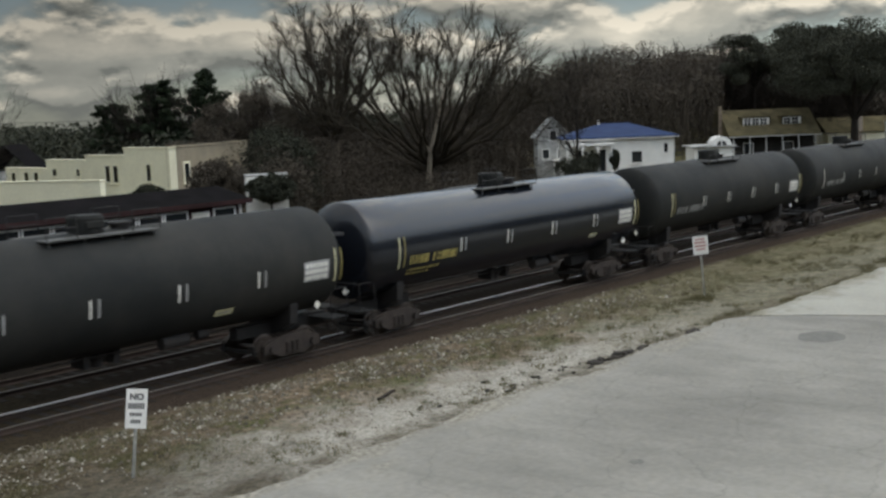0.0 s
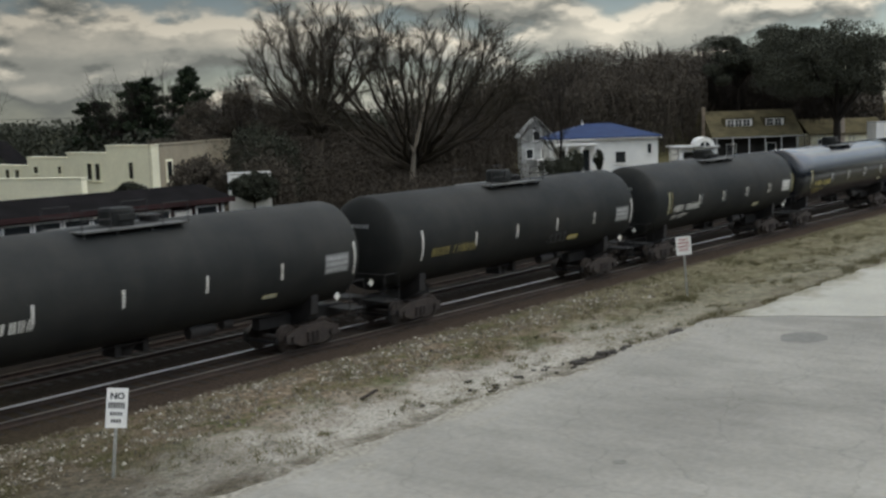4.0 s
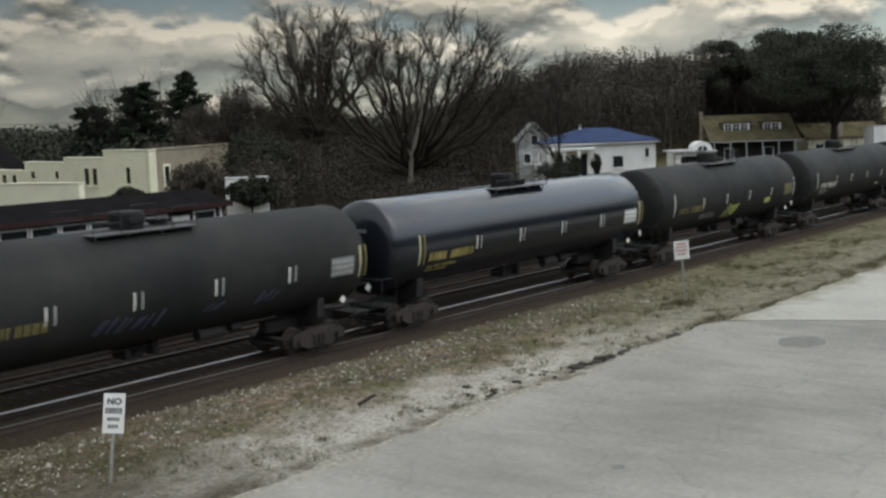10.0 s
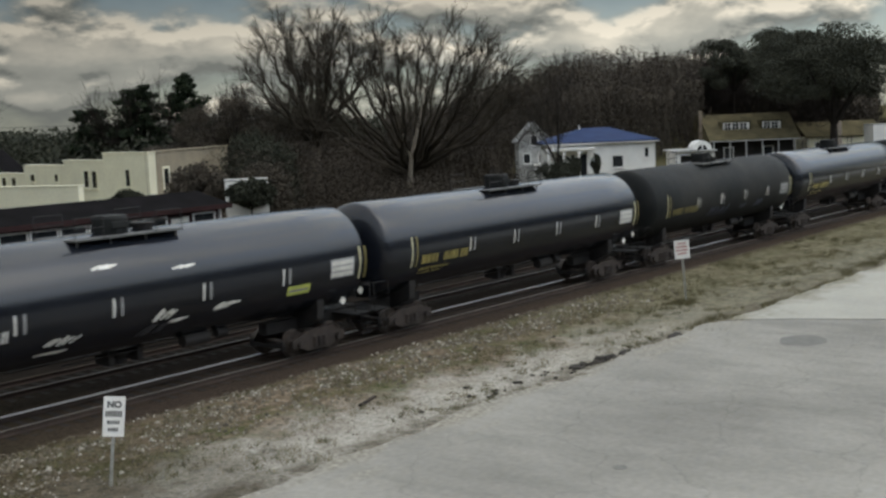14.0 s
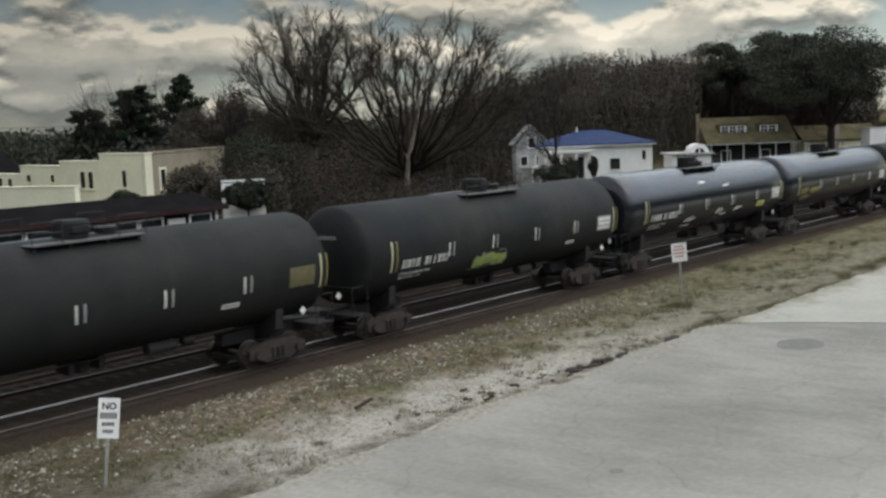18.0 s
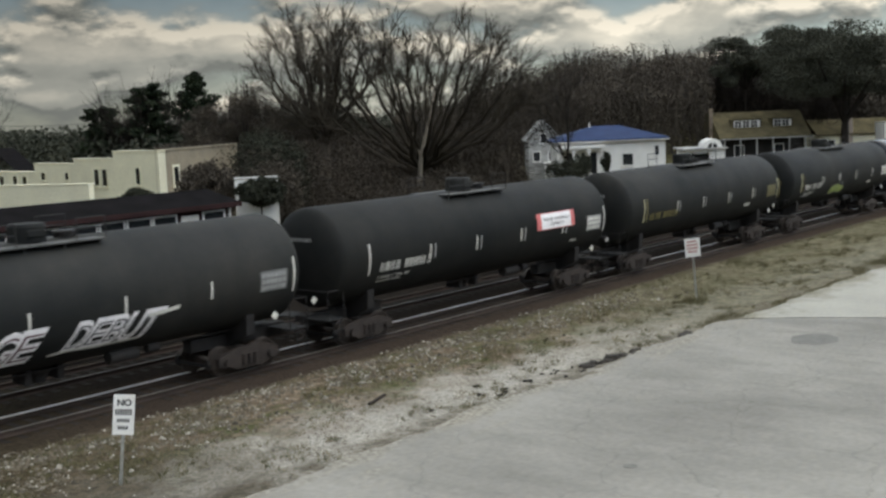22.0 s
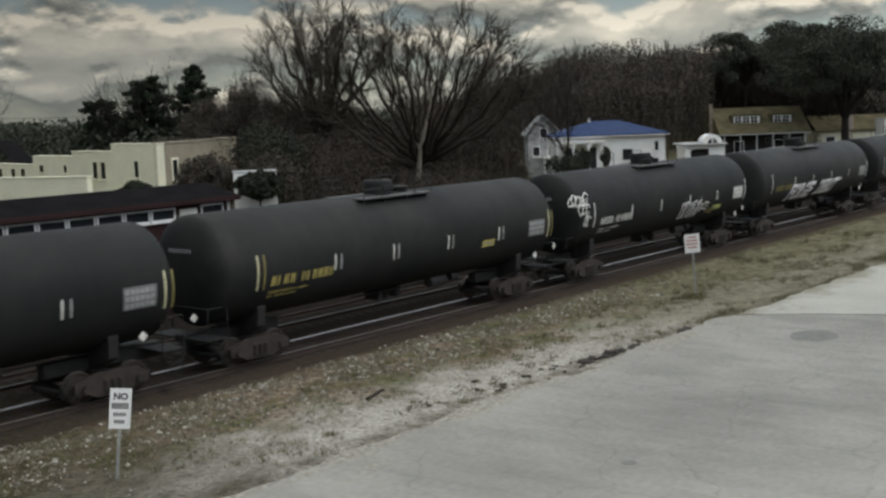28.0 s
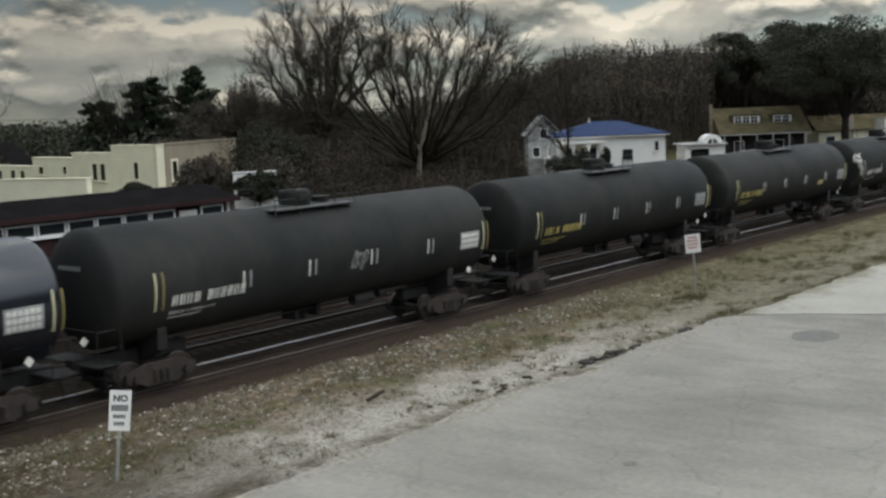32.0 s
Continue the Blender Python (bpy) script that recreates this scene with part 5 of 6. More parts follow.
def cream_building():
    # left face runs from its far end to the near corner; the tan face leaves the corner to the right
    b = thing("stucco_building", "two-storey cream stucco building with a stepped parapet", "building", m=aim(44.3, 50.2, 40.3, 26.9))
    W = math.hypot(4.0, 23.3)
    part("side_wing", boxed(-5.0, 3.8, 0, 0.4, Z0, 4.68), M["cream"], b)
    part("rear_block", boxed(3.8, 11.05, -0.03, 0.4, Z0, 5.32), M["cream"], b)
    part("middle_block", boxed(11.05, 17.36, -0.05, 0.4, Z0, 5.65), M["cream"], b)
    part("front_block", boxed(17.36, W, -0.07, 0.4, Z0, 6.12), M["cream"], b)
    for x0, x1, y, z in ((17.31, W + 0.04, -0.11, 6.12), (11.0, 17.31, -0.09, 5.65), (3.75, 11.0, -0.07, 5.32), (-5.05, 3.75, -0.04, 4.68)):
        part("parapet_cap", boxed(x0, x1, y, 0.45, z, z + 0.07), M["cream"], b)
    bm = bmesh.new()
    lo = [bm.verts.new((x, y, 4.4)) for x, y in ((-4.8, 0.41), (W - 0.6, 0.41), (W - 9.6, 10.1), (-4.8, 10.1))]
    hi = [bm.verts.new((v.co.x, v.co.y, 4.5)) for v in lo]
    bm.faces.new(hi)
    bm.faces.new(lo[::-1])
    for i in range(4):
        bm.faces.new((lo[i], lo[(i + 1) % 4], hi[(i + 1) % 4], hi[i]))
    part("roof", bm, M["grey_wall"], b)
    for x, z, w, h, y in ((14.7, 3.94, 0.78, 1.06, -0.05), (15.94, 3.94, 0.74, 1.06, -0.05), (20.85, 4.12, 0.6, 1.0, -0.07), (9.7, 4.25, 0.6, 0.5, -0.03), (5.4, 4.2, 0.8, 0.5, -0.03), (1.6, 3.75, 0.9, 0.65, 0.0), (-0.4, 3.75, 0.9, 0.65, 0.0), (-3.2, 3.7, 0.9, 0.65, 0.0)):
        window(b, x, z, w, h, y, frame_mat="cream", fw=0.06)
    t = thing("brick_building", "weathered tan building wall beside the cream block", "building", m=aim(40.35, 26.85, 52.4, 34.3))
    W2 = math.hypot(12.05, 7.45)
    part("wall", boxed(0.12, W2, 0.0, 0.35, Z0, 6.12), M["tan"], t)
    part("rear_wall", boxed(W2 - 0.35, W2, 0.36, 6, Z0, 5.6), M["tan"], t)
    part("coping", boxed(0.12, W2 + 0.05, -0.05, 0.4, 6.12, 6.22), M["tan"], t)
    window(t, 2.3, 4.0, 0.8, 1.1, 0.0, frame_mat="cream", fw=0.14)
    low = thing("low_annex", "low pale stucco annex with a flat roof", "building", m=aim(31.6, 33.0, 34.0, 24.6))
    part("wall", boxed(-30, 8.7, 0, 0.4, Z0, 4.62), M["cream"], low)
    part("roof_edge", boxed(-30.05, 8.74, -0.04, 0.44, 4.62, 4.68), M["cream"], low)


def depot():
    d = thing("depot_building", "long low maroon depot, dark shingle roof, white window frames", "building", m=pose(0, 10.0, 0))
    x1 = 31.6
    part("wall", boxed(-30, x1, 0.1, 6.0, Z0, 3.98), M["maroon"], d)
    bm = bmesh.new()
    extrude_profile(bm, [(-0.25, 3.98), (-0.25, 4.08), (2.1, 4.62), (6.7, 4.1), (6.7, 3.98)], -30.5, x1 + 0.4)
    part("roof", bm, M["dark_roof"], d)
    part("fascia", boxed(-30.5, x1 + 0.4, -0.30, -0.255, 3.90, 4.10), M["maroon"], d, "dark red fascia board")
    for i in range(34):
        x = x1 - 0.9 - i * 1.27
        if i == 1:
            part("door", boxed(x - 0.45, x + 0.45, 0.05, 0.095, Z0, 3.7), M["green_paint"], d, "pale board door")
            continue
        window(d, x, 3.36, 1.06, 0.38, 0.095, bars=0, fw=0.075)
    part("downpipe", boxed(x1 - 0.1, x1, 0.0, 0.09, Z0, 3.9), M["trim"], d)


def white_shed(x, y, turn, w, dp, h, label, m="white_wall"):
    b = thing("shed", label, "shed", m=pose(x, y, 0, 0, 0, turn))
    part("wall", boxed(-w / 2, w / 2, -dp / 2, dp / 2, Z0, h), M[m], b)
    part("roof", boxed(-w / 2 - 0.04, w / 2 + 0.04, -dp / 2 - 0.04, dp / 2 + 0.04, h + 0.002, h + 0.06), M["grey_wall"], b)
    return b


def houses():
    # white house with a blue hipped roof
    h = thing("blue_roof_house", "white single-storey house with a bright blue hipped roof", "house", m=aim(93.5, 34.6, 100.3, 26.3))
    W = math.hypot(6.8, 8.3)
    part("wall", boxed(0, W, 0, 8, Z0, 4.5), M["white_wall"], h)
    bm = bmesh.new()
    hip(bm, 0, W, 0, 8, 4.5, 5.95)
    part("roof", bm, M["blue_roof"], h, "bright blue metal roof")
    part("vent", boxed(3.6, 3.8, 3.6, 3.8, 5.6, 6.3), M["trim"], h)
    window(h, 7.0, 2.0, 1.0, 1.1, 0.0, frame_mat="trim")
    window(h, 9.9, 2.9, 0.35, 0.9, 0.0, frame_mat="trim")
    part("door", boxed(0.9, 1.8, -0.05, -0.004, 1.3, 3.4), M["glass"], h)
    part("door", boxed(3.0, 3.9, -0.05, -0.004, 1.3, 3.4), M["glass"], h)
    part("porch_roof", boxed(-0.2, 4.6, -1.3, -0.01, 3.85, 4.05), M["white_wall"], h)
    for q in (0, 1.5, 3.0, 4.4):
        part("porch_post", boxed(q - 0.11, q + 0.11, -1.25, -1.05, Z0, 3.85), M["trim"], h, "square white porch post")
    for q in (0, 1.5, 3.0):
        # arched fascia between the posts
        bm = bmesh.new()
        w = 1.28 if q < 3 else 1.18
        arch = [(q + 0.11 + w / 2 - w / 2 * math.cos(a), 3.3 + 0.42 * math.sin(a)) for a in np.linspace(0, math.pi, 9)]
        lo = [bm.verts.new((x, -1.2, z)) for x, z in arch]
        hi = [bm.verts.new((x, -1.2, 3.846)) for x, z in arch]
        for k in range(8):
            bm.faces.new((lo[k], lo[k + 1], hi[k + 1], hi[k]))
        bmesh.ops.solidify(bm, geom=bm.faces[:], thickness=0.1)
        part("porch_arch", bm, M["trim"], h, "white arch between the porch posts")
    part("eave_board", boxed(-0.4, W + 0.4, -0.44, -0.40, 4.40, 4.495), M["trim"], h)
    part("corner_board", boxed(W - 0.14, W + 0.02, -0.03, -0.004, Z0, 4.4), M["trim"], h)
    # gabled house behind it
    g = thing("gable_house", "weathered grey-white two-storey house with a steep gable", "house", m=aim(102.6, 44.6, 105.2, 41.4))
    part("wall", boxed(0, 3.5, 0, 7, Z0, 4.4), M["grey_wall"], g)
    bm = bmesh.new()
    gable(bm, 0, 3.5, 0, 7, 4.4, 6.6, along="y")
    part("roof", bm, M["pale_roof"], g, "weathered pale grey roof")
    part("porch", boxed(1.6, 4.6, -1.4, -0.01, 1.9, 2.05), M["trim"], g, "white porch roof")
    for q in (1.7, 3.1, 4.45):
        part("porch_post", boxed(q - 0.08, q + 0.08, -1.35, -1.2, Z0, 1.9), M["trim"], g)
    bm = bmesh.new()
    extrude_profile(bm, [(0, 4.4), (1.75, 6.55), (3.5, 4.4)], 0, 0.2)
    bmesh.ops.transform(bm, matrix=Matrix(((0, 1, 0, 0), (1, 0, 0, 0), (0, 0, 1, 0), (0, 0, 0, 1))), verts=bm.verts)
    bmesh.ops.recalc_face_normals(bm, faces=bm.faces)
    part("gable_wall", bm, M["grey_wall"], g)
    window(g, 1.75, 4.2, 0.7, 1.0, 0.0)
    window(g, 0.9, 2.2, 0.7, 1.0, 0.0)
    window(g, 2.6, 2.2, 0.7, 1.0, 0.0)
    # big tan-roofed house
    t = thing("tan_roof_house", "house with broad tan shingle roof, dormers and porch", "house", m=aim(120.4, 30.2, 126.6, 22.7))
    W = math.hypot(6.2, 7.5)
    # wall coloured dark to stand for the porch's shade
    part("wall", boxed(0, W, 0, 8, Z0, 3.75), M["shade_wall"], t)
    bm = bmesh.new()
    pts = [(-1.6, 3.6), (-1.6, 3.75), (3.2, 6.65), (5.2, 6.65), (9.0, 3.75), (9.0, 3.6)]
    extrude_profile(bm, pts, -0.4, W + 0.4)
    part("roof", bm, M["tan_roof"], t, "tan shingle roof")
    part("chimney", boxed(-0.75, -0.42, 1.6, 2.1, Z0, 7.2), M["chimney"], t, "slim tan chimney")
    for q, n in ((3.2, 3), (7.3, 2)):
        # shed dormers in the roof's slope, with white sashes
        wd = 0.46 * n + 0.12
        dm = part("dormer", boxed(q - wd - 0.22, q + wd + 0.22, 0.35, 3.0, 4.5, 5.85), M["tan_roof"], t)
        part("dormer_frame", boxed(q - wd, q + wd, 0.30, 0.346, 4.85, 5.65), M["trim"], dm, "white window frame")
        for i in range(n):
            x = q - wd + 0.12 + i * 0.92
            for z in (4.93, 5.29):
                for k in (0, 1):
                    part("pane", boxed(x + k * 0.40, x + k * 0.40 + 0.34, 0.27, 0.296, z, z + 0.29), M["glass"], dm)
    part("gutter", boxed(-0.4, W + 0.4, -1.72, -1.61, 3.56, 3.68), M["grey_wall"], t)
    for i in range(6):
        part("porch_post", boxed(0.1 + i * 1.85, 0.24 + i * 1.85, -1.5, -1.36, Z0, 3.6), M["grey_wall"], t)
    window(t, 2.2, 1.6, 1.0, 1.2, 0.0)
    window(t, 6.8, 1.6, 1.0, 1.2, 0.0)
    # low white garage with a round gable
    s = thing("garage", "low white garage, flat grey roof with an arched dormer", "garage", m=aim(101.6, 25.0, 104.0, 21.9))
    for x0, x1, y0, y1 in ((0.2, 0.75, 0, 0.25), (2.6, 4.1, 0, 0.25), (0.2, 0.45, 0.25, 5), (3.85, 4.1, 0.25, 5), (0.45, 3.85, 4.75, 5)):
        part("wall", boxed(x0, x1, y0, y1, Z0, 3.2), M["white_wall"], s)
    part("lintel", boxed(0.75, 2.6, 0, 0.25, 2.85, 3.2), M["white_wall"], s)
    part("roof", boxed(-0.15, 4.35, -0.35, 5.2, 3.205, 3.36), M["grey_wall"], s, "flat weathered grey roof")
    # no real door: a dark block stands for shade inside the opening
    part("door", boxed(0.76, 2.59, 0.5, 0.9, Z0, 2.6), M["shade_wall"], s, "dark block painted as the shade in the garage opening")

    def half_ring(r0, r1, y0, y1):
        """An upright half ring, as of an arched dormer's rim."""
        bm = bmesh.new()
        rows = [[bm.verts.new((3.0 + r * math.cos(a), y, 3.36 + 0.92 * r * math.sin(a))) for r, y in ((r0, y0), (r1, y0), (r1, y1), (r0, y1))] for a in np.linspace(0, math.pi, 15)]
        for u, v in zip(rows, rows[1:]):
            for k in range(4):
                bm.faces.new((u[k], u[(k + 1) % 4], v[(k + 1) % 4], v[k]))
        for u in (rows[0], rows[-1]):
            bm.faces.new(u)
        bmesh.ops.recalc_face_normals(bm, faces=bm.faces)
        return bm
    dm = part("dormer", half_ring(0.5, 0.95, 0.3, 3.0), M["white_wall"], s, "white arched dormer")
    part("pane", half_ring(0.02, 0.5, 0.42, 0.46), M["glass"], dm)
    part("mullion", boxed(2.94, 3.06, 0.36, 0.418, 3.362, 3.8), M["trim"], dm)
    # last house and a white van-like shed to the right
    f = thing("bungalow", "tan bungalow with a long low roof among the trees", "house", m=aim(132.7, 23.4, 138.5, 16.5))
    part("wall", boxed(0, 9, 0, 7, Z0, 3.4), M["cream"], f)
    bm = bmesh.new()
    gable(bm, 0, 9, 0, 7, 3.4, 5.1)
    part("roof", bm, M["tan_roof"], f)
    part("chimney", boxed(3.0, 4.0, -0.3, 0.4, Z0, 5.3), M["pinkstone"], f, "broad pale stone chimney")
    window(f, 1.4, 1.6, 1.0, 1.2, 0.0)
    white_shed(128.3, 13.0, -52, 3.4, 3, 4.9, "white painted shed at the edge of the wood")
    white_shed(41.0, 19.2, -38, 2.3, 1.4, 4.5, "white box shed half hidden by a dark bush")
    # small gable at the far left
    g2 = thing("gable_house", "small grey house with a steep gable in the distance", "house", m=aim(62.5, 92, 66, 88))
    part("wall", boxed(0, 5, 0, 6, Z0, 3.2), M["grey_wall"], g2)
    bm = bmesh.new()
    gable(bm, 0, 5, 0, 6, 3.2, 6.0, along="y")
    part("roof", bm, M["dark_roof"], g2)


cream_building()
depot()
houses()


# ---- trees ------------------------------------------------------------------
M["bark"] = mat("grey-brown bark", (0.115, 0.098, 0.080), 0.95, 0, (0.060, 0.050, 0.042), 2, 20, 0.01)
M["bark_dark"] = mat("dark bark and twigs", (0.030, 0.025, 0.021), 0.95, 0, (0.018, 0.015, 0.013), 2, 20)
M["pale_bark"] = mat("pale bare wood", (0.30, 0.26, 0.21), 0.9, 0, (0.17, 0.145, 0.115), 1.5, 14, 0.008)
M["oakleaf"] = island_mat("dull dark oak leaves", [(0.036, 0.038, 0.028), (0.050, 0.052, 0.038), (0.064, 0.066, 0.049)])
M["needle"] = island_mat("dark conifer needles", [(0.012, 0.018, 0.011), (0.020, 0.028, 0.015), (0.030, 0.040, 0.021)])
M["evergreen"] = island_mat("dark evergreen leaves", [(0.024, 0.026, 0.019), (0.034, 0.037, 0.026), (0.046, 0.048, 0.034)])


class Twigs:
    """Collects tapered limbs and flat leaves into one mesh."""

    def __init__(self):
        self.v, self.f = [], []

    def limb(self, a, b, r0, r1, sides):
        d = (b - a)
        if d.length < 1e-6:
            return
        d.normalize()
        u = d.orthogonal().normalized()
        w = d.cross(u)
        n = len(self.v)
        for p, r in ((a, r0), (b, r1)):
            for i in range(sides):
                t = 2 * math.pi * i / sides
                self.v.append(p + u * (r * math.cos(t)) + w * (r * math.sin(t)))
        for i in range(sides):
            j = (i + 1) % sides
            self.f.append((n + i, n + j, n + sides + j, n + sides + i))

    def leaf(self, c, size, rng, flat=0.0):
        a = Vector((rng.gauss(0, 1), rng.gauss(0, 1), rng.gauss(0, 1) * (1 - flat))).normalized() * size
        b = Vector((rng.gauss(0, 1), rng.gauss(0, 1), rng.gauss(0, 1) * (1 - flat))).normalized() * size * 0.6
        n = len(self.v)
        self.v += [c - a, c + b, c + a, c - b]
        self.f.append((n, n + 1, n + 2, n + 3))

    def mesh(self, name, material):
        return raw_mesh(name, self.v, self.f, material)


def grow(tw, p, d, r, length, level, rng, spec):
    """One limb and all that grows from it."""
    steps = 4 if level < 2 else 3 if level < 4 else 2
    pts = [(p.copy(), r)]
    end_r = r * (0.55 if level < spec["levels"] else 0.3)
    q, e = p.copy(), d.copy()
    for i in range(steps):
        e = (e + Vector((rng.gauss(0, 1), rng.gauss(0, 1), rng.gauss(0, 1))) * spec["wave"] + Vector((0, 0, spec["lift"]))).normalized()
        q = q + e * (length / steps)
        pts.append((q.copy(), r + (end_r - r) * (i + 1) / steps))
    for (a, ra), (b, rb) in zip(pts, pts[1:]):
        tw.limb(a, b, ra, rb, 8 if level == 0 else 5 if level < 3 else 3)
    if level >= spec["levels"]:
        return
    n = spec["kids"][min(level, len(spec["kids"]) - 1)]
    for i in range(n):
        t = spec["bare"] + (1 - spec["bare"]) * (i + rng.random()) / n if level == 0 else 0.25 + 0.75 * (i + rng.random()) / n
        k = min(int(t * steps), steps - 1)
        f = t * steps - k
        a, b = pts[k][0], pts[k + 1][0]
        base = a.lerp(b, f)
        rr = (pts[k][1] + (pts[k + 1][1] - pts[k][1]) * f)
        axis = (b - a).normalized()
        side = axis.orthogonal().normalized()
        side.rotate(Matrix.Rotation(rng.uniform(0, 2 * math.pi), 3, axis))
        ang = radians(rng.uniform(*(spec["angle0"] if level == 0 else spec["angle"])))
        nd = axis * math.cos(ang) + side * math.sin(ang)
        grow(tw, base, nd, max(rr * rng.uniform(0.4, 0.62), spec["thin"]), length * rng.uniform(*(spec["short0"] if level == 0 else spec["short"])), level + 1, rng, spec)
    # the limb goes on
    if level > 0 or spec.get("leader", True):
        grow(tw, pts[-1][0], e, max(end_r, spec["thin"]), length * spec.get("chain", 0.7), level + 1, rng, spec)


def bare_tree(x, y, height, seed, label, levels=5, kids=(6, 4, 3, 3, 2), bare=0.3, angle=(20, 50), wave=0.10, lift=0.04, r=0.35, trunk=0.4, material="bark", thin=0.012, short=(0.55, 0.8), z=None, width=1.0, angle0=None, short0=None, leader=True, chain=0.7):
    rng = random.Random(seed)
    tw = Twigs()
    spec = dict(levels=levels, kids=kids, bare=bare, angle=angle, wave=wave, lift=lift, thin=thin, short=short, angle0=angle0 or angle, short0=short0 or short, leader=leader, chain=chain)
    grow(tw, Vector((0, 0, 0)), Vector((0, 0, 1)), r, height * trunk, 0, rng, spec)
    top = max(v.z for v in tw.v)
    k = height / top
    tw.v = [Vector((v.x * k * width, v.y * k * width, v.z * k)) for v in tw.v]
    t = thing("tree", label, "tree", "bare trees", m=pose(x, y, ground_height(x, y) - 0.1 if z is None else z))
    # the first limb is the trunk
    n = 4 * 8 * 2
    trunk_me = raw_mesh("trunk", tw.v[:n], [f for f in tw.f if max(f) < n], M[material], True)
    crown_me = raw_mesh("crown", tw.v[n:], [tuple(i - n for i in f) for f in tw.f if min(f) >= n], M[material], True)
    under("trunk", trunk_me, t)
    under("crown", crown_me, t)
    return t


def conifer(x, y, height, width, seed, label, cone=False):
    """A pine: a stem, uneven limbs and an irregular crown of thick needle pads."""
    rng = random.Random(seed)
    t = thing("conifer", label, "tree", "conifers", m=pose(x, y, ground_height(x, y) - 0.1))
    tw, pads = Twigs(), []
    tw.limb(Vector((0, 0, 0)), Vector((0, 0, height * 0.97)), 0.24, 0.03, 8)
    limbs = 58
    for i in range(limbs):
        f = 0.22 + 0.77 * (i + rng.random()) / limbs
        rel = min(1.0, (1.03 - f) * 2.4) if cone else math.sqrt(max(0.04, 1 - ((f - 0.58) / 0.45) ** 2))
        a, z = 2.39996 * i + rng.uniform(-0.5, 0.5), height * f
        ln = width * rel * rng.uniform(0.5, 1.12)
        e = Vector((math.cos(a) * ln, math.sin(a) * ln, z + ln * rng.uniform(-0.12, 0.22)))
        tw.limb(Vector((0, 0, z)), e, 0.05, 0.02, 4)
        for u in (0.45, 0.75, 1.0):
            pads.append((Vector((e.x * u, e.y * u, z + (e.z - z) * u + rng.uniform(-0.1, 0.1))), width * rng.uniform(0.2, 0.32) * (0.5 + 0.5 * rel)))
    under("trunk", tw.mesh("trunk", M["bark_dark"]), t)
    tw = Twigs()
    for c, s in pads:
        for i in range(95):
            d = Vector((rng.gauss(0, 1), rng.gauss(0, 1), rng.gauss(0, 1)))
            d = d.normalized() * rng.random() ** 0.45
            tw.leaf(c + Vector((d.x * s, d.y * s, d.z * s * 0.6 + 0.1 * s)), rng.uniform(0.1, 0.22), rng, 0.2)
    under("crown", tw.mesh("crown", M["needle"]), t)
    return t


def leafy(name, x, y, z, rx, ry, rz, count, size, seed, material, label, lobes=9, stout=1.0, fork=0.7):
    """A shrub or thick crown: clumps of small leaves with gaps."""
    rng = random.Random(seed)
    t = thing(name, label, "bush" if name == "bush" else "tree", m=pose(x, y, ground_height(x, y)))
    tw = Twigs()
    tw.limb(Vector((0, 0, -0.1)), Vector((0, 0, max(z, 0.3))), (0.05 * rz + 0.04) * stout, 0.03 * rz + 0.02, 6)
    under("trunk", tw.mesh("trunk", M["bark_dark"]), t)
    for i in range(7):
        a = rng.uniform(0, 6.28)
        tw = Twigs()
        tw.limb(Vector((0, 0, max(z * fork, 0.1))), Vector((rx * 0.7 * math.cos(a), ry * 0.7 * math.sin(a), z + rz * rng.uniform(-0.2, 0.6))), (0.03 * rz + 0.02) * stout, 0.015, 5)
        under("limb", tw.mesh("limb", M["bark_dark"]), t)
    tw = Twigs()
    cl = [(Vector((rng.uniform(-0.8, 0.8) * rx, rng.uniform(-0.8, 0.8) * ry, z + rng.uniform(-0.6, 0.75) * rz)), rng.uniform(0.22, 0.4)) for _ in range(lobes)]
    while len(tw.f) < count:
        if name == "bush":
            d = Vector((rng.gauss(0, 1), rng.gauss(0, 1), rng.gauss(0, 1))).normalized() * rng.random() ** 0.4
            q = (d.x * rx * 1.6 + seed, d.y * ry * 1.6, d.z * rz * 1.6)
            if noise.noise(q) > -0.12 - 0.35 * (1 - d.length):
                d *= 1 + 0.3 * noise.noise((q[0] * 1.7, q[1] * 1.7, q[2] * 1.7))
                tw.leaf(Vector((d.x * rx, d.y * ry, max(0.05, z + d.z * rz))), size * rng.uniform(0.6, 1.4), rng)
            continue
        c, s = rng.choice(cl)
        d = Vector((rng.gauss(0, 1), rng.gauss(0, 1), rng.gauss(0, 1))).normalized() * rng.random() ** 0.45
        p = c + Vector((d.x * s * rx, d.y * s * ry, d.z * s * rz * 0.8))
        if p.z < 0.05:
            p.z = 0.05
        tw.leaf(p, size * rng.uniform(0.6, 1.4), rng)
    under("crown", tw.mesh("crown", M[material]), t)
    return t


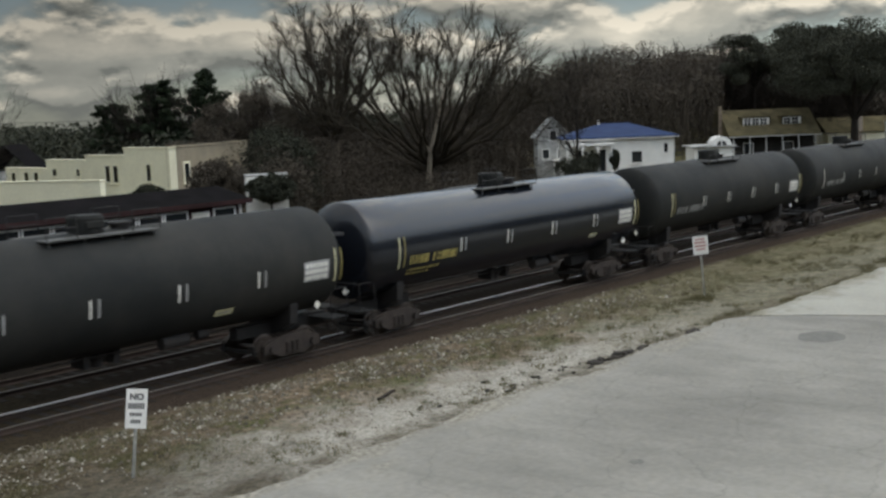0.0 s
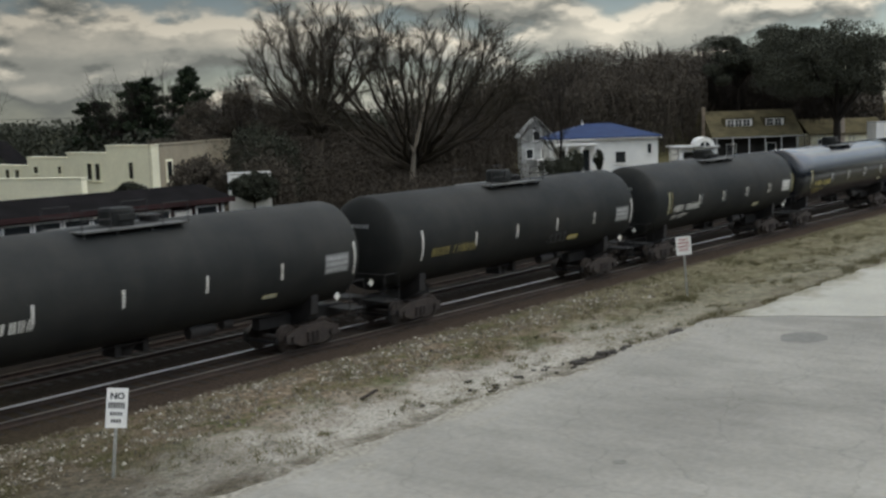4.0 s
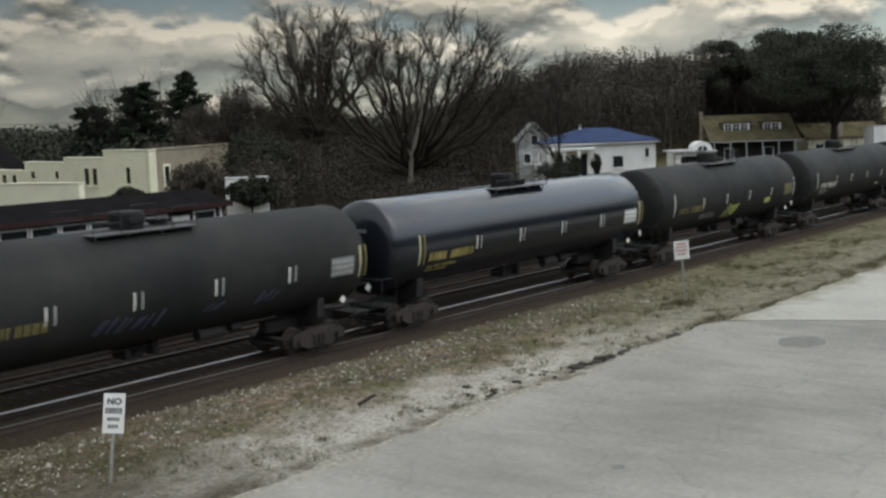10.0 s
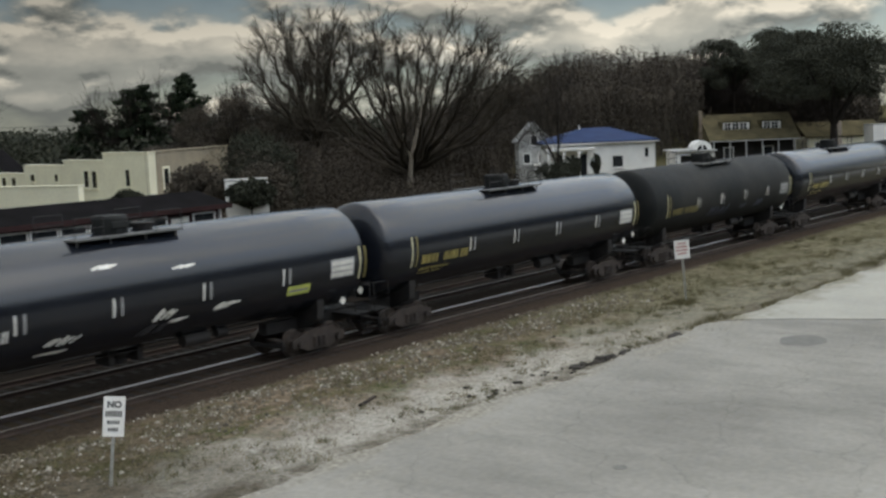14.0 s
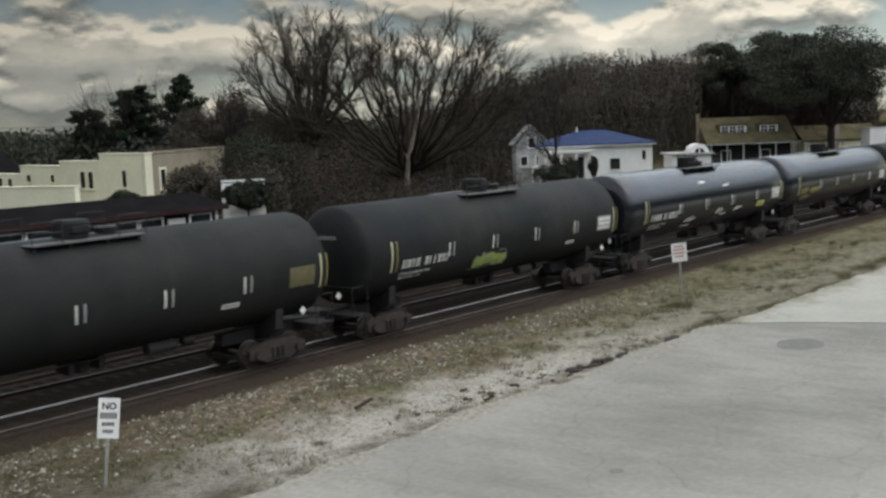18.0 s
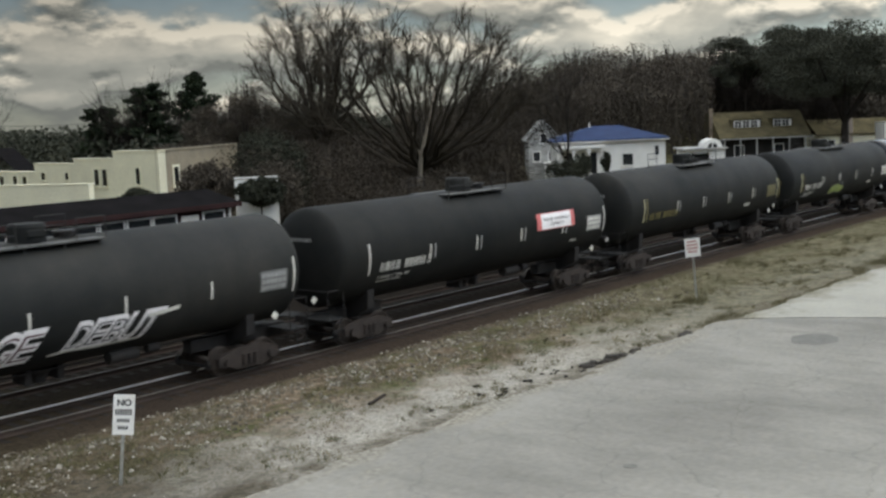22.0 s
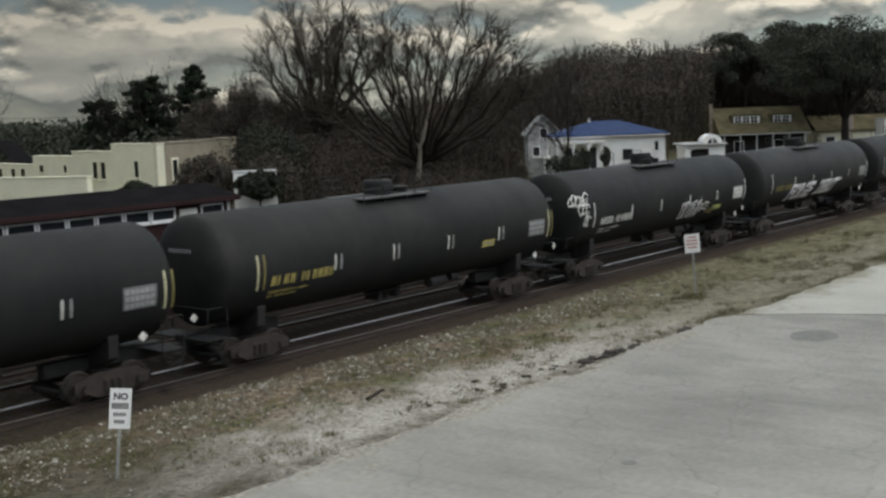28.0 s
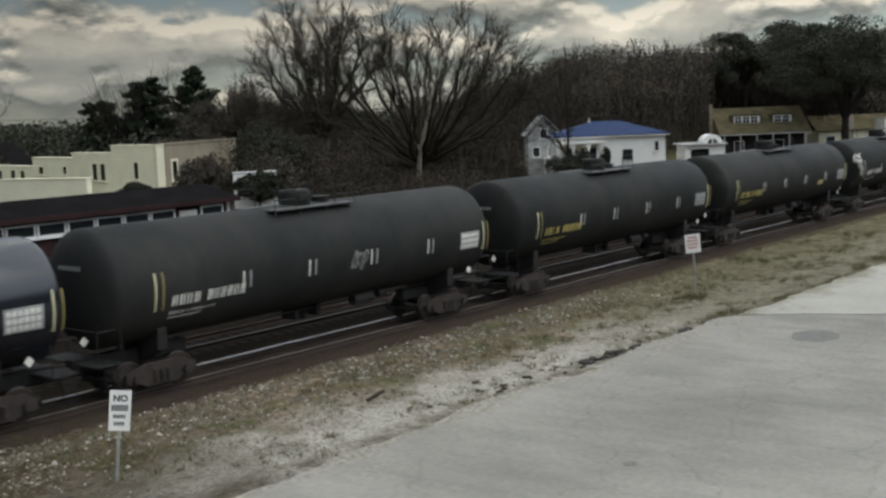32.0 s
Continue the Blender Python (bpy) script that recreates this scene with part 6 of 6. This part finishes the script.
def fan_tree(x, y, crotch, reach, rise, limbs, polar, seed, label, r=0.5, lean=0.0, low=0):
    """A great bare tree: a short trunk, limbs that fan out from the crotch and curve up to a dome of fine twigs."""
    rng = random.Random(seed)
    t = thing("tree", label, "tree", "bare trees", m=pose(x, y, ground_height(x, y) - 0.1))
    tw = Twigs()
    p = Vector((0, 0, 0))
    for i in range(4):
        q = Vector((lean * (i + 1) / 4, rng.uniform(-0.08, 0.08), crotch * (i + 1) / 4))
        tw.limb(p, q, r * (1.25 - 0.14 * i), r * (1.25 - 0.14 * (i + 1)), 10)
        p = q
    under("trunk", tw.mesh("trunk", M["bark"]), t)
    top = p
    spec = dict(levels=5, kids=(0, 0, 4, 5, 4, 2), bare=0, angle=(16, 44), wave=0.10, lift=0.03, thin=0.012, short=(0.45, 0.75), angle0=(10, 30), short0=(0.5, 0.7), chain=0.62)
    tw = Twigs()
    for i in range(limbs):
        az = 2.39996 * i + rng.uniform(-0.3, 0.3)
        po = radians(polar) * math.sqrt((i + 0.5) / limbs) * rng.uniform(0.88, 1.08)
        k = rng.uniform(0.86, 1.0)
        end = top + Vector((math.sin(po) * math.cos(az) * reach * k, math.sin(po) * math.sin(az) * reach * k, (0.28 + 0.72 * math.cos(po)) * rise * k))
        out = Vector((end.x - top.x, end.y - top.y, 0))
        start = top - Vector((0, 0, crotch * rng.uniform(0.0, 0.22)))
        bend = start.lerp(end, 0.5) + out * 0.12 - Vector((0, 0, out.length * 0.10))
        r0 = r * rng.uniform(0.36, 0.56)
        pts = []
        n = 9
        for s in range(n + 1):
            u = s / n
            c = start * (1 - u) ** 2 + bend * (2 * u * (1 - u)) + end * u * u
            c += Vector((rng.gauss(0, 1), rng.gauss(0, 1), rng.gauss(0, 0.5))) * 0.13 * (u > 0)
            pts.append((c, r0 * (1 - u) ** 0.8 + 0.02))
        for (a, ra), (b, rb) in zip(pts, pts[1:]):
            tw.limb(a, b, ra, rb, 6)
        for s in range(4, n + 1):
            a, ra = pts[s]
            axis = (a - pts[s - 1][0]).normalized()
            for w in range(4 if s > 6 else 2 if s > 5 else 1):
                side = axis.orthogonal().normalized()
                side.rotate(Matrix.Rotation(rng.uniform(0, 6.28), 3, axis))
                an = radians(rng.uniform(16, 40))
                grow(tw, a, axis * math.cos(an) + side * math.sin(an), max(ra * 0.42, 0.026), rise * rng.uniform(0.10, 0.165), 3, rng, spec)
    for i in range(low):
        az, z = rng.uniform(0, 6.28), crotch * rng.uniform(0.8, 1.0)
        d = Vector((math.cos(az), math.sin(az), rng.uniform(0.1, 0.6))).normalized()
        grow(tw, Vector((top.x * 0.7, 0, z)), d, 0.08, reach * rng.uniform(0.25, 0.45), 2, rng, spec)
    under("crown", tw.mesh("crown", M["twig"]), t)
    return t


M["twig"] = mat("olive-brown limbs and twigs", (0.046, 0.039, 0.028), 0.95, 0, (0.024, 0.020, 0.016), 0.6, 12)
# the two great bare trees behind the train
great = fan_tree(63.2, 26.9, 5.0, 10.4, 9.8, 40, 76, 11, "great spreading bare tree behind the railway", r=0.36, lean=0.7)
tw = Twigs()
stem_pts = [Vector((-0.55, -0.75, 3.2)), Vector((-0.43, -0.95, 5.2)), Vector((-0.22, -1.25, 6.8)), Vector((0.02, -1.6, 8.4)), Vector((0.4, -1.9, 10.2))]
for i, (p, q) in enumerate(zip(stem_pts, stem_pts[1:])):
    tw.limb(p, q, 0.2 - 0.035 * i, 0.165 - 0.035 * i, 8)
tw.limb(stem_pts[1], Vector((-1.0, -0.75, 7.2)), 0.11, 0.06, 6)
under("pale_limb", tw.mesh("pale_limb", M["pale_bark"]), great, None, "pale bare limb with lost bark")
fan_tree(58.2, 31.2, 8.2, 5.6, 7.9, 15, 70, 25, "tall bare tree with upright limbs behind the railway", r=0.42, low=12)
bare_tree(86, 38.5, 13.0, 31, "dark bare tree beside the gabled house", levels=5, kids=(6, 4, 3, 2), r=0.3, trunk=0.4, material="bark_dark", thin=0.02)
conifer(64.0, 68.6, 10.4, 2.3, 41, "dark green pine beyond the cream building")
conifer(67.1, 65.0, 12.4, 2.9, 42, "dark green pine with a flat top")
conifer(70.1, 61.5, 13.5, 3.5, 43, "tall dark green pine with a pointed top", True)
for i, (x, y, hh) in enumerate(((72.5, 59, 14.2), (75.5, 56, 13.6), (66, 67, 14.0), (78, 53, 14.0), (69, 63.5, 14.6), (74, 57.4, 12.5))):
    bare_tree(x, y, hh, 60 + i, "slender bare tree among pines", levels=4, kids=(10, 5, 4, 3), r=0.2, trunk=0.5, angle=(15, 42), thin=0.026, material="bark_dark")
M["far_bark"] = island_mat("bare far branches", [(0.060, 0.051, 0.040), (0.063, 0.0535, 0.042), (0.066, 0.056, 0.044)])


M["thicket"] = island_mat("dark tangled twigs", [(0.042, 0.035, 0.027), (0.046, 0.038, 0.029), (0.050, 0.041, 0.032)])


def woods():
    """Far woods: many bare trees joined, and thin brush below them."""
    rng = random.Random(5)
    kinds = []
    for s in range(6):
        tw = Twigs()
        spec = dict(levels=4, kids=(9, 4, 3, 3), bare=0.2, angle=(15, 48), wave=0.1, lift=0.04, thin=0.04, short=(0.5, 0.75), angle0=(15, 48), short0=(0.5, 0.75))
        grow(tw, Vector((0, 0, 0)), Vector((0, 0, 1)), 0.22, 5.5, 0, random.Random(100 + s), spec)
        v = np.array([tuple(p) for p in tw.v])
        v *= 12.0 / v[:, 2].max()
        kinds.append((v, tw.f))
    V, F, base = [], [], 0

    def plant(x, y, h):
        nonlocal base
        v, f = kinds[rng.randrange(6)]
        a, s = rng.uniform(0, 6.28), h / 12.0
        m = np.array([[math.cos(a) * s, -math.sin(a) * s, 0], [math.sin(a) * s, math.cos(a) * s, 0], [0, 0, s]])
        V.append(v @ m.T + np.array([x, y, ground_height(x, y) - 0.2]))
        F.extend([tuple(int(i) + base for i in q) for q in f])
        base += len(v)

    def spot(a0, a1, d0, d1):
        ang, dist = radians(rng.uniform(a0, a1)), rng.uniform(d0, d1)
        return dist * math.cos(ang), -28 + dist * math.sin(ang)
    for i in range(130):
        x, y = spot(18, 40, 146, 200)
        if y > 24:
            plant(x, y, rng.uniform(8, 11))
    for i in range(22):
        plant(*spot(38, 51, 100, 135), rng.uniform(6.5, 8.5))
    for i in range(14):
        plant(*spot(46, 51, 92, 110), rng.uniform(8.5, 11.5))
    verts = np.concatenate(V)
    tagged(new("woods", raw_mesh("woods", verts.tolist(), F, M["bark_dark"])), "dark leafless wood on the rise behind the houses", "woods", kind="stuff")
    tw = Twigs()

    def stem(x, y, h, w):
        """A thin leaning stem."""
        z = ground_height(x, y) + h * rng.uniform(0, 0.7)
        d = Vector((rng.gauss(0, 0.3), rng.gauss(0, 0.3), 1)) * h * rng.uniform(0.25, 0.5)
        s = Vector((rng.gauss(0, 1), rng.gauss(0, 1), 0)).normalized() * w
        p = Vector((x, y, z))
        n = len(tw.v)
        tw.v += [p - s, p + s, p + d + s * 0.4, p + d - s * 0.4]
        tw.f.append((n, n + 1, n + 2, n + 3))
    for i in range(7000):
        x, y = spot(18, 41, 136, 195)
        if y > 26 and (math.hypot(x, y + 28) > 156 or math.degrees(math.atan2(y + 28, x)) > 26):
            stem(x, y, rng.uniform(4, 10), rng.uniform(0.05, 0.12))
    for i in range(230000):
        x, y = spot(18, 42, 136, 190)
        if y > 12 and (math.hypot(x, y + 28) > 156 or math.degrees(math.atan2(y + 28, x)) > 26):
            tw.leaf(Vector((x, y, ground_height(x, y) + (8.4 + 3.4 * noise.noise((x * 0.16, y * 0.16, 4))) * (1 - rng.random() ** 1.5))), rng.uniform(0.08, 0.2), rng)
    for i in range(6000):
        stem(*spot(38.5, 52, 84, 120), rng.uniform(2.5, 6), rng.uniform(0.03, 0.07))
    for i in range(90000):
        x, y = spot(38.5, 54, 84, 120)
        tw.leaf(Vector((x, y, ground_height(x, y) + 6.8 * rng.random() ** 1.1)), rng.uniform(0.06, 0.15), rng)
    tagged(new("undergrowth", tw.mesh("undergrowth", M["far_bark"])), "dense brown scrub and saplings under the far trees", "undergrowth", kind="stuff")
    # thicket under the great trees
    tw = Twigs()
    for i in range(2600):
        stem(*spot(36, 49, 87, 97), rng.uniform(2.5, 7), rng.uniform(0.02, 0.05))
    clumps = []
    for i in range(210):
        near = i < 80
        x, y = spot(37, 50, 68, 82) if near else spot(36.3, 50, 86, 98)
        clumps.append((x, y, rng.uniform(4.0, 7.4) if near and x * 0.84 < y + 28 - 4 else rng.uniform(2.6, 4.8) if near else rng.uniform(4.5, 8.2), rng.uniform(0.9, 2.0)))
    for i in range(190000):
        x, y, h, w = rng.choice(clumps)
        z = h * rng.random() ** 0.8
        k = w * (1.1 - 0.6 * z / h)
        tw.leaf(Vector((x + rng.gauss(0, k), y + rng.gauss(0, k), ground_height(x, y) + z)), rng.uniform(0.035, 0.09), rng)
    tagged(new("thicket", tw.mesh("thicket", M["thicket"])), "tangled dark brown thicket below the great bare trees", "thicket", kind="stuff")
    # an unseen belt of trees, added behind the camera to shape the tanks' reflections
    tw = Twigs()
    for i in range(1100):
        x, y = rng.uniform(-90, 230), rng.uniform(-62, -54)
        h = 17 + 4 * noise.noise((x * 0.05, 0, 2)) + rng.uniform(-1.5, 1.5)
        for j in range(26):
            tw.leaf(Vector((x + rng.gauss(0, 1.2), y + rng.gauss(0, 1.0), h * rng.random() ** 0.85 - 0.6)), rng.uniform(0.5, 1.1), rng)
    tagged(new("added_tree_belt", tw.mesh("added_tree_belt", M["evergreen"])), "unseen dark belt of trees added for the tanks' reflections", "treeline", kind="stuff")
    # low dark treeline to the left, and evergreen scrub behind the buildings
    tw = Twigs()
    for i in range(600):
        x, y = spot(40, 66, 165, 240)
        h = rng.uniform(7.0, 9.5)
        c = Vector((x, y, ground_height(x, y)))
        for j in range(120):
            tw.leaf(c + Vector((rng.gauss(0, 1.6), rng.gauss(0, 1.6), h * rng.random() ** 0.8)), rng.uniform(0.18, 0.45), rng)
    for i in range(230):
        x, y = spot(47, 58, 98, 122)
        h = rng.uniform(4.5, 8.0)
        c = Vector((x, y, ground_height(x, y)))
        for j in range(70):
            tw.leaf(c + Vector((rng.gauss(0, 1.1), rng.gauss(0, 1.1), h * rng.random() ** 0.8)), rng.uniform(0.15, 0.4), rng)
    tagged(new("treeline", tw.mesh("treeline", M["evergreen"])), "dark evergreen treeline on the far horizon", "treeline", kind="stuff")


woods()
leafy("bush", 40.1, 17.8, 4.5, 1.55, 1.0, 0.78, 15000, 0.075, 7, "evergreen", "dark evergreen bush before the white shed", lobes=20, fork=0.85)
leafy("bush", 40.3, 22.4, 4.6, 2.0, 1.6, 1.5, 22000, 0.075, 8, "far_bark", "dense leafless shrub against the tan wall", lobes=20)
leafy("bush", 43.6, 20.6, 4.0, 1.9, 1.6, 2.0, 20000, 0.075, 19, "far_bark", "dense leafless shrub beside the white shed", lobes=20)
leafy("bush", 47.9, 25.0, 4.4, 2.2, 2.0, 2.9, 26000, 0.085, 20, "evergreen", "tall dark evergreen shrub beside the tan wall", lobes=20, fork=0.6)
leafy("bush", 50.6, 29.6, 4.8, 2.3, 2.0, 3.0, 24000, 0.085, 21, "evergreen", "tall dark evergreen shrub at the thicket's edge", lobes=20, fork=0.6)
leafy("bush", 35.6, 22.6, 4.5, 1.0, 0.9, 0.5, 4200, 0.07, 18, "evergreen", "round dark bush before the cream wall")
leafy("oak", 128.0, 18.5, 11.0, 7.2, 7.2, 4.6, 64000, 0.12, 9, "oakleaf", "broad dark oak over the houses", lobes=60, stout=2.0, fork=0.42)
leafy("oak", 132.2, 32.5, 9.5, 4.6, 4.6, 3.6, 32000, 0.13, 10, "oakleaf", "dark round-headed oak on the rise", lobes=26)
leafy("oak", 149.5, 30.5, 11.5, 6.5, 6.5, 3.6, 40000, 0.14, 12, "oakleaf", "dark oak at the edge of the wood", lobes=44)
for x, y, z, rx, rz, sd in ((80.4, 25.3, 3.2, 1.5, 0.9, 71), (87.6, 27.6, 3.3, 0.55, 1.1, 72), (88.9, 26.2, 3.4, 0.5, 1.0, 73), (84.6, 26.6, 3.0, 1.2, 1.3, 74)):
    leafy("bush", x, y, z, rx, rx, rz, 3200, 0.08, sd, "evergreen", "dark clipped bush before the white house", lobes=7)
leafy("bush", 75.8, 28.0, 2.6, 2.2, 2.0, 2.3, 14000, 0.08, 76, "thicket", "dense brown shrub before the gabled house", lobes=12)
for x, y, z, rz, sd in ((58.3, 40.0, 8.4, 3.2, 81), (61.3, 40.2, 7.6, 3.0, 82), (55.6, 41.6, 7.2, 2.8, 83)):
    leafy("tree", x, y, z, 2.4, 2.2, rz, 9000, 0.075, sd, "far_bark", "bare tree with dense fine olive-brown twigs", lobes=16, fork=0.5)
for x, y, hh, sd in ((62.0, 43.4, 11.0, 78), (59.3, 45.8, 10.2, 79), (64.6, 47.0, 11.5, 80)):
    bare_tree(x, y, hh, sd, "slim bare tree with fine twigs beside the thicket", levels=4, kids=(8, 5, 4, 3), r=0.16, trunk=0.5, angle=(18, 45), thin=0.02, material="twig")
bare_tree(83.9, 26.8, 14.0, 75, "dark bare tree in front of the white house", levels=5, kids=(6, 4, 3, 3), r=0.40, trunk=0.62, bare=0.62, width=0.7, material="bark_dark", thin=0.02)


bare_tree(33.5, 41.8, 13.7, 77, "bare tree beyond the low annex", levels=4, kids=(8, 4, 3, 3), r=0.2, trunk=0.45, material="bark_dark", thin=0.016)


def power_line():
    """A slack wire far behind the buildings, tied to two poles."""
    a, b = Vector((46.2, 89.9, 8.9)), Vector((73.4, 56.7, 8.4))
    line = thing("power_line", "thin dark overhead wire on two wooden poles", "power line")
    pts = [a.lerp(b, i / 16) - Vector((0, 0, 1.2 * (i / 16) * (1 - i / 16))) for i in range(17)]
    bm = bmesh.new()
    pipe(bm, pts, 0.022, 4)
    part("wire", bm, M["signblack"], line)
    for p in (a, b):
        bm = bmesh.new()
        rod(bm, (p.x, p.y, -0.8), (p.x, p.y, p.z + 0.3), 0.13, 8, 0.1)
        part("pole", bm, M["bark_dark"], line)


power_line()


# ---- rubble and weeds beside the track --------------------------------------
M["stone"] = island_mat("mixed ballast stones", [(0.050, 0.043, 0.033), (0.11, 0.092, 0.068), (0.18, 0.160, 0.125), (0.08, 0.068, 0.046), (0.13, 0.110, 0.082), (0.37, 0.35, 0.30)])
M["weed"] = island_mat("dead grass and weeds", [(0.13, 0.11, 0.065), (0.20, 0.17, 0.10), (0.06, 0.07, 0.03), (0.10, 0.09, 0.055)])


def rubble():
    rng = random.Random(77)
    V, F = [], []

    def stone(x, y, s):
        z = ground_height(x, y)
        n = len(V)
        a = rng.uniform(0, 6.28)
        for i in range(5):
            t = a + i * 1.257
            r = s * rng.uniform(0.7, 1.15)
            V.append((x + r * math.cos(t), y + r * math.sin(t), z + s * rng.uniform(-0.1, 0.25)))
        V.append((x + rng.uniform(-0.2, 0.2) * s, y + rng.uniform(-0.2, 0.2) * s, z + s * rng.uniform(0.7, 1.1)))
        V.append((x, y, z - s * 0.4))
        for i in range(5):
            j = (i + 1) % 5
            F.append((n + i, n + j, n + 5))
            F.append((n + j, n + i, n + 6))
    for i in range(21000):
        x = 6 + 66 * rng.random() ** 1.25
        y = rng.triangular(-6.6, -2.2, -3.6)
        if x > 32 and rng.random() < (x - 32) / 14:
            continue
        if noise.noise((x * 0.5, y * 0.8, 5)) < -0.18 and rng.random() < 0.8:
            continue
        stone(x, y, rng.uniform(0.025, 0.065) * (1.7 if rng.random() < 0.14 else 1))
    for i in range(2600):
        x = 8 + 50 * rng.random()
        stone(x, rng.uniform(-10.0, -6.4), rng.uniform(0.012, 0.04))
    tagged(new("rubble", raw_mesh("rubble", V, F, M["stone"])), "loose grey and white stones along the ballast edge", "stones", kind="stuff")
    tw = Twigs()
    for i in range(9000):
        x = 6 + 70 * rng.random() ** 1.2
        y = rng.uniform(-7.6, -2.6)
        if i > 6500:
            x = rng.uniform(36, 66)
            y = -10.0 + rng.gauss(0, 0.35)
        if noise.noise((x * 0.35, y * 0.6, 9)) < 0.02:
            continue
        z = ground_height(x, y)
        for j in range(7):
            p = Vector((x + rng.gauss(0, 0.07), y + rng.gauss(0, 0.07), z - 0.01))
            d = Vector((rng.gauss(0, 0.6), rng.gauss(0, 0.6), 1)).normalized() * rng.uniform(0.06, 0.2)
            s = Vector((rng.gauss(0, 1), rng.gauss(0, 1), 0)).normalized() * 0.008
            n = len(tw.v)
            tw.v += [p - s, p + s, p + d]
            tw.f.append((n, n + 1, n + 2))
    for i in range(1500):
        x, y = 14 + 52 * rng.random(), rng.uniform(-10.0, -2.9)
        if i < 60:
            x, y = 41.5 + rng.gauss(0, 0.35), -7.0 + rng.gauss(0, 0.25)
        elif noise.noise((x * 0.22, y * 0.5, 15)) < 0.08:
            continue
        z, size = ground_height(x, y), rng.uniform(0.10, 0.30)
        for j in range(24):
            p = Vector((x + rng.gauss(0, 0.13), y + rng.gauss(0, 0.10), z - 0.01))
            d = Vector((rng.gauss(0, 0.7), rng.gauss(0, 0.7), 1)).normalized() * size * rng.uniform(0.4, 1.1)
            s = Vector((rng.gauss(0, 1), rng.gauss(0, 1), 0)).normalized() * 0.011
            n = len(tw.v)
            tw.v += [p - s, p + s, p + d]
            tw.f.append((n, n + 1, n + 2))
    tagged(new("weeds", tw.mesh("weeds", M["weed"])), "tufts of dead grass and low weeds", "weeds", kind="stuff")
    # broken asphalt at the lot's edge
    broken = mat("broken dark asphalt", (0.065, 0.058, 0.05), 0.9, 0, (0.026, 0.024, 0.021), 5, 25, 0.01)
    spots = [(24.6, -9.0, 0.16), (25.4, -8.3, 0.14), (22.6, -8.9, 0.13), (35.2, -10.0, 0.42), (34.6, -10.05, 0.22)]
    for i in range(26):
        x = 28.6 + 4.3 * rng.random()
        spots.append((x, -9.55 - 0.07 * (x - 28.6) + rng.gauss(0, 0.2), 0.09 + 0.36 * rng.random() ** 2))
    for i in range(16):
        x = 24.6 + 4.2 * rng.random()
        spots.append((x, -9.3 - 0.07 * (x - 25) + rng.gauss(0, 0.3), 0.06 + 0.13 * rng.random() ** 2))
    for x, y, w in spots:
        bm = bmesh.new()
        k = 9
        ring = [(w * rng.uniform(0.4, 1.3) * math.cos(6.283 * q / k), 0.5 * w * rng.uniform(0.4, 1.3) * math.sin(6.283 * q / k)) for q in range(k)]
        lo = [bm.verts.new((a, b, -0.06)) for a, b in ring]
        hi = [bm.verts.new((a * 0.85, b * 0.85, 0.015 + w * rng.uniform(0, 0.16))) for a, b in ring]
        top = bm.verts.new((0, 0, 0.02 + 0.1 * w))
        bm.faces.new(lo[::-1])
        for q in range(k):
            bm.faces.new((lo[q], lo[(q + 1) % k], hi[(q + 1) % k], hi[q]))
            bm.faces.new((hi[q], hi[(q + 1) % k], top))
        bmesh.ops.recalc_face_normals(bm, faces=bm.faces)
        tagged(new("asphalt_chunk", mesh_of(bm, "asphalt_chunk", broken)), "broken dark asphalt lump at the lot's edge", "debris", "asphalt lumps").matrix_basis = pose(x, y, ground_height(x, y) + 0.02, 0, 0, rng.uniform(-35, 35))
    bm = boxed(-0.55, 0.55, -0.06, 0.06, 0, 0.05, bevel=0.01)
    tagged(new("plank", mesh_of(bm, "plank", M["tie"])), "short weathered plank lying in the weeds", "plank").matrix_basis = pose(22.6, -6.9, ground_height(22.6, -6.9) + 0.01, 0, 0, 20)


rubble()


# ---- what moves -------------------------------------------------------------
def motions():
    for car, x in TRAIN:
        walk(car, [(t, pose(x + train_way(t), 0, RZ)) for t in range(0, 33, 2)])
    first = WHEELS[0]
    rows, n = [], 480
    for i in range(n + 1):
        t = 32 * i / n
        rows.append((t, Matrix.Rotation(train_way(t) / 0.457, 4, "Y")))
    walk(first, rows)
    keys = first.animation_data
    for w in WHEELS[1:]:
        w.rotation_mode = "QUATERNION"
        own = w.animation_data_create()
        own.action = keys.action
        own.action_slot = keys.action_slot


motions()
